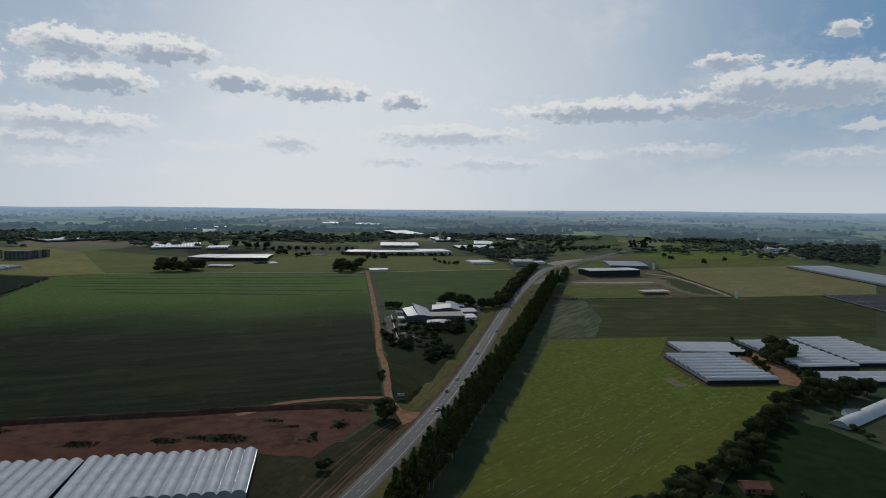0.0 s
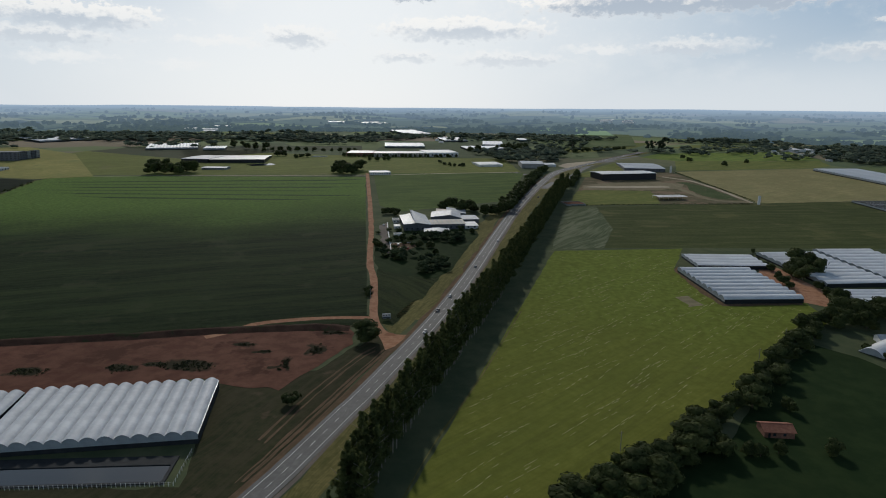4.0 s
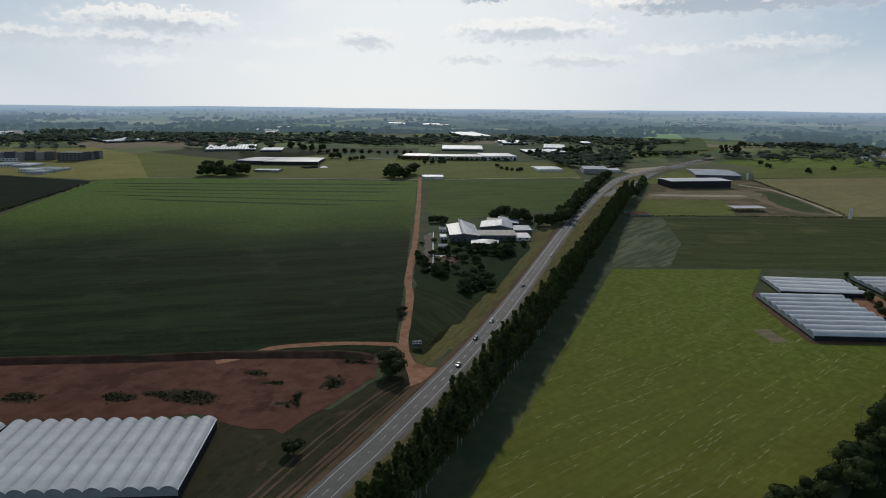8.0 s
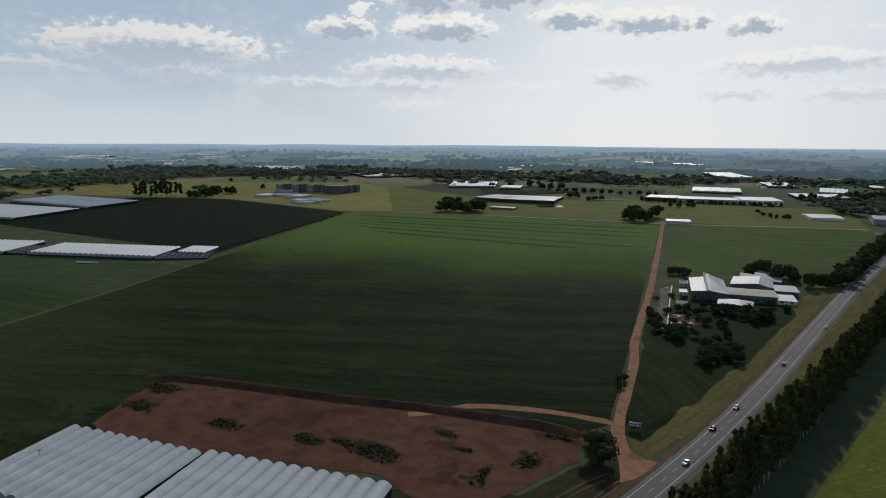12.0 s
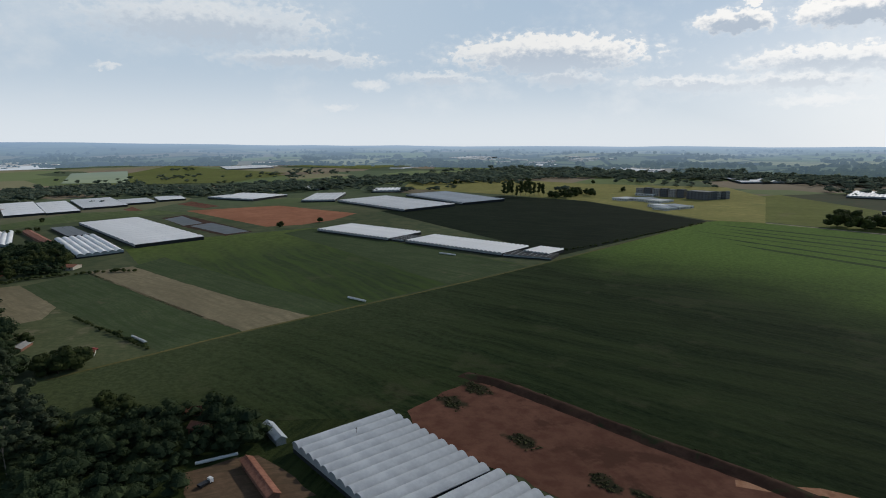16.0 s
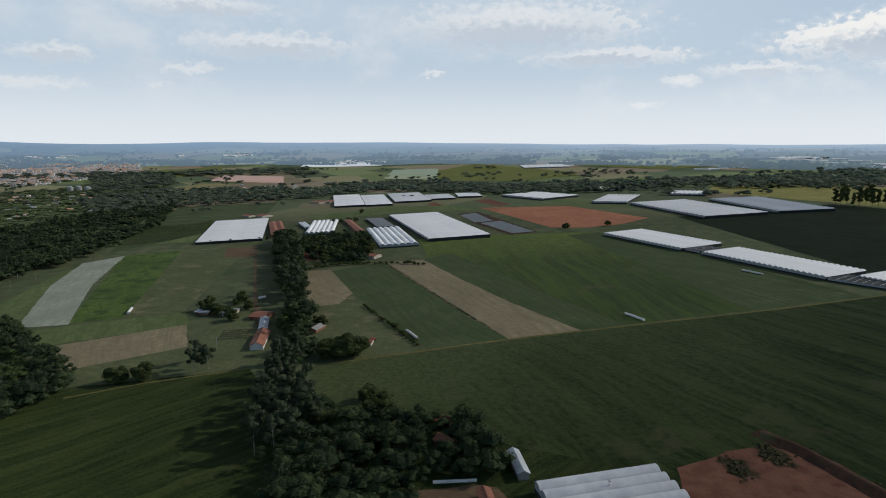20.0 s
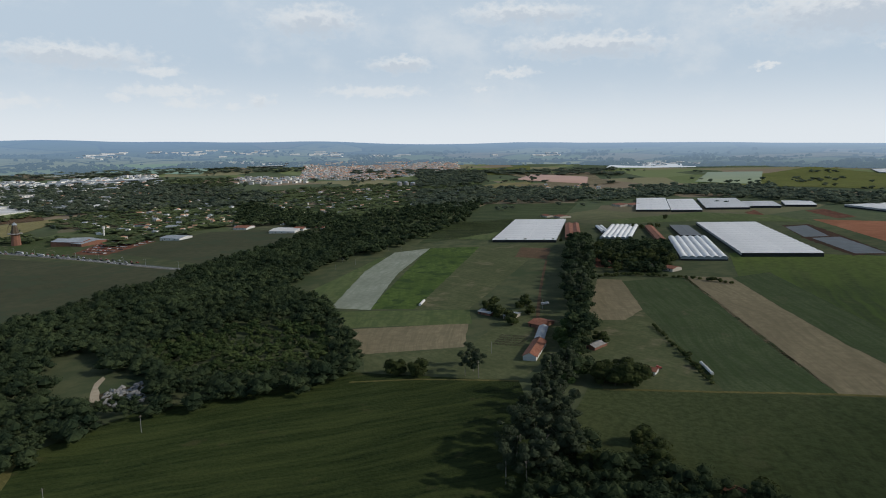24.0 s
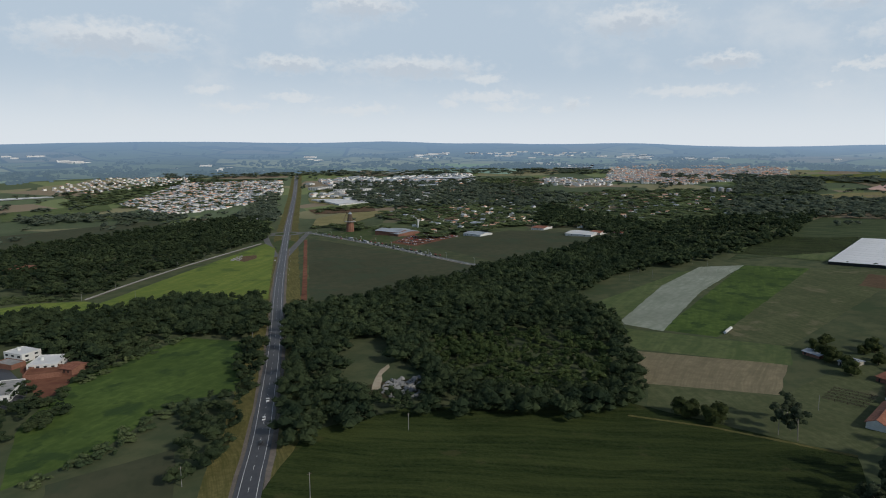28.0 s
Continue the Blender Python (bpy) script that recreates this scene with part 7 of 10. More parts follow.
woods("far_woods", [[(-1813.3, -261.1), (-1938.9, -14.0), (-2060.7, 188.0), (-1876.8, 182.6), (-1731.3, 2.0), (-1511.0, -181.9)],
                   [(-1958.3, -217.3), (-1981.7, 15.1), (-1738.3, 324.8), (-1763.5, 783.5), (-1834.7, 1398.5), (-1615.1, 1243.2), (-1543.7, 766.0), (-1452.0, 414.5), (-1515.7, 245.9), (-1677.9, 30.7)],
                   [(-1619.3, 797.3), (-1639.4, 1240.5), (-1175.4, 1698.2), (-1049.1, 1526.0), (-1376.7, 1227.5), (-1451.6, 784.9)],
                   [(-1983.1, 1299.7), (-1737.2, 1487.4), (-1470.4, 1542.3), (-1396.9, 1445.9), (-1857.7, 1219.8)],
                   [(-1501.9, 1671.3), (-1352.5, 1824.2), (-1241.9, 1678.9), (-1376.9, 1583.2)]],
      25.0, 9, 20, 28, 0.117, M["hazedleaf"], "dark far woodland on the plateau and in the valley", 59, kinds=("far", "far", "far"))
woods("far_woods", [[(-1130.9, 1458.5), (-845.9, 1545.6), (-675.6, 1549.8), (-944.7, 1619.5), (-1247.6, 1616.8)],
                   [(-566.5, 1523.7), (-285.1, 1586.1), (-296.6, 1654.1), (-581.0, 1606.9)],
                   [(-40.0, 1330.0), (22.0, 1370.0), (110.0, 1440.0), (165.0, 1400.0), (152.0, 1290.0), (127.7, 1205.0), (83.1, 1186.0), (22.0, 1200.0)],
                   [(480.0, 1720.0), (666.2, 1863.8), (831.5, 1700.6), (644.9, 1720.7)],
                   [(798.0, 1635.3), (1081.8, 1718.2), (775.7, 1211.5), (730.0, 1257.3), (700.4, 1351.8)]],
      25.0, 9, 20, 28, 0.117, M["hazedleaf"], "dark far woodland on the plateau and in the valley", 109, kinds=("far", "far", "far"))
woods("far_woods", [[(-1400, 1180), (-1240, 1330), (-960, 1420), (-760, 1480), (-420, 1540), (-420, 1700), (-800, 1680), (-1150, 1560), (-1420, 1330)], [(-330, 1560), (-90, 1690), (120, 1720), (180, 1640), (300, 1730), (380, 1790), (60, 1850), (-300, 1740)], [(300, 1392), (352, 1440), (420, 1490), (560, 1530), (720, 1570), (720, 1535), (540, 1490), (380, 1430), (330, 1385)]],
      30.0, 8, 17, 28, 0.117, M["hazedleaf"], "dark belts of woodland north of the plateau", 61, kinds=("far", "far", "far"), holes=[[(-260, 1640), (-60, 1600), (60, 1700), (-120, 1760)]])
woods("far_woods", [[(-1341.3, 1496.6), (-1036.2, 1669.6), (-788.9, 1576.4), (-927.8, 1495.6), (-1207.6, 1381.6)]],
      25.0, 9, 20, 28, 0.117, M["hazedleaf"], "dark far woodland on the plateau and in the valley", 159, kinds=("far", "far", "far"))


def scattered_trees():
    """Single trees and tree lines over the far country, past counting."""
    rng = np.random.default_rng(11)
    shapes = [crown_shape("far", 1.0, 90 + i, 12, 0.2, (5, 2)) for i in range(4)]
    out = []
    for _ in range(1500):
        a = rng.uniform(radians(25), radians(300))
        r = 1350 + (480 + 1150 * max(0.0, math.cos(a - radians(222)))) * rng.random() ** 0.9
        x, y = MID_X + r * math.cos(a), MID_Y + r * math.sin(a)
        if noise.noise((x / 260, y / 260, 2.0)) < 0.02:
            continue
        for _ in range(rng.integers(1, 4)):
            h, s = rng.uniform(7, 15), rng.uniform(1.2, 2.0)
            xx, yy = x + rng.normal() * 16, y + rng.normal() * 16
            q = shapes[rng.integers(4)]
            out.append(q * [h * s, h * s, h] + [xx, yy, gz(xx, yy) - 0.5])
    return tagged(new("far_trees", quad_mesh("far_trees", np.concatenate(out), M["hazedleaf"])), "scattered trees over the far country", "trees", kind="stuff")


scattered_trees()


# ---- greenhouses ----
greenhouse([(-205.8, 219.8), (-125.9, 238.3)] + [(-117.6, 191.0)], 13, 4.4, 1.7, M["film"], "white arched film greenhouse beside red soil and a pond", vents=True, posts=True, group="foreground greenhouses")
greenhouse([(-276.5, 204.2), (-206.6, 218.0)] + [(-271.4, 155.2)], 11, 4.4, 1.7, M["film"], "white arched film greenhouse beside the hamlet trees", vents=True, posts=True, group="foreground greenhouses")
greenhouse([(149.8, 467.5), (159.7, 391.6), (204.3, 478.1)], 9, 3.2, 1.9, M["film2"], "white arched greenhouse with dark ends on pasture", group="eastern greenhouses")
greenhouse([(166.2, 513.9), (168.9, 478.2), (223.0, 521.8)], 4, 3.2, 0.9, M["film2"], "low pale grey greenhouse behind the arched one", group="eastern greenhouses")
greenhouse([(233.4, 527.0), (248.9, 437.1), (284.4, 540.8)], 10, 3.2, 1.2, M["film2"], "white arched greenhouse beside the large trees", group="eastern greenhouses")
greenhouse([(289.7, 545.7), (303.2, 452.9), (339.6, 555.4)], 10, 3.2, 1.2, M["film2"], "white arched greenhouse in the eastern block", group="eastern greenhouses")
greenhouse([(248.2, 423.9), (251.2, 397.4), (309.0, 438.3)], 4, 3.2, 0.9, M["film2"], "pale low greenhouse beside hedge trees", group="eastern greenhouses")
greenhouse([(582.6, 1164.4), (623.2, 917.0), (655.0, 1238.6)], 34, 3.6, 1.3, M["film2"], "very long white greenhouse on the stubble edge", group="")
greenhouse([(470.6, 824.9), (485.4, 697.6), (557.3, 849.9)], 14, 2.8, 0.3, M["screen"], "black shade-net house on the field edge", flat=True)
greenhouse([(-871.5, 343.8), (-743.8, 396.2), (-891.0, 401.8)], 20, 3.6, 1.3, M["filmsunlit"], "long white greenhouse along the orchard field", group="orchard greenhouses")
greenhouse([(-718.9, 408.8), (-583.7, 461.7), (-737.1, 457.4)], 24, 3.6, 1.3, M["filmsunlit"], "long white greenhouse with scalloped eaves by the orchard", group="orchard greenhouses")
greenhouse([(-583.9, 489.7), (-554.7, 501.4), (-598.7, 518.9)], 7, 3.6, 1.2, M["filmsunlit"], "shorter white greenhouse beside a dark basin", group="orchard greenhouses")
greenhouse([(-748.4, 400.3), (-725.0, 410.0), (-755.8, 434.1)], 5, 3.0, 0.2, M["screen"], "flat black net house between white bays", flat=True, group="orchard greenhouses")
greenhouse([(-582.1, 462.8), (-538.9, 493.3), (-589.3, 490.6)], 8, 2.8, 0.2, M["screen"], "flat black net house at the end of white bays", flat=True, group="orchard greenhouses")
greenhouse([(-1216.4, 485.1), (-996.8, 530.1), (-1268.9, 587.4)], 18, 4.5, 0.9, M["film2"], "large dusty glasshouse before the yellow pasture", flat=True, group="northern glasshouses")
greenhouse([(-1258.3, 424.6), (-1227.5, 483.3), (-1332.4, 581.6)], 9, 4.5, 0.9, M["film2"], "dusty pale glasshouse beside earthworks", flat=True, group="northern glasshouses")
greenhouse([(-1238.2, 640.9), (-1026.2, 658.2), (-1262.9, 733.2)], 16, 4.5, 0.9, M["roofgrey"], "grey glasshouse below the yellow pasture", flat=True, group="northern glasshouses")
greenhouse([(-1361.4, 609.4), (-1323.8, 672.0), (-1421.7, 636.5)], 8, 4.5, 0.9, M["filmsunlit"], "white packing glasshouse before woods", flat=True, group="northern glasshouses")
greenhouse([(-1149.5, 46.2), (-869.9, 115.5), (-1158.3, 131.1)], 14, 4.6, 0.8, M["filmsunlit"], "large bright white greenhouse with low ridges", flat=True, group="white greenhouses")
greenhouse([(-988.0, 22.8), (-997.7, 71.0), (-831.2, 53.9)], 6, 3.6, 2.0, M["filmsunlit"], "white greenhouse of six tall arches", group="white greenhouses")
greenhouse([(-912.2, -201.2), (-1152.6, -250.7), (-927.6, -115.0)], 12, 3.8, 0.7, M["filmsunlit"], "wide white greenhouse at the end of the avenue", flat=True, group="white greenhouses")
greenhouse([(-1106.2, -76.5), (-1109.9, -35.0), (-968.8, -39.1)], 6, 3.2, 2.0, M["filmsunlit"], "small white tunnel greenhouse among dark trees", group="white greenhouses")
greenhouse([(-1090.3, -97.6), (-1094.4, -86.4), (-1026.4, -81.4)], 2, 3.0, 1.8, M["filmsunlit"], "pair of white tunnels among dark trees", group="white greenhouses")
greenhouse([(-1591.1, -113.6), (-1335.4, -74.1), (-1582.6, -50.6)], 6, 4, 0.6, M["filmsunlit"], "white greenhouse beside pale grass", flat=True, group="distant greenhouses")
greenhouse([(-1565.8, -46.1), (-1336.7, -10.8), (-1544.4, 11.3)], 6, 4, 0.6, M["filmsunlit"], "white greenhouse beside pale grass", flat=True, group="distant greenhouses")
greenhouse([(-1588.4, 15.0), (-1386.4, 45.7), (-1556.9, 96.6)], 8, 4, 0.6, M["film2"], "grey-white greenhouse beside red tracks", flat=True, group="distant greenhouses")
greenhouse([(-1524.4, 103.5), (-1423.6, 116.5), (-1516.9, 161.8)], 6, 4, 0.6, M["film2"], "grey-white greenhouse beside red tracks", flat=True, group="distant greenhouses")
greenhouse([(-1541.6, 175.7), (-1453.2, 180.9), (-1585.5, 224.8)], 5, 4, 0.6, M["filmsunlit"], "white distant greenhouse before woods", flat=True, group="distant greenhouses")
greenhouse([(-705.7, 1266.2), (-612.3, 1306.9), (-736.9, 1365.8)], 16, 4, 1.0, M["filmsunlit"], "white scalloped greenhouse behind the brown strip", group="distant greenhouses")
greenhouse([(-593.0, 1287.1), (-551.0, 1299.5), (-602.8, 1336.2)], 8, 4, 1.0, M["filmsunlit"], "white scalloped greenhouse behind the brown strip", group="distant greenhouses")
for pts in ([(-223.3, 1795.5), (-156.3, 1828.8), (-240.7, 1969.7)], [(-108.4, 1607.0), (-50.2, 1625.2), (-103.4, 1695.4)], [(-45.1, 1398.2), (41.2, 1423.4), (-37.9, 1464.7)], [(-11.5, 1514.2), (36.7, 1514.5), (-8.8, 1605.5)], [(-230.9, 1420.7), (-141.4, 1434.0), (-234.5, 1505.1)], [(83.3, 1666.8), (111.3, 1675.5), (88.4, 1720.3)], [(-1071.2, 1480.8), (-934.1, 1446.9), (-1102.5, 1557.6)], [(-1009.5, 1373.7), (-922.9, 1497.0), (-1124.3, 1550.1)], [(-1573.7, 1532.7), (-1479.6, 1575.2), (-1636.3, 1615.0)]):
    greenhouse(pts, 5, 4.5, 0.5, M["filmsunlit"], "distant white roofed greenhouse block", flat=True, group="distant greenhouses")
for pts in ([(-2038.1, 1480.9), (-1961.0, 1564.7), (-2182.4, 1604.1)], [(-1456.3, 275.8), (-1341.9, 347.7), (-1548.9, 333.0)], [(-1543.1, 481.7), (-1492.4, 531.0), (-1602.3, 511.1)], [(-2543.8, 485.0), (-2537.1, 661.1), (-2765.5, 542.6)], [(-2808.9, 1561.6), (-2640.2, 1632.9), (-2962.9, 1657.8)], [(-1518.5, 1482.9), (-1510.9, 1621.9), (-1693.9, 1665.9)]):
    greenhouse(pts, 5, 4.5, 0.5, M["filmsunlit"], "distant white roofed greenhouse block", flat=True, group="distant greenhouses")
for pts in ([(-2593.2, -2098.4), (-2620.3, -1973.1), (-2685.2, -2159.9)], [(-252.8, -2250.4), (-397.4, -2284.9), (-299.4, -2474.9)], [(-1627.3, -2210.1), (-1780.1, -1905.5), (-1721.5, -2308.0)], [(-1260.1, -2921.5), (-1348.5, -2863.8), (-1297.7, -3004.7)], [(-995.3, -3176.4), (-1095.8, -3157.3), (-1024.7, -3263.7)], [(-346.7, -3597.3), (-434.1, -3570.2), (-362.0, -3748.8)], [(-2453.7, -2018.8), (-2516.9, -1882.5), (-2566.2, -2102.5)]):
    greenhouse(pts, 5, 4.5, 0.5, M["filmsunlit"], "distant white roofed greenhouse block", flat=True, group="distant greenhouses")

# pond before the foreground greenhouse, with its fence
px, py, pturn, pw, pd = corners(*([(-182.6, 156.1), (-117.1, 165.0), (-190.0, 165.9)]))
pond = tagged(base("pond", px, py, pturn, tilt=True, dz=0.2), "lined rain pond mirroring the sky before the greenhouse", "pond")
water = bpy.data.materials.new("pond_water")
water.use_nodes = True
wb = water.node_tree.nodes["Principled BSDF"]
wb.inputs["Base Color"].default_value, wb.inputs["Roughness"].default_value, wb.inputs["Specular IOR Level"].default_value = (0.012, 0.018, 0.02, 1), 0.03, 0.8
M["water"] = water
part("water", boxes((0, pw, 0, pd, 0.0, 0.05)), water, pond)
part("liner", boxes((-1.2, pw + 1.2, -1.2, 0.0, -0.5, 0.35), (-1.2, pw + 1.2, pd, pd + 6.0, -0.5, 0.35), (pw, pw + 1.2, 0, pd, -0.5, 0.35), (-1.2, 0, 0, pd, -0.5, 0.35)), M["screen"], pond, "black plastic pond liner")
fence = tagged(base("fence", px, py, pturn, tilt=True), "pale post fence round the rain pond", "fence")
fp = part("post", tube(0.09, -0.2, 1.7, n=5), M["white"], fence)
fp.location = (0, -2.2, 0)
for i in range(1, 44):
    again(fp, "post", fence, Matrix.Translation((pw * i / 40, -2.2, 0)))
for i in range(10):
    again(fp, "post", fence, Matrix.Translation((pw * 43 / 40, -2.2 + 2.4 * i, 0)))
part("wire_mesh", boxes((0, pw * 43 / 40, -2.215, -2.195, 1.5, 1.56), (0, pw * 43 / 40, -2.215, -2.195, 0.7, 0.74), (pw * 43 / 40, pw * 43 / 40 + 0.02, -2.2, 20, 1.5, 1.56)), M["steel"], fence)

# ---- farm buildings of the plateau ----
gabled("barn", [(-545.0, 1087.1), (-495.1, 1082.9), (-561.9, 1170.8)], 6, 1.2, "dark", "roofgrey", "long low barn with pale grey sheet roof", "barn", door=False)
gabled("barn", [(-492.3, 1083.6), (-398.7, 1100.5), (-510.2, 1175.0)], 6, 1.2, "dark", "roofgrey", "very long low barn with pale grey sheet roof", "barn", door=False)
gabled("shed", [(-467.1, 994.3), (-426.9, 997.6), (-474.9, 1014.9)], 3, 0.6, "concrete", "roofgrey", "low shed with grey panels by the trees", "shed", windows=8)
block("gatehouse", [(-185.6, 977.1), (-153.8, 985.2), (-191.0, 1008.9)], 3.6, "white", "roofgrey", "white gatehouse with dark windows on the track", "building", 1, 9)
block("packing_hall", [(-223.9, 1236.1), (-122.4, 1254.4), (-233.4, 1299.1)], 7, "cream", "roofgrey", "long grey packing hall behind the paddock", "hall", 2, 20)
block("warehouse", [(-121.4, 1255.4), (-58.6, 1273.2), (-126.0, 1343.5)], 8, "white", "roofwhite", "white flat warehouse behind the paddock", "warehouse", 1, 8)
block("packing_hall", [(-280.4, 1240.3), (-227.7, 1244.7), (-295.4, 1314.9)], 6, "brick", "roofgrey", "reddish low hall behind the hedge", "hall", 1, 10)
gabled("barn", [(-14.6, 1113.4), (26.8, 1124.3), (-12.0, 1171.0)], 4, 0.8, "white", "roofwhite", "white-roofed barn in the paddock", "barn")
gabled("barn", [(60.5, 1107.7), (99.1, 1110.3), (69.8, 1167.0)], 8, 2, "concrete", "roofgrey", "grey sheet barn at the interchange", "barn")
gabled("shed", [(104.2, 1137.0), (123.3, 1142.1), (108.7, 1170.0)], 4, 1.5, "white", "roofwhite", "small white shed at the interchange", "shed")
# the open shed and its neighbours
sx = gabled("open_shed", [(177.7, 975.7), (266.0, 1003.9), (167.3, 1015.3)], 10, 0.7, "dark", "roofwhite", "large dark shed under a flat white roof", "shed", over=1.0, door=False)
gabled("factory", [(237.4, 1102.4), (305.1, 1099.0), (275.1, 1205.5)], 5, 1.6, "slate", "roofgrey", "grey factory hall by the interchange", "factory", windows=6)
gabled("canopy", [(220.9, 804.8), (258.3, 813.5), (227.3, 825.0)], 4.2, 0.4, "white", "roofwhite", "open canopy with flat white roof on posts", "canopy", open_sides=True)
block("foundation", [(96.8, 747.7), (120.1, 753.1), (102.1, 772.8)], 1.6, "concrete", "redsoil", "brown roofless concrete foundation", "foundation", 1, 6, glass=False)
for pt, hh in (((340.4, 791.3), 11), ((313.3, 1094.9), 11)):
    tw = tagged(base("water_tower", *pt), "slim white cylindrical water tower", "water tower")
    part("shaft", tube(1.7, -0.5, hh, n=14), M["white"], tw)
    part("cap", tube(1.85, hh, hh + 0.5, 0.4, n=14), M["roofgrey"], tw)
gabled("barn", [(699.8, 1528.7), (787.8, 1530.6), (730.9, 1585.9)], 5, 1, "white", "roofwhite", "white sheds among eastern trees", "barn")
# farm beside the highway
def sloped(name, pts, planes, wall, roof, label, windows=0, ribs=0, group="", category="shed"):
    """A building whose roof planes tilt freely. planes: (u0, u1, heights at front left, front right, back right, back left)."""
    x, y, turn, w, d = corners(*pts)
    e = tagged(base(name, x, y, turn), label, category, group)
    for u0, u1, *hs in planes:
        x0, x1 = u0 * w, u1 * w
        for kind, o, tops, mat in (("wall", 0.0, [(-1.0, h) for h in hs], wall), ("roof", 0.7, [(h + 0.01, h + 0.28) for h in hs], roof)):
            bm = bmesh.new()
            ring = [(x0 - o, -o), (x1 + o, -o), (x1 + o, d + o), (x0 - o, d + o)]
            low = [bm.verts.new((px, py, z[0])) for (px, py), z in zip(ring, tops)]
            top = [bm.verts.new((px, py, z[1])) for (px, py), z in zip(ring, tops)]
            bm.faces.new(low[::-1])
            for tri in ((0, 1, 2), (0, 2, 3)):
                bm.faces.new([top[k] for k in tri])
            for k in range(4):
                bm.faces.new((low[k], low[(k + 1) % 4], top[(k + 1) % 4], top[k]))
            sheet = part(kind, bm, M[mat], e)
        for k in range(ribs):
            px = x0 + (x1 - x0) * (k + 0.5) / ribs
            zf, zb = (a + (b - a) * (k + 0.5) / ribs for a, b in ((hs[0], hs[1]), (hs[3], hs[2])))
            bm = bmesh.new()
            corner = [bm.verts.new((px + sx, py, z + h)) for py, z in ((0.0, zf), (d, zb)) for sx, h in ((-0.22, 0.284), (0.22, 0.284), (0.22, 0.46), (-0.22, 0.46))]
            for f in ((0, 1, 2, 3), (7, 6, 5, 4), (0, 4, 5, 1), (1, 5, 6, 2), (2, 6, 7, 3), (3, 7, 4, 0)):
                bm.faces.new([corner[q] for q in f])
            part("rib", bm, M["roofgrey"], sheet)
    for k in range(windows):
        px = w * (k + 0.5) / windows
        part("window", boxes((px - 0.9, px + 0.9, -0.06, -0.003, 1.2, 2.6)), M["glass"], e)
    return e


sloped("farm_hall", [(-81.8, 585.7), (-55.9, 591.4), (-92.7, 636.8)], [(0.0, 0.42, 6.4, 7.4, 8.6, 6.6), (0.424, 1.0, 8.0, 5.6, 6.4, 12.5)], "slate", "roofgrey", "farm hall with grey sheet roof swept up to a crest", 5, 3, category="farm hall")
sloped("farm_wing", [(-58.8, 627.6), (-28.6, 629.1), (-55.5, 661.4)], [(0.0, 0.66, 6.0, 8.4, 8.4, 6.0), (0.664, 1.0, 8.3, 5.6, 5.6, 8.3)], "slate", "roofgrey", "grey-roofed wing of the farm with off-centre ridge", 5, 2, category="farm hall")
sloped("farm_shed", [(-55.3, 595.9), (-22.3, 603.2), (-57.4, 615.0)], [(0.0, 1.0, 5.0, 5.0, 6.2, 6.2)], "slate", "cream", "long shed under a cream ribbed sheet roof", 6, 7)
sloped("farm_shed", [(-25.3, 629.3), (-9.1, 632.9), (-26.6, 650.2)], [(0.0, 1.0, 4.0, 4.0, 4.8, 4.8)], "slate", "roofgrey", "blue-grey roofed shed of the farm", 2)
sloped("farm_shed", [(-22.2, 602.6), (-9.3, 605.4), (-23.5, 622.6)], [(0.0, 1.0, 3.0, 3.0, 3.5, 3.5)], "white", "roofwhite", "small white flat-roofed shed of the farm", 2)
sloped("farm_shed", [(-60.0, 570.0), (-36.5, 572.6), (-60.7, 585.8)], [(0.0, 0.6, 3.0, 3.4, 4.2, 3.4), (0.604, 1.0, 3.4, 2.8, 3.2, 4.2)], "slate", "roofgrey", "low grey-roofed veranda shed of the farm", 4)
sloped("farm_shed", [(-55.4, 660.6), (-44.7, 661.5), (-56.6, 684.0)], [(0.0, 1.0, 4.6, 4.2, 4.4, 5.0)], "slate", "cream", "narrow pale-roofed shed behind the farm hall", 2)
sloped("farm_shed", [(-44.0, 661.0), (-24.0, 662.4), (-45.0, 686.0)], [(0.0, 1.0, 6.0, 3.8, 4.0, 6.6)], "slate", "roofgrey", "grey-roofed shed behind the farm wing", 3)
for k, pts in enumerate(([(-98.2, 622.6), (-91.7, 624.0), (-99.9, 635.5)], [(-92.4, 591.7), (-86.2, 593.1), (-94.2, 605.8)], [(-87.9, 557.2), (-80.1, 558.8), (-88.9, 565.5)])):
    block("hut", pts, 2.5, "white", "roofwhite" if k % 2 else "concrete", "small pale hut in the farm yard", "hut", 1, 2, group="huts of the farm yard")
# the tunnel shed and huts in the east
greenhouse([(206.5, 315.9), (214.5, 305.7), (302.3, 323.8)], 1, 0.6, 3.6, M["roofwhite"], "white barrel-roofed tunnel shed among shrubs")
gabled("house", [(225.0, 328.4), (234.5, 328.3), (229.6, 335.4)], 3, 1.5, "white", "roofgrey", "small white house among dark trees", "house", windows=2)
gabled("hut", [(115.5, 217.2), (127.6, 217.0), (120.7, 225.8)], 2.8, 1.6, "brick", "tiles", "tiled hut among hedgerow trees", "hut", windows=2)
gabled("hut", [(150.1, 292.9), (155.4, 292.6), (153.4, 297.9)], 2.4, 1.0, "cream", "tan", "small straw-coloured hut in the hedge", "hut")
# apartments
AP = "grey apartment wing of five storeys with balconies"
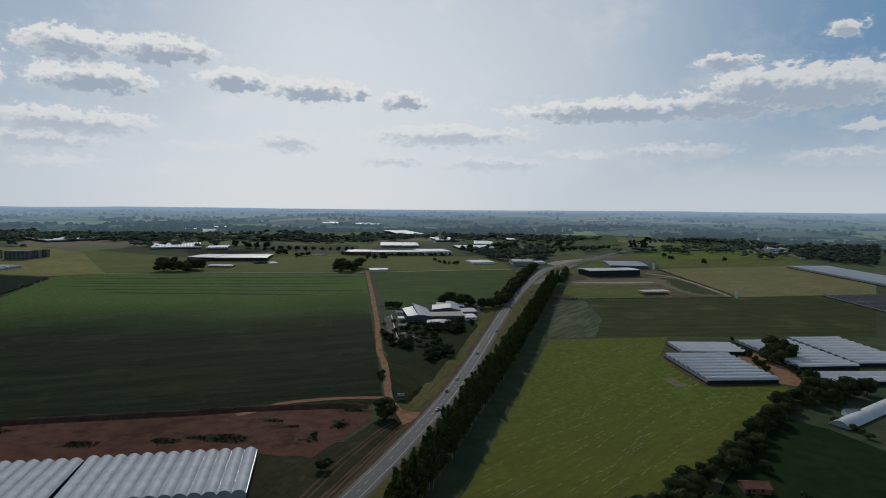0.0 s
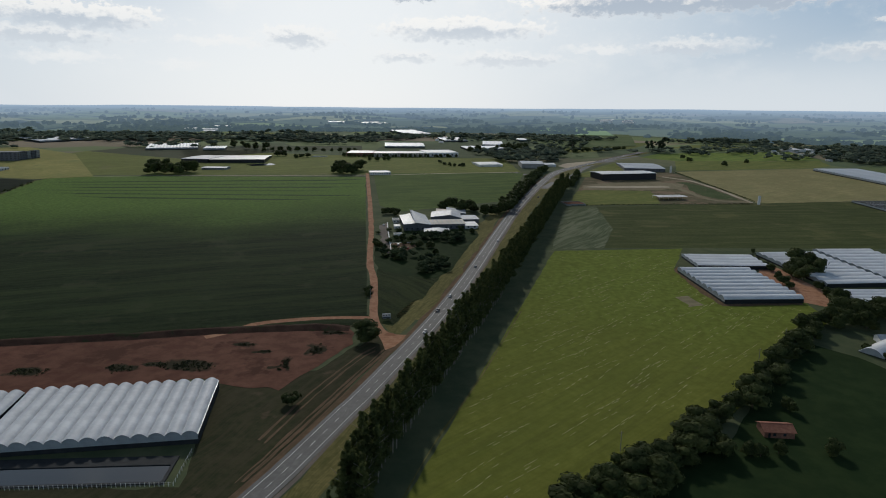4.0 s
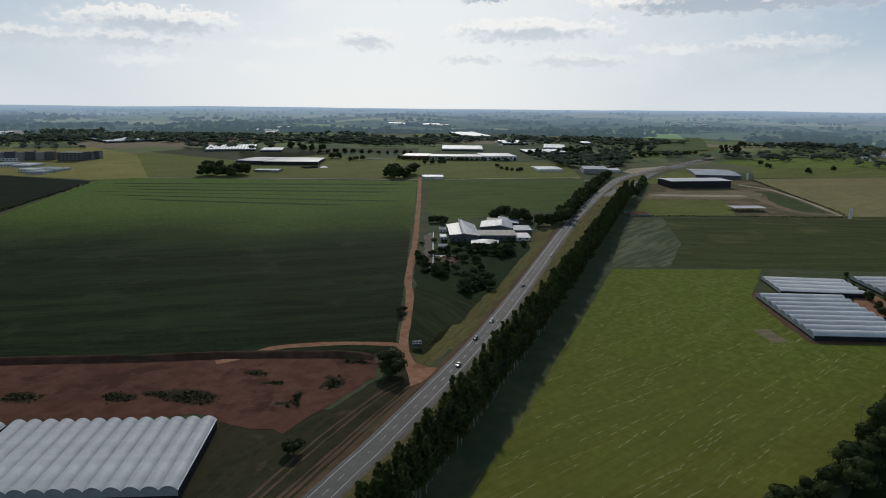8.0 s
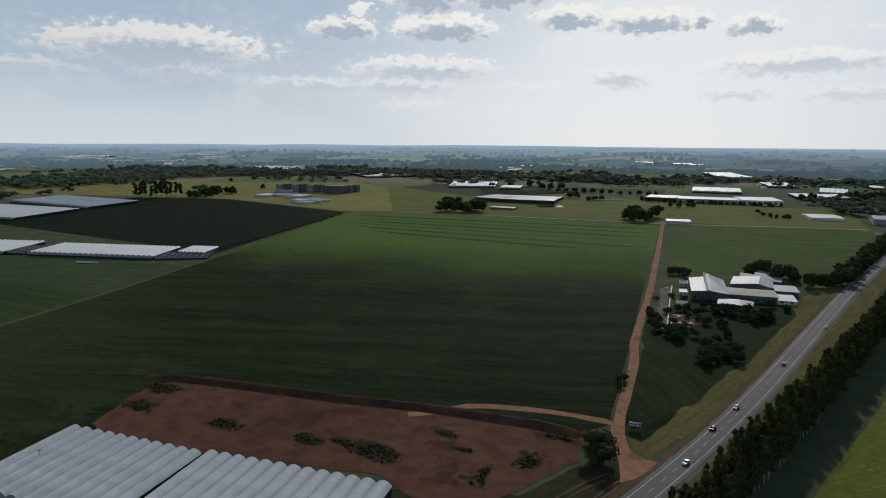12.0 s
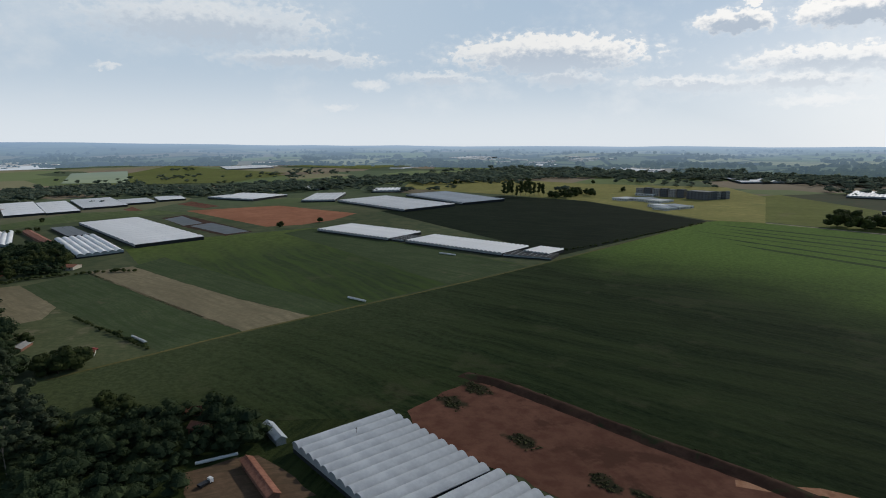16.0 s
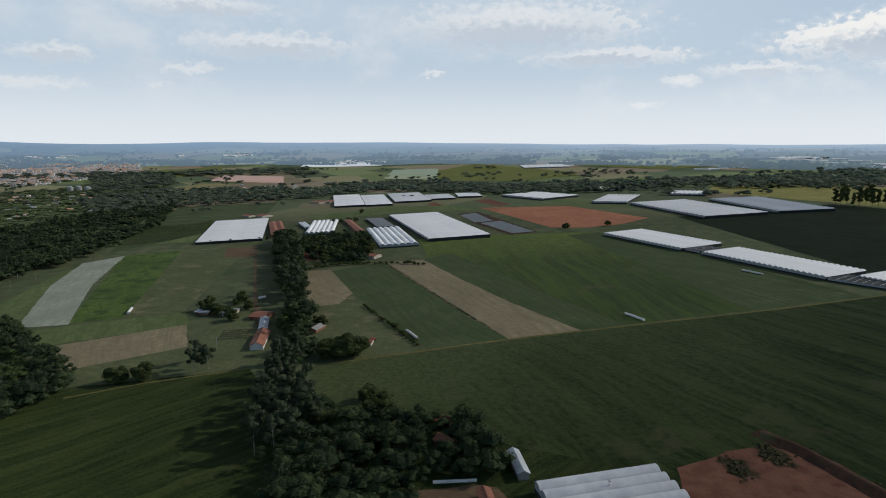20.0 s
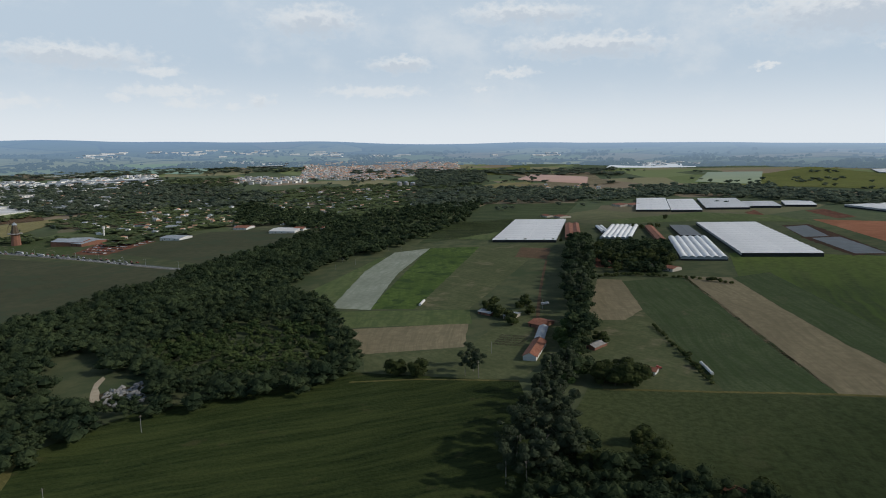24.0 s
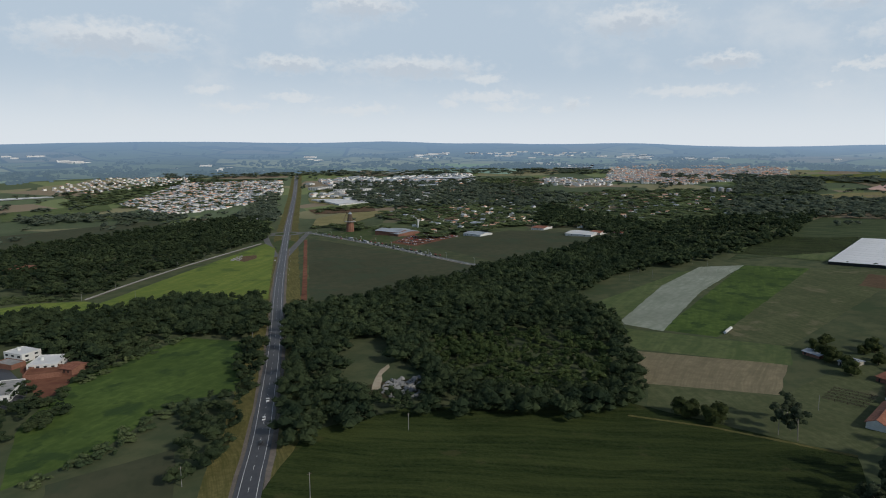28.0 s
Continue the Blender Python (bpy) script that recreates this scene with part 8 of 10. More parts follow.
for k in range(6):
    a, b, c = [([(-965.6, 1014.8), (-871.7, 1047.5), (-983.3, 1032.6)])[0], ([(-965.6, 1014.8), (-871.7, 1047.5), (-983.3, 1032.6)])[1], ([(-965.6, 1014.8), (-871.7, 1047.5), (-983.3, 1032.6)])[2]]
    ux, uy = (b[0] - a[0]) / 6, (b[1] - a[1]) / 6
    block("apartment_house", [(a[0] + ux * k, a[1] + uy * k), (a[0] + ux * (k + 0.82), a[1] + uy * (k + 0.82)), (a[0] + ux * k + uy * -0.8, a[1] + uy * k + ux * 0.8)], 14.5 + (k % 2) * 1.2, "slate" if k % 2 else "concrete", "concrete",
          AP, "apartment house", 5, 4, "apartment blocks")
block("apartment_house", [(-862.0, 1039.5), (-820.5, 1047.1), (-883.6, 1067.7)], 15, "slate", "concrete", "dark grey apartment block at the corner", "apartment house", 5, 6, "apartment blocks")
for k in range(5):
    a, b = ([(-825.9, 1057.0), (-815.4, 1100.8)])
    ux, uy = (b[0] - a[0]) / 5, (b[1] - a[1]) / 5
    block("apartment_house", [(a[0] + ux * k, a[1] + uy * k), (a[0] + ux * (k + 0.8), a[1] + uy * (k + 0.8)), (a[0] + ux * k - uy * 0.6, a[1] + uy * k + ux * 0.6)], 14, "slate" if k % 2 else "concrete", "concrete",
          AP, "apartment house", 5, 3, "apartment blocks")
for k, pts in enumerate(([(-929.5, 921.6), (-896.9, 927.0), (-964.5, 957.5)], [(-907.1, 942.5), (-874.4, 947.8), (-941.5, 979.5)], [(-866.0, 941.8), (-835.9, 946.2), (-898.3, 978.3)], [(-785.1, 878.2), (-757.7, 882.6), (-824.3, 922.7)], [(-776.5, 908.9), (-757.2, 909.2), (-803.7, 942.1)], [(-966.7, 1013.5), (-927.3, 1020.6), (-980.9, 1030.8)],
                         [(-818.2, 900.7), (-783.8, 895.6), (-838.1, 925.0)], [(-800.1, 920.1), (-765.3, 914.7), (-819.8, 945.3)])):
    block("clubhouse", pts, 4.5, "white", "roofgrey" if k % 2 else "roofwhite", "low white building before the apartments", "building", 1, 6, group="low buildings by the apartments")
# ---- hamlet, stables and avenue ----
gabled("stable", [(-450.9, -2.2), (-485.2, -5.9), (-448.8, 6.5)], 3.2, 2.0, "white", "tiles", "long stable with red tile roof and white gable", "stable", windows=6)
gabled("stable", [(-490.7, -6.6), (-520.9, -12.7), (-490.0, -0.7)], 2.8, 1.2, "brick", "roofgrey", "dark brown stable wing with open pens", "stable", windows=5)
gabled("hut", [(-525.6, -22.9), (-522.4, -11.3), (-544.3, -27.2)], 2.8, 1.5, "brick", "tiles", "brown tiled hut in the stable yard", "hut")
gabled("hut", [(-540.4, -48.4), (-539.3, -40.1), (-554.6, -52.0)], 2.6, 1.0, "cream", "roofgrey", "small grey-roofed hut in the stable yard", "hut")
gabled("hut", [(-547.1, -72.2), (-543.9, -60.8), (-557.9, -75.2)], 2.4, 1.0, "brick", "roofgrey", "low dark hut by the stable yard", "hut")
gabled("hut", [(-486.3, 29.5), (-484.2, 35.5), (-503.7, 26.7)], 2.6, 1.2, "brick", "concrete", "brown field hut beside a round tree", "hut", across=True)
gabled("hut", [(-452.1, 71.6), (-451.4, 77.6), (-459.3, 71.6)], 2.4, 1.0, "white", "tiles", "red-roofed hut beside the big tree", "hut")
gabled("metal_shed", [(-295.0, 149.1), (-275.9, 151.0), (-294.4, 153.6)], 3, 1.2, "steel", "steel", "small galvanised metal shed beside the greenhouse", "shed")
gabled("brick_shed", [(-265.9, 134.2), (-232.4, 137.9), (-267.7, 138.6)], 3, 1.0, "brick", "tiles", "long brown tiled shed beside the greenhouse", "shed")
gabled("hamlet_house", [(-307.6, 118.0), (-301.2, 124.5), (-312.8, 120.9)], 3.4, 1.8, "brick", "tiles", "hidden tiled house among dark trees", "house", windows=2)
gabled("hamlet_house", [(-329.0, 117.3), (-325.8, 125.3), (-333.1, 120.1)], 2.8, 1.4, "brick", "tiles", "brown tiled house among dark trees", "house", windows=2)
gabled("long_shed", [(-1099.4, -23.3), (-962.2, 12.2), (-1120.1, -17.5)], 4, 1.5, "brick", "tiles", "long red-tiled shed between greenhouses", "shed")
gabled("long_shed", [(-1111.3, -150.4), (-957.7, -109.8), (-1123.7, -142.1)], 4, 1.5, "brick", "tiles", "long red-tiled shed by the wide greenhouse", "shed")
gabled("long_shed", [(-1115.6, -139.3), (-960.3, -97.5), (-1121.0, -132.0)], 4, 1.5, "brick", "tiles", "long red-tiled shed by the wide greenhouse", "shed")
gabled("slat_shed", [(-1120.6, 10.0), (-1010.3, 37.6), (-1128.9, 35.9)], 3, 0.4, "dark", "dark", "dark slatted shade shed", "shed")
for pts in ([(-1227.6, -228.5), (-1214.5, -212.4), (-1256.0, -234.4)], [(-1220.0, -201.6), (-1207.0, -186.0), (-1257.8, -209.5)], [(-1450.3, -142.3), (-1430.6, -120.5), (-1504.5, -149.5)], [(-1454.7, -118.4), (-1435.3, -98.2), (-1538.5, -129.5)], [(-789.7, 23.2), (-784.3, 31.7), (-809.2, 22.2)], [(-767.4, 43.9), (-762.0, 53.4), (-785.7, 43.5)]):
    gabled("house", pts, 3.5, 1.6, "cream", "tiles", "tiled worker house by the greenhouses", "house", windows=2, group="worker houses")
# water basins
for pts in ([(-1148.1, 169.0), (-1173.1, 198.2), (-1059.2, 217.1), (-1046.3, 187.4)], [(-1037.4, 195.6), (-1055.9, 229.3), (-930.1, 263.0), (-921.6, 230.3)]):
    area("basin", pts, M["basin"], 0.5, "dark lined irrigation basin", "basin")
area("basin", [(-420.4, 1070.2), (-384.0, 1096.5), (-370.4, 1075.5), (-402.7, 1051.0)], M["water"], 0.6, "oval irrigation basin with pale rim", "basin")



# ---- town, cars, poles ----
def settlement(name, polys, gap, label, seed, roofs, hmin=3.0, hmax=5.5, turn=20.0, keep=0.8, size=(7, 12)):
    """House after house of a far town, past counting: walls and roofs in one object."""
    rng = np.random.default_rng(seed)
    verts, faces, mats = [], [], []
    for poly in polys:
        xs, ys = [p[0] for p in poly], [p[1] for p in poly]
        for gx in np.arange(min(xs), max(xs), gap):
            for gy in np.arange(min(ys), max(ys), gap):
                x, y = gx + rng.uniform(-0.2, 0.2) * gap, gy + rng.uniform(-0.2, 0.2) * gap
                if not inside(poly, x, y) or rng.random() > keep:
                    continue
                w, d, h = rng.uniform(*size), rng.uniform(*size), rng.uniform(hmin, hmax)
                a = radians(turn + 90 * rng.integers(0, 2) + rng.normal() * 4)
                c, s, z = math.cos(a), math.sin(a), gz(x, y)
                flat = rng.random() < 0.3
                rise = 0.15 if flat else rng.uniform(1.2, 2.2)
                o = 0.5
                pts = [(-w, -d, -2), (w, -d, -2), (w, d, -2), (-w, d, -2), (-w, -d, h), (w, -d, h), (w, d, h), (-w, d, h), (-w, 0, h + rise), (w, 0, h + rise),
                       (-w - o, -d - o, h - 0.1), (w + o, -d - o, h - 0.1), (w + o, 0, h + rise + 0.1), (-w - o, 0, h + rise + 0.1), (w + o, d + o, h - 0.1), (-w - o, d + o, h - 0.1),
                       (-w * 0.7, -d - 0.05, h * 0.3), (-w * 0.3, -d - 0.05, h * 0.3), (-w * 0.3, -d - 0.05, h * 0.75), (-w * 0.7, -d - 0.05, h * 0.75),
                       (w * 0.25, -d - 0.05, h * 0.3), (w * 0.65, -d - 0.05, h * 0.3), (w * 0.65, -d - 0.05, h * 0.75), (w * 0.25, -d - 0.05, h * 0.75)]
                j = len(verts)
                verts += [(x + (px * c - py * s) / 2, y + (px * s + py * c) / 2, z + pz) for px, py, pz in pts]
                roof = 1 + (rng.random() < roofs)
                for f, mi in (((0, 1, 5, 4), 0), ((1, 2, 6, 9, 5), 0), ((2, 3, 7, 6), 0), ((3, 0, 4, 8, 7), 0), ((10, 11, 12, 13), roof), ((13, 12, 14, 15), roof), ((16, 17, 18, 19), 3), ((20, 21, 22, 23), 3)):
                    faces.append([j + i for i in f])
                    mats.append(mi)
    me = bpy.data.meshes.new(name)
    me.from_pydata(verts, [], faces)
    for k in ("townwall", "roofgrey", "towntiles", "glass"):
        me.materials.append(M[k])
    me.polygons.foreach_set("material_index", mats)
    return tagged(new(name, me), label, "houses", kind="stuff")


settlement("town_houses", [[(-2091.1, -1447.6), (-2711.0, -1903.2), (-3077.2, -1766.6), (-3024.6, -1212.6), (-2567.0, -982.9), (-2117.7, -1156.5)]], 17, "far town of orange-tiled houses", 1, 0.7, 3.5, 6.5, size=(9, 15))
settlement("town_houses", [[(-1804.5, -1522.0), (-2024.5, -1703.2), (-2182.7, -1492.6), (-1921.7, -1290.0)], [(-1367.3, -2375.6), (-1622.2, -2434.3), (-1617.5, -2152.4), (-1459.9, -1916.4), (-1253.0, -1974.1)], [(-1706.0, -2284.9), (-2009.0, -2141.6), (-1735.2, -1783.3), (-1459.9, -1916.4)], [(-1082.7, -1877.8), (-1302.7, -1898.9), (-1417.7, -1781.5), (-1647.6, -1713.1), (-1495.8, -1518.6), (-1243.7, -1592.8), (-1048.0, -1748.2)]], 34, "far white houses and workshops", 2, 0.25, 4, 8, size=(10, 24))
settlement("town_houses", [[(-527.5, -1996.3), (-876.3, -2511.8), (-1215.3, -2375.4), (-1015.5, -1939.0), (-827.5, -1747.8), (-704.1, -1677.9), (-579.9, -1658.4)]], 15, "suburb of white and grey houses", 3, 0.35, 2.6, 5.0, turn=8, keep=0.85, size=(8, 13))
settlement("town_houses", [[(-370.6, -2546.1), (-641.4, -2859.0), (-973.6, -2838.6), (-900.8, -2521.3), (-508.3, -2323.8)]], 30, "suburb of tiled houses among trees", 4, 0.6)
settlement("town_houses", [[(-874.9, -918.9), (-1147.6, -1187.8), (-1231.1, -1065.9), (-1076.2, -803.8), (-925.6, -775.7)]], 24, "garden suburb of tiled houses among trees", 5, 0.8, 3, 5, keep=0.45, size=(7, 11))
settlement("town_houses", [[(-981.7, -1251.0), (-1472.6, -1319.5), (-1718.4, -1132.2), (-1990.3, -887.3), (-1423.2, -584.4), (-1041.3, -632.6), (-973.1, -795.1), (-788.3, -802.7)]], 38, "scattered suburb roofs between garden trees", 12, 0.5, 3, 5.5, keep=0.5, size=(7, 13))
settlement("town_houses", [[(-1235.2, -2238.5), (-1560.4, -2373.5), (-1944.9, -2061.3), (-1671.6, -1713.6), (-1268.4, -1886.7)]], 44, "far white workshops among trees", 6, 0.1, 5, 9, size=(16, 40), keep=0.5)
settlement("town_houses", [[(-1719.7, -772.0), (-1872.1, -663.7), (-1676.4, -569.5), (-1617.7, -699.0)], [(-1768.8, -534.6), (-2089.7, -356.0), (-1901.4, -280.9), (-1659.1, -476.5)]], 40, "far pale houses below the woods", 7, 0.3, keep=0.5)
settlement("town_houses", [[(-2020.7, -944.7), (-2053.0, -581.6), (-2096.8, -347.9), (-1707.3, -261.2), (-1807.0, -816.9)]], 60, "far pale houses among the trees", 8, 0.4, keep=0.35)
settlement("town_houses", [[(-1907.4, -398.3), (-1994.0, -237.3), (-1764.4, -126.0), (-1599.7, -214.9), (-1641.1, -329.7)], [(-1431.4, 1346.7), (-1328.6, 1758.4), (-1003.0, 1463.2), (-1125.9, 1331.6)]], 60, "far roofs among trees", 9, 0.3, keep=0.35)
settlement("town_houses", [[(614.4, 1557.8), (831.5, 1646.6), (934.2, 1474.3), (824.4, 1292.2), (662.3, 1345.0)]], 42, "roofs among trees east of the highway", 10, 0.2, keep=0.5)
settlement("town_houses", [[(-182.6, 1752.8), (60.0, 1941.3), (77.4, 1582.0), (-143.4, 1515.9)]], 60, "pale roofs in the valley", 11, 0.2, keep=0.4)
for k, pts in enumerate(([(-925.4, -610.1), (-940.0, -567.7), (-965.8, -640.7)], [(-963.3, -590.4), (-968.1, -571.9), (-990.6, -610.4)], [(-816.2, -742.7), (-824.2, -707.6), (-845.5, -774.8)], [(-952.8, -715.0), (-960.0, -691.1), (-982.1, -740.8)], [(-1063.5, -720.9), (-1064.5, -702.2), (-1098.5, -748.5)],
                         [(-1153.5, -1487.4), (-1238.0, -1462.9), (-1234.0, -1594.1)], [(-1005.4, -1524.6), (-1175.2, -1520.6), (-1115.5, -1706.0)], [(-951.2, -980.9), (-961.4, -926.9), (-994.9, -1031.4)], [(-933.3, -869.8), (-935.9, -848.9), (-964.5, -903.3)], [(-981.3, -555.9), (-983.5, -540.7), (-1008.1, -575.2)], [(-625.0, -1311.1), (-639.6, -1292.0), (-658.6, -1399.1)])):
    gabled("villa", pts, 4.2, 1.8, "white", ("roofgrey", "tiles")[k % 2] if k not in (0, 5, 6) else "roofwhite", "pale house at the edge of town", "house", windows=3, group="houses at the edge of town")
for k, pts in enumerate(([(-1243.4, -1844.2), (-1252.6, -1806.8), (-1278.0, -1895.6)], [(-1142.0, -1779.3), (-1152.7, -1768.4), (-1172.0, -1830.0)], [(-1146.3, -2006.2), (-1162.7, -1964.4), (-1196.7, -2098.9)], [(-1184.9, -1889.9), (-1195.3, -1853.1), (-1236.9, -1977.6)])):
    block("town_block", pts, (12, 18, 9, 9)[k], "white", "concrete", "tall white building in the far town", "building", 4, 4, group="town blocks")
for pt in [(-1942.2, -928.1), (-1953.8, -909.6), (-1932.0, -873.1)]:
    s = tagged(base("silo", *pt), "round dark grey grain silo", "silo", "grain silos")
    part("shell", tube(8.5, -1, 15, n=16), M["concrete"], s)
    part("cap", tube(8.8, 15, 18.5, 1.0, n=16), M["roofgrey"], s)

# the Dutch-style windmill and the red hall
wm = tagged(base("windmill", *(-717.2, -957.2), 35), "brick windmill with gallery, thatched body and sails", "windmill")
part("tower", tube(5.2, -1, 13, 4.4, n=10), M["brick"], wm)
part("gallery", tube(7.4, 13, 13.6, n=10), M["concrete"], wm)
part("body", tube(4.2, 13.6, 23, 2.6, n=8), M["bark"], wm, "brown thatched upper body")
part("cap", tube(3.0, 23, 26, 0.6, n=8), M["roofgrey"], wm)
ax = part("axle", boxes((-0.4, 0.4, -5.2, 0, 23.4, 24.2)), M["bark"], wm)
for k in range(4):
    bm = boxes((-0.15, 0.15, -5.3, -5.1, 0.5, 11.5), (0.15, 1.7, -5.25, -5.15, 2.0, 2.15), (0.15, 1.7, -5.25, -5.15, 11.2, 11.35), (1.6, 1.75, -5.25, -5.15, 2.0, 11.3),
               *[(0.15, 1.6, -5.25, -5.15, z, z + 0.14) for z in (3.5, 5.0, 6.5, 8.0, 9.5)])
    bmesh.ops.transform(bm, matrix=Matrix.Translation((0, 0, 23.8)) @ Matrix.Rotation(radians(45 + 90 * k), 4, "Y"), verts=bm.verts[:])
    part("sail", bm, M["bark"], wm)
for o in wm.children:
    o.scale = (1.45, 1.45, 1.45)
gabled("red_hall", [(-730.0, -873.9), (-732.4, -817.6), (-785.1, -924.9)], 6, 3, "brick", "roofgrey", "red brick hall under a grey hipped roof", "hall", windows=4)
gabled("red_hall", [(-737.2, -824.8), (-772.0, -836.7), (-773.8, -892.4)], 6, 3, "brick", "roofgrey", "red brick wing with grey roof", "hall", windows=3, across=True)
for pt in [(-829.6, -894.4), (-1160.8, -1633.5)]:
    t = tagged(base("water_tower", *pt), "white town water tower", "water tower")
    part("shaft", tube(1.4, -1, 14, n=10), M["white"], t)
    part("tank", tube(2.6, 14, 18, n=12), M["white"], t)

for k, (x, y, w, d, turn) in enumerate([(-1150.0, -1560.0, 90, 46, 70), (-1205.0, -1470.0, 84, 40, 72), (-1245.0, -1640.0, 60, 40, 70), (-1300.0, -1560.0, 70, 36, 66), (-1290.0, -1390.0, 50, 30, 70), (-1360.0, -1660.0, 60, 34, 75), (-1110.0, -1690.0, 56, 34, 66)]):
    c, sn = math.cos(radians(turn)), math.sin(radians(turn))
    gabled("workshop", [(x, y), (x + w * c, y + w * sn), (x - d * sn, y + d * c)], 6, 1.5, "white", "roofwhite" if k % 2 else "roofgrey", "long pale workshop among suburb trees", "workshop", group="workshops by the town")

# new houses by the southern street
block("white_house", [(-137.8, -427.4), (-147.1, -411.8), (-140.1, -451.5)], 6, "white", "roofwhite", "white cubic house with roof tank", "house", 2, 3, tank=True)
block("white_house", [(-147.1, -383.0), (-163.3, -374.5), (-152.3, -404.4)], 5, "white", "roofwhite", "white cubic house with roof tank and terrace", "house", 2, 4, tank=True)
gabled("brick_house", [(-164.0, -365.5), (-169.6, -357.4), (-167.2, -384.9)], 4, 1.6, "brick", "tiles", "bare brick house under orange tiles", "house", windows=2)
block("brick_shell", [(-143.5, -366.3), (-163.7, -359.6), (-146.8, -382.5)], 2.6, "brick", "redsoil", "unfinished bare brick walls", "building", 1, 4, glass=False, parapet=1.0)
block("brick_shell", [(-139.9, -397.6), (-148.4, -402.9), (-142.2, -418.7)], 3, "brick", "concrete", "unfinished bare brick walls", "building", 1, 3, glass=False)
block("white_house", [(-121.7, -332.7), (-133.7, -327.9), (-123.6, -362.1)], 4, "white", "concrete", "white house at the street corner", "house", 1, 3)
gabled("brick_house", [(-167.9, -904.8), (-181.2, -884.7), (-172.3, -952.4)], 4, 1.2, "brick", "tiles", "solitary brick house before woods", "house")

# vehicles
M["carwhite"] = material("white_car_paint", (0.70, 0.70, 0.70), (0.76, 0.76, 0.76), 2.0, rough=0.25, spec=0.5, coord="object")
M["carsilver"] = material("silver_car_paint", (0.36, 0.37, 0.38), (0.42, 0.43, 0.44), 2.0, rough=0.3, metal=0.5, coord="object")
M["cardark"] = material("dark_car_paint", (0.03, 0.032, 0.036), (0.05, 0.05, 0.055), 2.0, rough=0.25, spec=0.5, coord="object")
M["carred"] = material("red_car_paint", (0.30, 0.03, 0.025), (0.36, 0.04, 0.03), 2.0, rough=0.3, spec=0.5, coord="object")
M["rubber"] = material("tyre_rubber", (0.02, 0.02, 0.02), (0.03, 0.03, 0.03), 3.0, rough=0.9, coord="object")


def car(paint, label):
    """A family car along y, 4.3 m long."""
    e = tagged(new("car"), label, "car")
    body = [(-2.15, 0.35), (2.15, 0.35), (2.15, 0.75), (1.95, 0.92), (1.0, 1.02), (-1.6, 1.02), (-2.1, 0.9)]
    bm = loft([(x, z) for x, z in body], -0.86, 0.86, True)
    bmesh.ops.transform(bm, matrix=Matrix.Rotation(radians(90), 4, "Z"), verts=bm.verts[:])
    part("body", bm, paint, e)
    bm = loft([(1.02, 1.024), (0.45, 1.45), (-1.2, 1.48), (-1.75, 1.024)], -0.74, 0.74, True)
    bmesh.ops.transform(bm, matrix=Matrix.Rotation(radians(90), 4, "Z"), verts=bm.verts[:])
    part("cabin_glass", bm, M["glass"], e, "dark car glass")
    part("roof_panel", boxes((-0.70, 0.70, -1.18, 0.42, 1.484, 1.53)), paint, e)
    for x in (-0.8, 0.8):
        for y in (-1.3, 1.3):
            bm = tube(0.33, -0.11, 0.11, n=10)
            bmesh.ops.transform(bm, matrix=Matrix.Translation((x, y, 0.33)) @ Matrix.Rotation(radians(90), 4, "Y"), verts=bm.verts[:])
            w = part("wheel", bm, M["rubber"], e)
            bm = tube(0.19, -0.125, 0.125, n=8)
            bmesh.ops.transform(bm, matrix=Matrix.Translation((x, y, 0.33)) @ Matrix.Rotation(radians(90), 4, "Y"), verts=bm.verts[:])
            part("rim", bm, M["steel"], w)
    for x in (-0.6, 0.6):
        part("headlight", boxes((x - 0.2, x + 0.2, 2.12, 2.18, 0.62, 0.78)), M["paint"], e)
    return e


def plain_car(paint, label):
    """A family car seen only from afar, along y."""
    e = tagged(new("car"), label, "car")
    bm = loft([(-2.15, 0.35), (2.15, 0.35), (2.15, 0.75), (1.95, 0.92), (1.0, 1.02), (-1.6, 1.02), (-2.1, 0.9)], -0.86, 0.86, True)
    bmesh.ops.transform(bm, matrix=Matrix.Rotation(radians(90), 4, "Z"), verts=bm.verts[:])
    part("body", bm, paint, e)
    bm = loft([(1.02, 1.024), (0.45, 1.40), (-1.2, 1.42), (-1.75, 1.024)], -0.74, 0.74, True)
    bmesh.ops.transform(bm, matrix=Matrix.Rotation(radians(90), 4, "Z"), verts=bm.verts[:])
    part("cabin_glass", bm, M["glass"], e, "dark car glass")
    part("roof_panel", boxes((-0.72, 0.72, -1.3, 0.5, 1.424, 1.52)), paint, e)
    for x in (-0.8, 0.8):
        for y in (-1.3, 1.3):
            bm = tube(0.33, -0.11, 0.11, n=8)
            bmesh.ops.transform(bm, matrix=Matrix.Translation((x, y, 0.33)) @ Matrix.Rotation(radians(90), 4, "Y"), verts=bm.verts[:])
            part("wheel", bm, M["rubber"], e)
    return e


CARS = [car(M["carwhite"], "white family car on asphalt"), car(M["carsilver"], "silver family car on asphalt"), car(M["cardark"], "dark family car on asphalt"), car(M["carred"], "red family car on asphalt")]


CARS += [plain_car(M["carwhite"], "white parked car in the open"), plain_car(M["carsilver"], "silver parked car in the open"), plain_car(M["cardark"], "dark parked car in the open"), plain_car(M["carred"], "red parked car in the open")]


def park(i, x, y, turn, z=0.0, group="", far=0):
    m = Matrix.Translation((x, y, gz(x, y) + z)) @ Vector((0, 0, 1)).rotation_difference(UP).to_matrix().to_4x4() @ Matrix.Rotation(radians(turn), 4, "Z")
    return tagged(copy_thing(CARS[i % 4 + far], m), group=group)


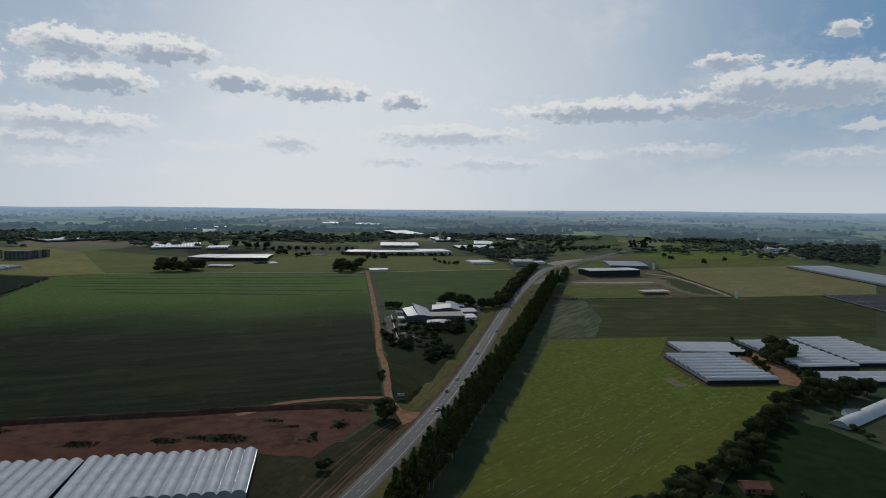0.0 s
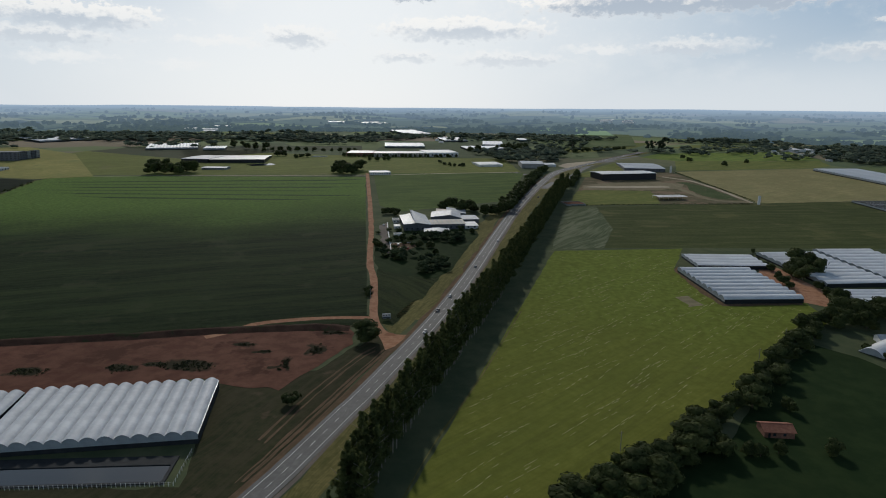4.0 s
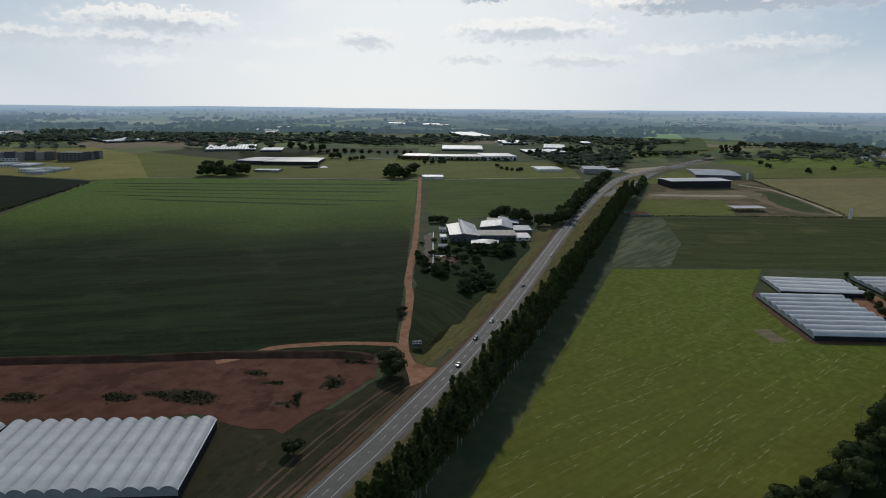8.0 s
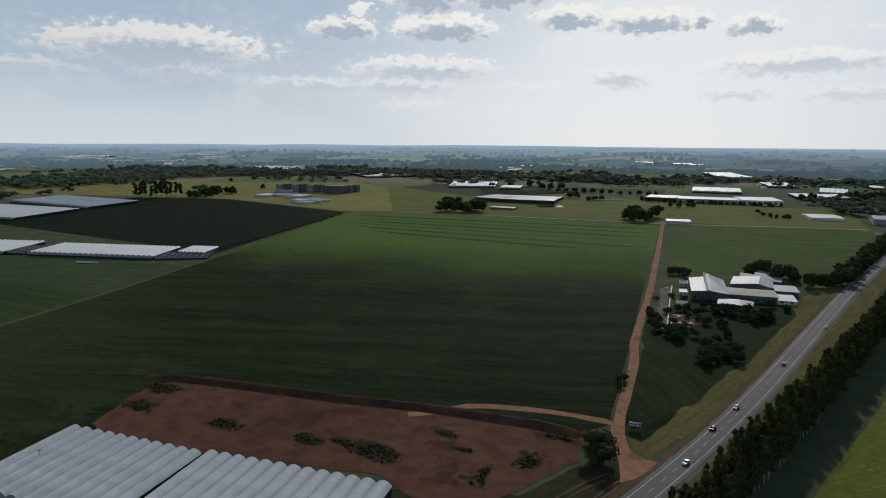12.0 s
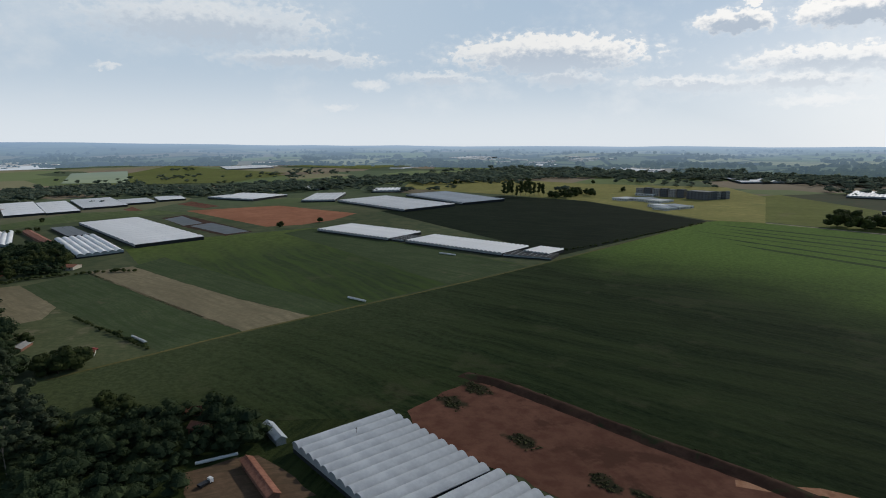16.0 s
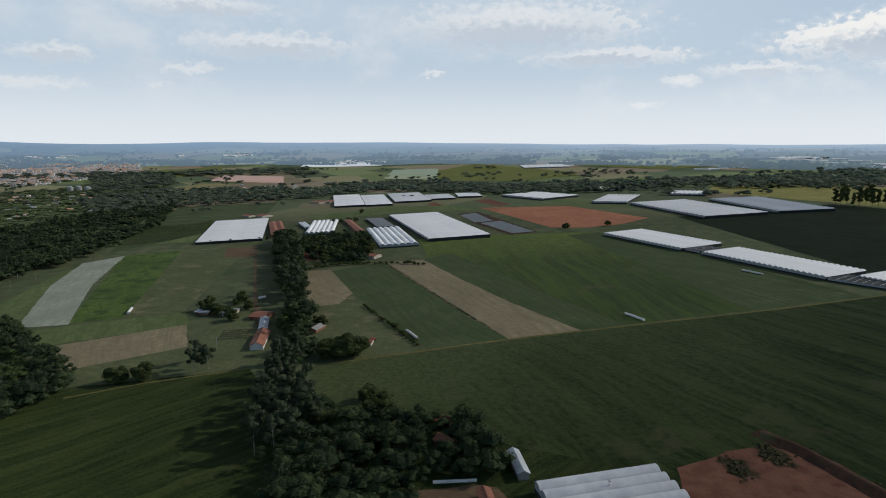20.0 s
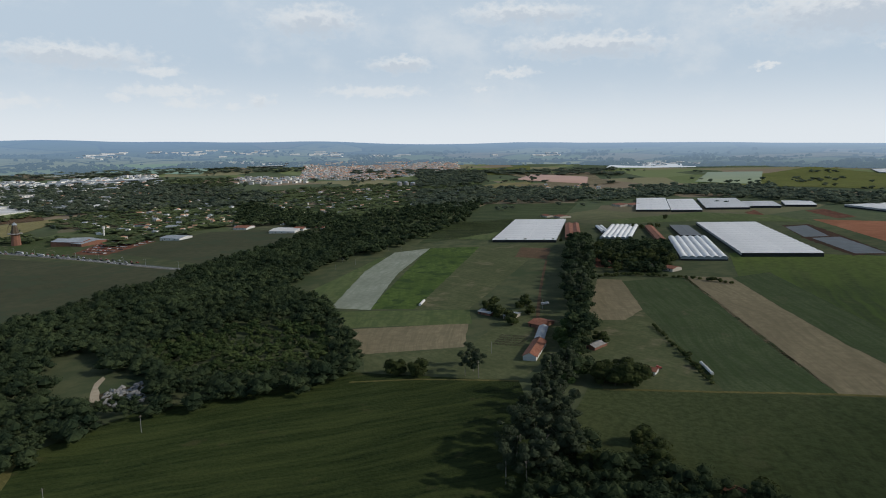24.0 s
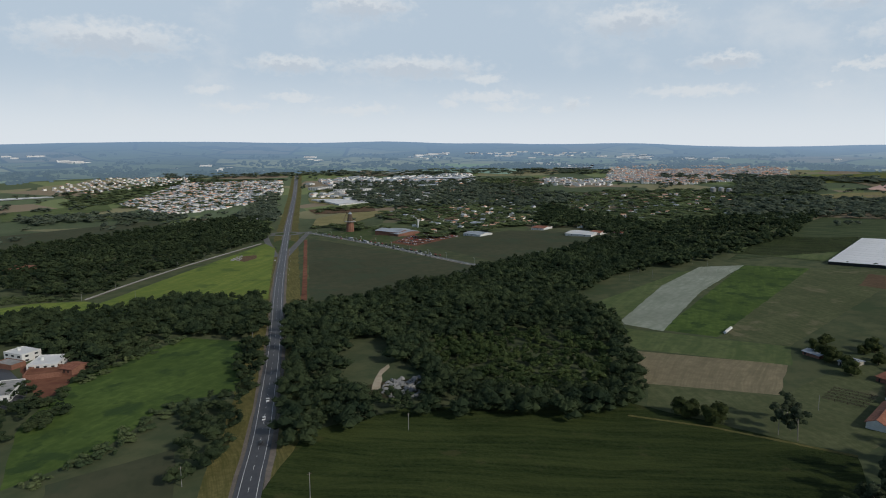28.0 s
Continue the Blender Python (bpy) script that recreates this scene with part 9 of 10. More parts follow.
def along(x, y, line=HIGHWAY):
    """Direction of the road next to a place."""
    k = min(range(len(line) - 1), key=lambda i: (line[i][0] - x) ** 2 + (line[i][1] - y) ** 2)
    return math.degrees(math.atan2(line[k + 1][1] - line[k][1], line[k + 1][0] - line[k][0])) - 90


for i, (x, y) in zip((0, 2, 0, 1, 0, 2, 0, 0, 2), [(-36.1, 319.2), (-31.6, 356.8), (-25.3, 386.2), (-9.4, 462.7)] + [(9.9, 552.2), (65.9, 801.9)] + [(-235.5, -204.9), (-247.7, -228.8)] + [(-222.9, -178.4)]):
    park(i, x, y, along(x, y) + (180 if i % 2 == 0 else 0), 0.16, "cars on the highway")
for i, (x, y) in enumerate([(-464.2, -718.9), (-468.7, -714.2), (-517.4, -839.6)]):
    park(i, x, y, along(x, y), 0.16, "cars at the roundabout")
rows = [(-694.2, -759.4), (-801.3, -840.9)]
rows2 = [(-692.0, -710.4), (-798.9, -739.8)]
for r in range(7):
    for c in range(17):
        if rnd.random() < 0.85:
            u, v = c / 16, r / 6
            x = (rows[0][0] * (1 - v) + rows[1][0] * v) * (1 - u) + (rows2[0][0] * (1 - v) + rows2[1][0] * v) * u
            y = (rows[0][1] * (1 - v) + rows[1][1] * v) * (1 - u) + (rows2[0][1] * (1 - v) + rows2[1][1] * v) * u
            park(rnd.choice((0, 0, 1, 2, 2, 3)), x, y, 60 + rnd.uniform(-6, 6), 0.11, "cars in the red earth car park", 4)
for i in range(3, int(len(LANE) * 0.62)):
    (x, y), (x2, y2) = LANE[i], LANE[i + 1]
    ln = math.hypot(x2 - x, y2 - y)
    for side in (-4.2, 4.2, 11.0):
        if rnd.random() < (0.75 if side > 0 else 0.35):
            park(rnd.choice((0, 0, 1, 2, 2, 3)), x - (y2 - y) / ln * side, y + (x2 - x) / ln * side, along(x, y, LANE) + rnd.uniform(-4, 4), 0.11, "cars along the town lane", 4)
for i, (x, y) in enumerate([(-105.8, 607.4), (-76.0, 512.0), (-72.8, 513.2), (-69.6, 514.4), (-81.0, 508.0), (-80.0, 527.0)]):
    park(i, x, y, 12, 0.16, "cars in the farm yard")
for o in CARS:
    for c in [*o.children_recursive]:
        bpy.data.objects.remove(c)
    bpy.data.objects.remove(o)


def bus(x, y, turn):
    e = tagged(base("bus", x, y, turn, dz=0.1), "white coach parked on the town lane", "bus", "coaches on the lane")
    part("body", boxes((-1.25, 1.25, -6, 6, 0.5, 3.3)), M["carwhite"], e)
    part("window_band", boxes((-1.27, 1.27, -5.7, 6.02, 1.7, 2.6)), M["glass"], e)
    for xx in (-1.1, 1.1):
        for yy in (-3.8, 3.8):
            bm = tube(0.5, -0.15, 0.15, n=10)
            bmesh.ops.transform(bm, matrix=Matrix.Translation((xx, yy, 0.5)) @ Matrix.Rotation(radians(90), 4, "Y"), verts=bm.verts[:])
            part("wheel", bm, M["rubber"], e)


for x, y in [(-656.6, -847.5), (-650.1, -788.8)]:
    bus(x, y, along(x, y, LANE))
tx, ty = (-257.7, 119.0)
tk = tagged(base("truck", tx, ty, 30), "small white truck with dark cargo bed in the hamlet yard", "truck")
part("cab", boxes((-1.0, 1.0, 1.6, 3.2, 0.5, 2.3)), M["carwhite"], tk)
part("windscreen", boxes((-0.9, 0.9, 3.15, 3.23, 1.4, 2.1)), M["glass"], tk)
part("cargo_bed", boxes((-1.1, 1.1, -3.0, 1.5, 0.7, 1.5)), M["dark"], tk)
for xx in (-0.9, 0.9):
    for yy in (-2.0, 2.2):
        bm = tube(0.42, -0.14, 0.14, n=10)
        bmesh.ops.transform(bm, matrix=Matrix.Translation((xx, yy, 0.42)) @ Matrix.Rotation(radians(90), 4, "Y"), verts=bm.verts[:])
        part("wheel", bm, M["rubber"], tk)


# poles, lamps, signs
def pole(x, y, h, label="grey concrete utility pole with cross arm", arm=True, group="utility poles"):
    e = tagged(base("utility_pole", x, y, rnd.uniform(0, 40)), label, "pole", group)
    part("shaft", tube(0.17, -0.5, h, 0.11, n=7), M["concrete"], e)
    if arm:
        part("cross_arm", boxes((-1.0, 1.0, -0.07, 0.07, h - 0.7, h - 0.55)), M["bark"], e)


for (x, y), h in zip([(-284.8, -144.0), (-218.2, -116.7), (-181.3, -160.0), (-290.7, -360.0), (-258.2, -585.1)] + [(53.0, 200.5), (6.6, 154.8), (171.0, 326.2), (144.0, 295.2), (-78.5, 377.0)] + [(-457.3, -25.8), (-578.7, -28.2)] + [(-260.4, 182.5)], (9, 11, 9, 9, 9, 9, 9, 8, 8, 7, 8, 8, 8)):
    pole(x, y, h)
for x, y in wall_line[::5]:
    pole(x + 3, y + 2, 9, "pale pole along the boundary wall", group="poles along the boundary wall")
for x, y in [(-677.7, -301.9), (-717.9, -319.6), (-759.7, -336.2), (-802.1, -352.9), (-803.4, -322.5), (-817.0, -313.1), (-814.6, -292.8), (-710.8, -296.7)]:
    pole(x, y, 7, "slim white training post on grass", arm=False, group="training posts")


def street_lamp(x, y, turn):
    e = tagged(base("street_lamp", x, y, turn, dz=0.2), "tall grey street lamp on the town lane", "street lamp", "lamps of the town lane")
    part("pole", tube(0.14, -0.3, 9, 0.09, n=7), M["steel"], e)
    part("arm", boxes((0, 2.2, -0.06, 0.06, 8.9, 9.05)), M["steel"], e)
    part("lamp_head", boxes((1.6, 2.5, -0.16, 0.16, 8.75, 8.9)), M["white"], e)


for i in range(4, len(LANE) - 1, 4):
    x, y = LANE[i]
    street_lamp(x, y, along(x, y, LANE))
# the low white wall between meadow and woods
garden_wall = tagged(base("boundary_wall", *wall_line[0]), "low pale concrete boundary wall along the meadow", "wall", kind="structure")
for (x0, y0), (x1, y1) in zip(wall_line, wall_line[1:]):
    ln = math.hypot(x1 - x0, y1 - y0)
    pan = part("wall_panel", boxes((0, ln - 0.1, -0.15, 0.15, -0.6, 1.1)), M["concrete"], garden_wall)
    pan.matrix_parent_inverse = garden_wall.matrix_world.inverted()
    pan.matrix_basis = Matrix.Translation((x0, y0, gz(x0, y0))) @ Matrix.Rotation(math.atan2(y1 - y0, x1 - x0), 4, "Z")


def road_sign(x, y, turn, label):
    e = tagged(base("road_sign", x, y, turn, dz=0.1), label, "road sign", "signs along the highway")
    part("post", tube(0.06, -0.4, 2.6, n=6), M["steel"], e)
    part("panel", boxes((-0.55, 0.55, -0.05, 0.0, 1.7, 2.8)), M["white"], e, "white sign panel")
    part("band", boxes((-0.45, 0.45, -0.08, -0.054, 2.1, 2.4)), M["carred"], e, "red bar on the panel")


for k in (10, 16, 24, 33, 41):
    x, y = HIGHWAY[k]
    turn = along(x, y)
    road_sign(x + 7.6 * math.cos(radians(turn)), y + 7.6 * math.sin(radians(turn)), turn + 180, "white road sign with a red bar on the verge")


def marker_post(x, y):
    e = tagged(base("marker_post", x, y, 0, dz=0.1), "short white reflector post beside the highway", "marker post", "reflector posts")
    part("shaft", boxes((-0.12, 0.12, -0.12, 0.12, -0.3, 1.1)), M["white"], e)
    part("reflector", boxes((-0.13, 0.13, -0.13, 0.13, 0.75, 0.9)), M["carred"], e)


for x, y in [(-521.4, -798.8), (-506.4, -764.3), (-492.6, -732.2), (-477.0, -698.3), (-462.1, -667.5), (-446.4, -635.0), (-430.4, -601.4), (-414.2, -567.5)]:
    marker_post(x, y)
bx, by = (-61.6, 337.6)
bb = tagged(base("billboard", bx, by, 12), "pale blue roadside billboard on two posts", "billboard")
part("panel", boxes((-2.6, 2.6, -0.12, 0.12, 1.0, 4.2)), M["roofgrey"], bb)
part("picture", boxes((-2.5, 2.5, -0.15, -0.124, 2.3, 4.1)), M["white"], bb, "white upper sign face")
for x in (-1.7, 0.0, 1.7):
    part("bar", boxes((x - 0.55, x + 0.55, -0.18, -0.154, 2.9, 3.5)), M["glass"], bb, "dark lettering bar")
part("band", boxes((-2.5, 2.5, -0.15, -0.124, 1.1, 2.2)), M["basin"], bb, "slate-blue lower sign face")
for x in (-2, 2):
    part("post", boxes((x - 0.12, x + 0.12, 0.13, 0.37, -0.5, 4.0)), M["bark"], bb)


# pipes and small farm things
def pipe(x, y, turn, length, r, label):
    e = tagged(base("irrigation_pipe", x, y, turn, dz=0.3), label, "pipe")
    bm = tube(r, -length / 2, length / 2, n=10)
    bmesh.ops.transform(bm, matrix=Matrix.Translation((0, 0, r)) @ Matrix.Rotation(radians(90), 4, "Y"), verts=bm.verts[:])
    part("pipe", bm, M["white"], e)
    part("cradle", boxes((-length * 0.3, -length * 0.3 + 0.3, -r, r, 0, r * 0.5), (length * 0.3, length * 0.3 + 0.3, -r, r, 0, r * 0.5)), M["bark"], e)


def between(p, r, label):
    (x0, y0), (x1, y1) = p
    pipe((x0 + x1) / 2, (y0 + y1) / 2, math.degrees(math.atan2(y1 - y0, x1 - x0)), math.hypot(x1 - x0, y1 - y0), r, label)


between([(-502.7, 261.7), (-483.8, 269.6)], 0.9, "long white plastic-wrapped bale roll on grass")
between([(-480.2, 100.0), (-461.9, 107.5)], 0.9, "long white plastic-wrapped roll on the paddock edge")
between([(-634.9, 412.8), (-615.4, 422.8)], 0.8, "white plastic-wrapped roll before the greenhouse")
between([(-555.5, -129.6), (-571.2, -133.5)], 1.1, "short white tank trailer on the training field")
between([(-275.2, 117.3), (-276.4, 134.6)], 0.7, "pale concrete pipes stacked by the yard")
between([(-341.5, 1208.4), (-312.5, 1216.4)], 1.0, "white plastic roll on the paddock")
between([(-975.0, -617.9), (-980.1, -601.4)], 0.6, "pale pipe by the villas")
for x, y in [(-462.7, 77.7), (-458.3, 73.5)]:
    e = tagged(base("tractor", x, y, 40), "small red tractor parked beside the big tree", "tractor")
    part("bonnet", boxes((-0.5, 0.5, 0.2, 2.2, 0.7, 1.4)), M["carred"], e)
    part("cab", boxes((-0.7, 0.7, -1.2, 0.2, 0.8, 2.4)), M["carred"], e)
    for xx, yy, r in ((-0.9, -0.7, 0.75), (0.9, -0.7, 0.75), (-0.7, 1.6, 0.45), (0.7, 1.6, 0.45)):
        bm = tube(r, -0.18, 0.18, n=12)
        bmesh.ops.transform(bm, matrix=Matrix.Translation((xx, yy, r)) @ Matrix.Rotation(radians(90), 4, "Y"), verts=bm.verts[:])
        part("wheel", bm, M["rubber"], e)


def pen_rails(a, b, rows, gap, label):
    """Rail fences side by side, each a thing of its own."""
    (x0, y0), (x1, y1) = a, b
    ln = math.hypot(x1 - x0, y1 - y0)
    ux, uy = (x1 - x0) / ln, (y1 - y0) / ln
    for r in range(rows):
        e = tagged(base("pen_fence", x0 - uy * gap * r, y0 + ux * gap * r, math.degrees(math.atan2(uy, ux)), tilt=True, dz=0.2), label, "fence", "fences of the stable pens")
        for z in (0.5, 0.9, 1.3):
            part("rail", boxes((0, ln, -0.05, 0.05, z, z + 0.14)), M["bark"], e)
        for k in range(int(ln / 3) + 1):
            part("post", boxes((k * 3.0, k * 3.0 + 0.16, -0.08, 0.08, -0.4, 1.5)), M["bark"], e)


pen_rails(*[(-474.7, -31.2), (-476.7, -10.4)], 5, 5.0, "weathered wooden rail fence of a stable pen")
for i, (x, y) in enumerate([(-532.3, -17.7), (-534.6, -14.7), (-536.7, -12.6), (-592.2, -31.6), (-594.7, -29.2)]):
    e = tagged(base("horse_trailer", x, y, 20 + 8 * i), "small white covered trailer in the stable yard", "trailer", "trailers in the yard")
    part("body", boxes((-0.9, 0.9, -1.6, 1.6, 0.5, 2.0)), M["carwhite"], e)
    part("drawbar", boxes((-0.06, 0.06, 1.6, 2.7, 0.5, 0.6)), M["steel"], e)
    for xx in (-0.95, 0.95):
        bm = tube(0.32, -0.1, 0.1, n=8)
        bmesh.ops.transform(bm, matrix=Matrix.Translation((xx, 0, 0.32)) @ Matrix.Rotation(radians(90), 4, "Y"), verts=bm.verts[:])
        part("wheel", bm, M["rubber"], e)


def debris(poly, count, seed):
    """Broken concrete and dug stones by the creek, past counting."""
    rng, bm = random.Random(seed), bmesh.new()
    xs, ys = [p[0] for p in poly], [p[1] for p in poly]
    while count:
        x, y = rng.uniform(min(xs), max(xs)), rng.uniform(min(ys), max(ys))
        if not inside(poly, x, y):
            continue
        count -= 1
        d = rng.uniform(0.4, 1.6)
        m = Matrix.Translation((x, y, gz(x, y) + 0.3 * d)) @ Matrix.Rotation(rng.uniform(0, 3), 4, (rng.random(), rng.random(), 1)) @ Matrix.Diagonal((d * 1.5, d, d * 0.5, 1))
        bmesh.ops.create_icosphere(bm, subdivisions=1, radius=1.0, matrix=m)
    me = bpy.data.meshes.new("debris")
    bm.to_mesh(me)
    bm.free()
    me.materials.append(M["concrete"])
    tagged(new("debris", me), "grey broken concrete and stones by the creek", "debris", kind="stuff")


debris([(-418.2, -768.2), (-440.5, -796.3), (-451.7, -799.8), (-427.6, -751.0)], 50, 9)
debris([(-318.7, -212.5), (-334.4, -203.8), (-315.5, -177.6), (-301.4, -183.3), (-304.6, -201.8)], 150, 8)
for x, y in [(-320.9, -187.3)]:
    pole(x, y, 7, "pale short pole at the creek works", arm=False, group="")


def straw_marks():
    """Pale streaks of straw on the pasture, past counting."""
    poly, verts, faces = [(-28.2, 159.7), (59.1, 514.6), (161.3, 529.4), (148.0, 471.4), (156.4, 383.5), (209.0, 390.6), (208.5, 373.0), (70.0, 218.4), (9.6, 162.3)], [], []
    rng = np.random.default_rng(4)
    xs, ys = [p[0] for p in poly], [p[1] for p in poly]
    while len(faces) < 700:
        x, y = rng.uniform(min(xs), max(xs)), rng.uniform(min(ys), max(ys))
        if not inside(poly, x, y):
            continue
        a = radians(47 + rng.normal() * 3)
        n, ln, w = rng.integers(1, 5), rng.uniform(1.5, 8), rng.uniform(0.07, 0.2)
        for k in range(n):
            cx, cy = x + math.cos(a) * k * ln * 1.4 + rng.normal() * 0.3, y + math.sin(a) * k * ln * 1.4 + rng.normal() * 0.3
            if not inside(poly, cx, cy):
                continue
            j, l2 = len(verts), ln * rng.uniform(0.3, 0.6)
            for s, t in ((-1, -0.4), (0, -1), (1, -0.5), (1, 0.5), (0, 1), (-1, 0.4)):
                px, py = cx + math.cos(a) * s * l2 - math.sin(a) * t * w, cy + math.sin(a) * s * l2 + math.cos(a) * t * w
                verts.append((px, py, gz(px, py) + 0.10 + 0.03 * (t == 0)))
            faces.append(tuple(range(j, j + 6)))
    return tagged(mesh_object("straw_marks", verts, faces, M["straw"]), "pale streaks of straw on the pasture", "straw", kind="stuff")


M["straw"] = material("dry_straw", (0.32, 0.30, 0.15), (0.46, 0.42, 0.24), 2.0)
straw_marks()


# hazy country that closes the view, far behind everything else
def country_height(x, y):
    """Height of the far country: rolling land that flattens towards the horizon, with low hills in the south-west."""
    d, a = math.hypot(x - MID_X, y - MID_Y), math.atan2(y - MID_Y, x - MID_X)
    south_west = max(0.0, math.cos(a - radians(222))) ** 0.8
    start = 1900 + 1250 * south_west
    u = max(0.0, (d - start) / (4850 - start))
    roll = noise.noise((x / 520, y / 520, 3.0)) + 0.5 * noise.noise((x / 200, y / 200, 8.0)) + 0.14 * noise.noise((x / 55, y / 55, 5.0))
    lift = -3 + 9 * min(1.0, u * 8) + (21 - 17 * u) * roll * min(1.0, u * 4) * (1 - 0.35 * south_west)
    hills = max(0.0, math.cos(a - radians(240))) ** 2 * max(0.0, (u - 0.6) * 2.5) * (30 + 26 * noise.noise((x / 800, y / 800, 6.0)))
    return gz(x, y) + max(lift, -3 + 6 * min(1.0, u * 8)) + hills


def hazy_material(name, wooded, crop=None):
    """Parcels, hedges and woods that glow, with haze painted in by distance; wooded: tree crowns alone; crop: one
    field's two tones.
    """
    mt = bpy.data.materials.new(name)
    mt.use_nodes = True
    nt = mt.node_tree
    N, L = nt.nodes.new, nt.links.new
    bsdf = nt.nodes["Principled BSDF"]
    pos = N("ShaderNodeNewGeometry").outputs["Position"]

    def ramp(v, a, b, lo=0.0, hi=1.0):
        n = N("ShaderNodeMapRange")
        L(v, n.inputs[0])
        for i, q in enumerate((a, b, lo, hi)):
            n.inputs[i + 1].default_value = q
        return n.outputs[0]

    def mix(f, a, b):
        n = N("ShaderNodeMix")
        n.data_type = "RGBA"
        L(f, n.inputs[0])
        for i, v in ((6, a), (7, b)):
            if isinstance(v, tuple):
                n.inputs[i].default_value = (*v, 1)
            else:
                L(v, n.inputs[i])
        return n.outputs[2]

    def tex(sc, det, ro=0.5):
        n = N("ShaderNodeTexNoise")
        L(pos, n.inputs["Vector"])
        n.inputs["Scale"].default_value, n.inputs["Detail"].default_value, n.inputs["Roughness"].default_value = sc, det, ro
        return n.outputs[0]

    def cells(gap, feature):
        n = N("ShaderNodeTexVoronoi")
        n.voronoi_dimensions, n.feature = "2D", feature
        L(pos, n.inputs["Vector"])
        n.inputs["Scale"].default_value = 1 / gap
        return n

    if crop:
        land = mix(ramp(tex(0.01, 3.0), 0.35, 0.65), *crop)
    elif wooded:
        land = mix(ramp(tex(0.05, 3.0), 0.35, 0.65), (0.018, 0.031, 0.021), (0.052, 0.072, 0.036))
    else:
        sep, tone = N("ShaderNodeSeparateColor"), N("ShaderNodeValToRGB")
        L(cells(430, "F1").outputs["Color"], sep.inputs[0])
        L(sep.outputs[0], tone.inputs[0])
        tone.color_ramp.interpolation = "CONSTANT"
        tones = ((0.080, 0.110, 0.066), (0.19, 0.25, 0.105), (0.105, 0.140, 0.078), (0.28, 0.30, 0.165), (0.070, 0.100, 0.062), (0.23, 0.20, 0.14), (0.155, 0.205, 0.092), (0.125, 0.165, 0.085))
        e = tone.color_ramp.elements
        for i, c in enumerate(tones):
            q = e[i] if i < 2 else e.new(i / len(tones))
            q.position, q.color = i / len(tones), (*c, 1)
        land = mix(ramp(tex(0.016, 4.0, 0.6), 0.40, 0.85), tone.outputs[0], mix(ramp(tex(0.004, 2.0), 0.4, 0.6), (0.14, 0.18, 0.095), (0.085, 0.110, 0.068)))
        land = mix(ramp(cells(430, "DISTANCE_TO_EDGE").outputs[0], 0.035, 0.02), land, (0.020, 0.034, 0.022))
        land = mix(ramp(tex(0.0030, 5.0, 0.55), 0.58, 0.60), land, (0.024, 0.042, 0.034))
        land = mix(ramp(tex(0.020, 3.0, 0.6), 0.64, 0.67), land, (0.018, 0.032, 0.022))
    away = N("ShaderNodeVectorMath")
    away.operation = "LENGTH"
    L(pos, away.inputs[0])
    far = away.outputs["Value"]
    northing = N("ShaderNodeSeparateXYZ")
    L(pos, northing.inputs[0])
    # painted haze colours, brighter toward the sunward north
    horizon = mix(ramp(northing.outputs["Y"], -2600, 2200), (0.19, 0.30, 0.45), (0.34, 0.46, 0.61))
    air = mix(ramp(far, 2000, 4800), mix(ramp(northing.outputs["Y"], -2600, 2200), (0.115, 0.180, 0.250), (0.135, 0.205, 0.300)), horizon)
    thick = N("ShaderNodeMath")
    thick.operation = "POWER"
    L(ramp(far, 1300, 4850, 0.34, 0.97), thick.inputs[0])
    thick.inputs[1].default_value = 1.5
    # the haze goes into the emission, so the land glows by itself
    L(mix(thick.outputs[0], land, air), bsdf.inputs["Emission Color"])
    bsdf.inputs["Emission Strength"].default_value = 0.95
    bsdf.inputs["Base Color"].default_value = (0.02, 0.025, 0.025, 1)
    bsdf.inputs["Specular IOR Level"].default_value = 0.0
    return mt


def hazy_country():
    """Rolling land from about two kilometres to the horizon."""
    verts, faces, n, m = [], [], 420, 84
    for k in range(n):
        a = 2 * math.pi * k / n
        south_west = max(0.0, math.cos(a - radians(222))) ** 0.8
        start = 1900 + 1250 * south_west
        for j in range(m):
            d = start + (4850 - start) * j / (m - 1)
            x, y = MID_X + d * math.cos(a), MID_Y + d * math.sin(a)
            verts.append((x, y, country_height(x, y)))
            if j:
                p, q = k * m + j, ((k + 1) % n) * m + j
                faces.append((p - 1, p, q, q - 1))
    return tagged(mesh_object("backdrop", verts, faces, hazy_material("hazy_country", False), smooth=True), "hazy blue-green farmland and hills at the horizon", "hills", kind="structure")


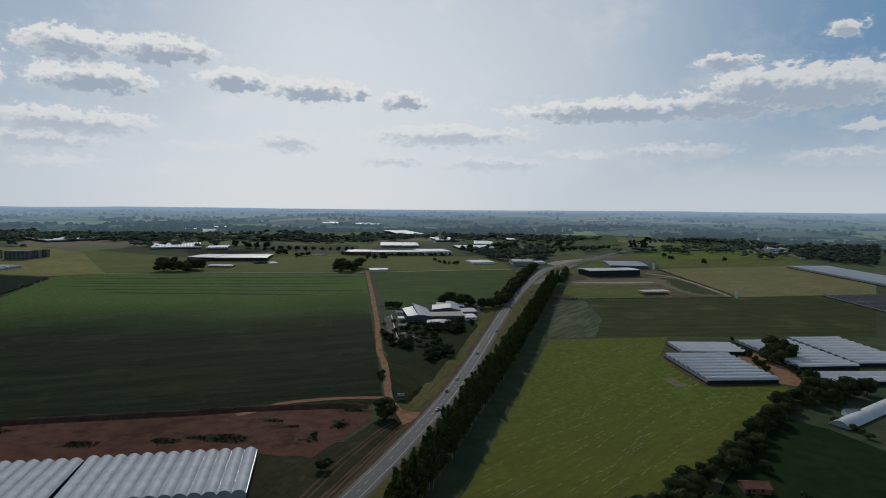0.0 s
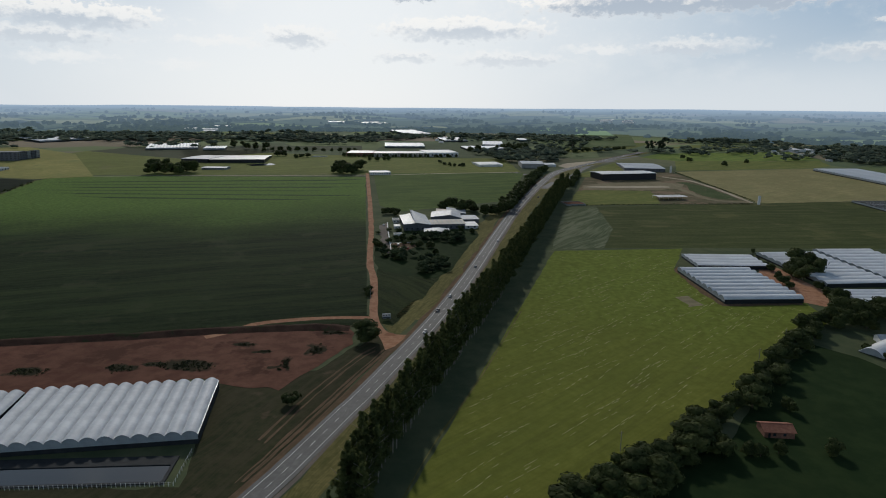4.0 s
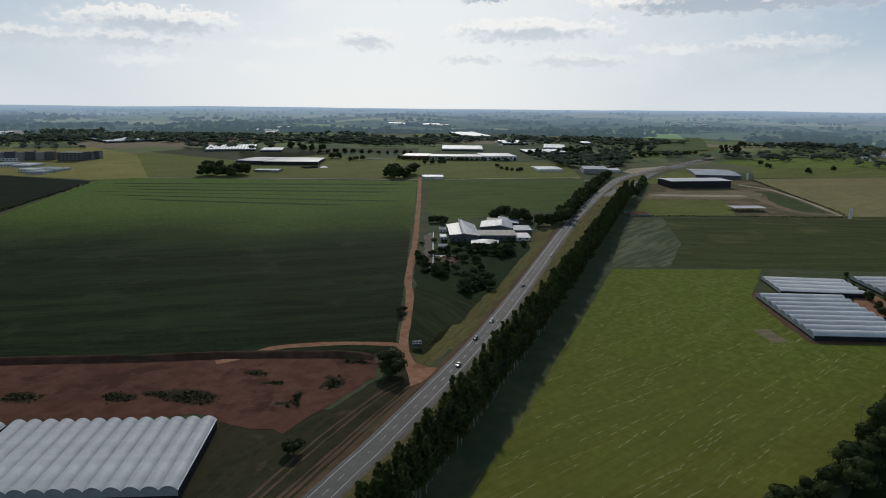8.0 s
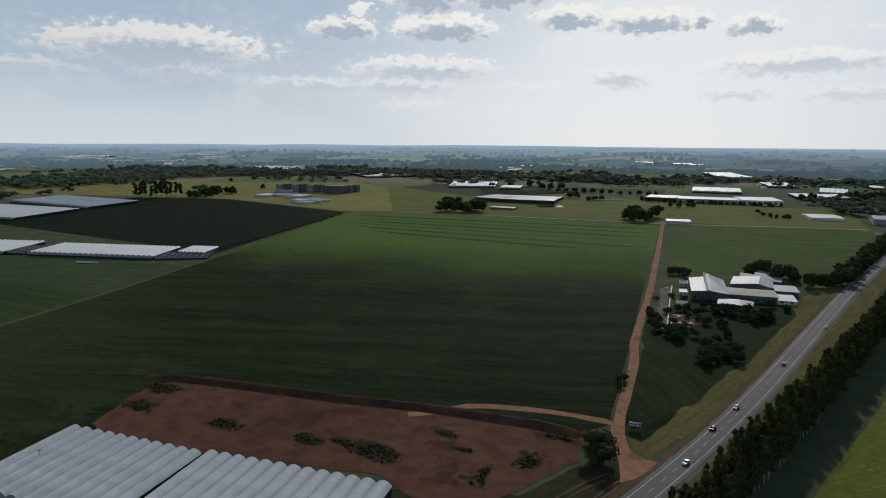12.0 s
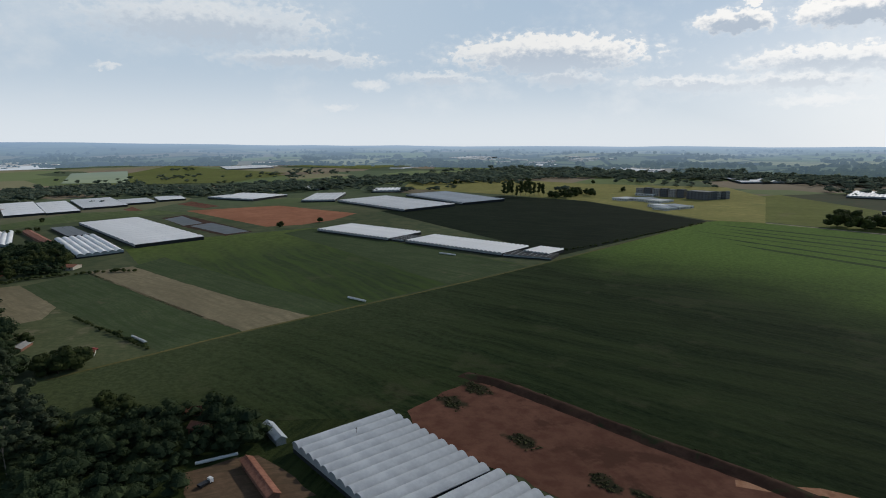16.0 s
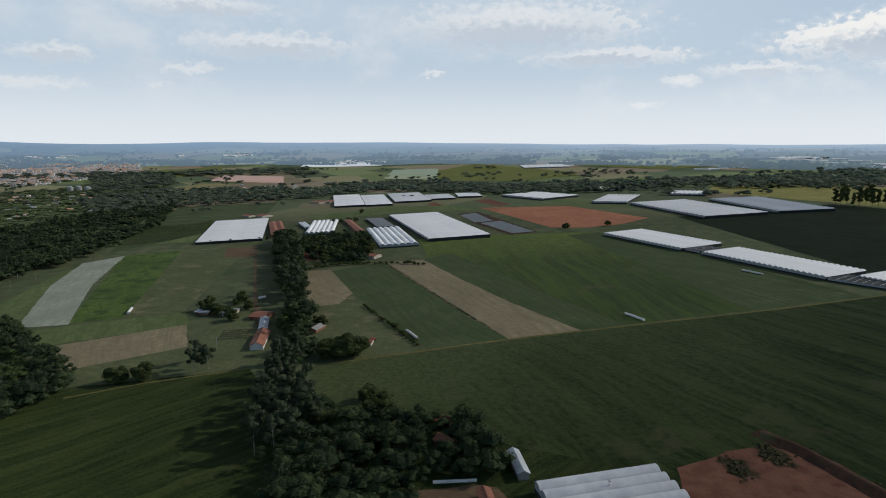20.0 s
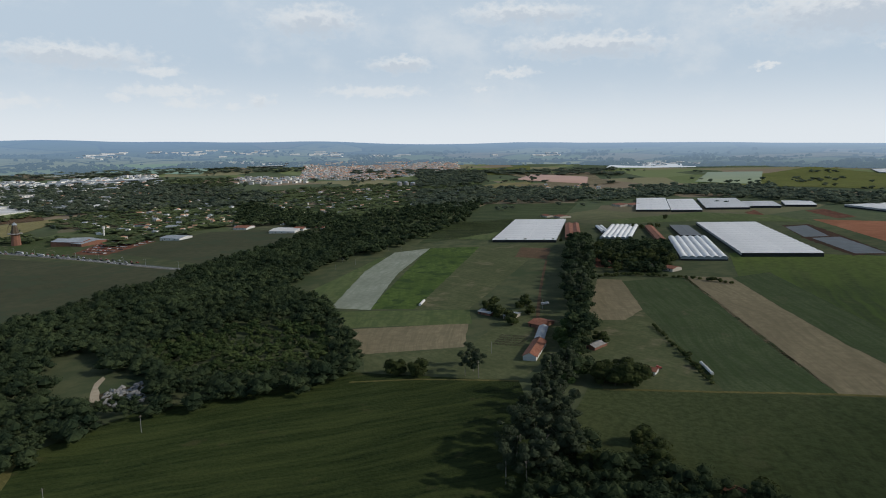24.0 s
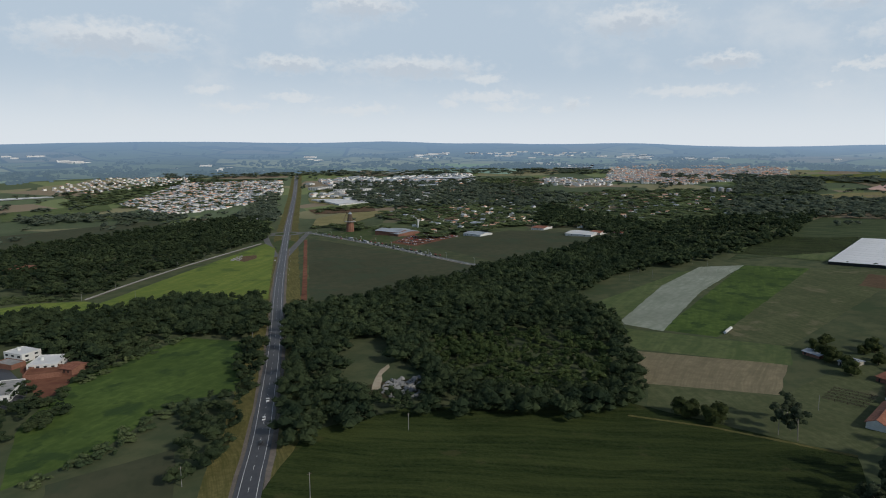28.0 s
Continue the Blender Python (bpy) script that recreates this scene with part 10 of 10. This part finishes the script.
def hazy_woods():
    """Woods, hedges and single crowns of the far country, past counting."""
    rng = np.random.default_rng(77)
    balls = [ball_quads((0, 0, 0.45), 0.5, 1.0, 6, 3) for _ in range(4)]
    for b in balls:
        b += rng.normal(size=b.shape) * 0.05
    out, mid = [], Vector((MID_X, MID_Y))
    while len(out) < 9000:
        a = rng.uniform(radians(40), radians(300))
        south_west = max(0.0, math.cos(a - radians(222))) ** 0.8
        start = 1930 + 1250 * south_west
        d = start + (4200 - start) * rng.random() ** 2.0
        x, y = MID_X + d * math.cos(a), MID_Y + d * math.sin(a)
        wood = noise.noise((x / 300, y / 300, 2.0)) + 0.4 * noise.noise((x / 90, y / 90, 9.0))
        if wood < 0.26 - 0.34 * max(0.0, 1 - (d - start) / 600) and rng.random() > 0.03:
            continue
        h, w = rng.uniform(8, 16), rng.uniform(10, 26)
        c, s = math.cos(a + 1.571), math.sin(a + 1.571)
        q = balls[rng.integers(4)]
        out.append(np.stack([x + q[..., 0] * w * c - q[..., 1] * h * s, y + q[..., 0] * w * s + q[..., 1] * h * c, country_height(x, y) - 1 + q[..., 2] * h], -1))
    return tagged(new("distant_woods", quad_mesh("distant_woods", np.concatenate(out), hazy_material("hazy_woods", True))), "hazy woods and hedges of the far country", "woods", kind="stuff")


def far_sheds():
    """White works and greenhouses of the far country, past counting: bearing, height of the line of sight, spread, in degrees."""
    rng, verts, faces = np.random.default_rng(12), [], []
    for az, el, spread, count in ((59.1, -1.3, 2.0, 9), (49.1, -1.3, 2.4, 10), (63.8, -2.2, 1.5, 4), (46.5, -2.3, 2.0, 5), (78.1, -1.8, 1.2, 3), (54.6, -1.6, 3.0, 7), (141.9, -0.95, 1.6, 9),
                                  (136.3, -0.8, 2.6, 15), (131.0, -1.7, 2.0, 7), (125.1, -0.9, 1.8, 10), (120.4, -1.1, 2.0, 9), (152.8, -1.2, 1.5, 4), (131.8, -0.75, 1.6, 8), (171.0, -1.4, 1.5, 4),
                                  (175.0, -0.9, 1.5, 3), (158.8, -2.0, 1.5, 4), (10.0, -1.6, 2.5, 5), (-12.0, -1.3, 3.0, 4), (24.0, -2.2, 2.0, 4), (97.0, -1.75, 3.6, 22), (106.0, -1.1, 3.0, 6)):
        for _ in range(count):
            a, e = radians(az + rng.normal() * spread * 0.6), radians(el + rng.normal() * 0.10)
            d = 1950.0
            while d < 4500 and country_height(-50 - d * math.sin(a), 80 + d * math.cos(a)) < 138 + d * math.tan(e):
                d += 25.0
            x, y = -50 - d * math.sin(a), 80 + d * math.cos(a)
            w, b, h, t = rng.uniform(14, 45), rng.uniform(8, 20), rng.uniform(4, 8), a + rng.normal() * 0.4
            z, j = country_height(x, y) - 2, len(verts)
            for lx, ly, lz in ((-w, -b, 0), (w, -b, 0), (w, b, 0), (-w, b, 0), (-w, -b, h), (w, -b, h), (w, b, h), (-w, b, h), (-w, 0, h + 2.5), (w, 0, h + 2.5)):
                verts.append((x + lx * math.cos(t) - ly * math.sin(t), y + lx * math.sin(t) + ly * math.cos(t), z + lz))
            faces += [tuple(j + k for k in f) for f in ((0, 1, 5, 4), (1, 2, 6, 9, 5), (2, 3, 7, 6), (3, 0, 4, 8, 7), (4, 5, 9, 8), (6, 7, 8, 9))]
    return tagged(mesh_object("far_sheds", verts, faces, M["roofwhite"]), "white sheds and works of the far country", "sheds", kind="stuff")


def hazy_field(name, sight, tones, label):
    """One large field of the far country; sight: bearing and height of the line of sight to its four corners, in degrees."""
    corner = []
    for az, el in sight:
        d, a = 1700.0, radians(az)
        while d < 4600 and max(country_height(-50 - d * math.sin(a), 80 + d * math.cos(a)), gz(-50 - d * math.sin(a), 80 + d * math.cos(a))) < 138 + d * math.tan(radians(el)):
            d += 20.0
        corner.append((-50 - d * math.sin(a), 80 + d * math.cos(a)))
    verts, faces, n = [], [], 16
    for i in range(n + 1):
        for j in range(n + 1):
            u, v = i / n, j / n
            x, y = (sum(w * p[k] for w, p in zip(((1 - u) * (1 - v), (1 - u) * v, u * v, u * (1 - v)), corner)) for k in (0, 1))
            verts.append((x, y, max(country_height(x, y), gz(x, y)) + 2.0))
            if i and j:
                faces.append(((i - 1) * (n + 1) + j - 1, i * (n + 1) + j - 1, i * (n + 1) + j, (i - 1) * (n + 1) + j))
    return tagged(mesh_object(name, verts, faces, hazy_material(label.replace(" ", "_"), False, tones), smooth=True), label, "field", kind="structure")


hazy_country()
hazy_woods()
GREEN, STRAW, EARTH, SHEET = ((0.17, 0.26, 0.085), (0.21, 0.30, 0.10)), ((0.30, 0.28, 0.15), (0.36, 0.33, 0.19)), ((0.36, 0.19, 0.11), (0.44, 0.25, 0.15)), ((0.75, 0.78, 0.80), (0.85, 0.87, 0.88))
hazy_field("far_field", [(144.0, -2.2), (142.9, -1.6), (133.6, -1.6), (135.1, -2.5)], GREEN, "large bright green field below far hills")
hazy_field("far_field", [(147.2, -2.4), (146.1, -2.2), (142.4, -2.3), (143.7, -2.5)], STRAW, "pale straw field beyond the town")
hazy_field("far_field", [(107.9, -3.2), (106.7, -2.7), (101.8, -2.9), (101.7, -3.5)], EARTH, "bare orange ground beyond the town")
hazy_field("far_greenhouse", [(100.5, -2.1), (100.1, -1.7), (93.6, -1.7), (93.4, -2.0)], SHEET, "white sheets of far greenhouses on a rise")
hazy_field("far_field", [(93.1, -3.2), (92.4, -2.4), (88.4, -2.3), (88.3, -3.3)], ((0.17, 0.20, 0.062), (0.21, 0.235, 0.08)), "pale green field beyond the white greenhouses")
hazy_field("far_field", [(-7.2, -2.5), (-5.8, -2.0), (-11.6, -1.9), (-12.9, -2.5)], GREEN, "pale green hillside beyond the interchange")
far_sheds()
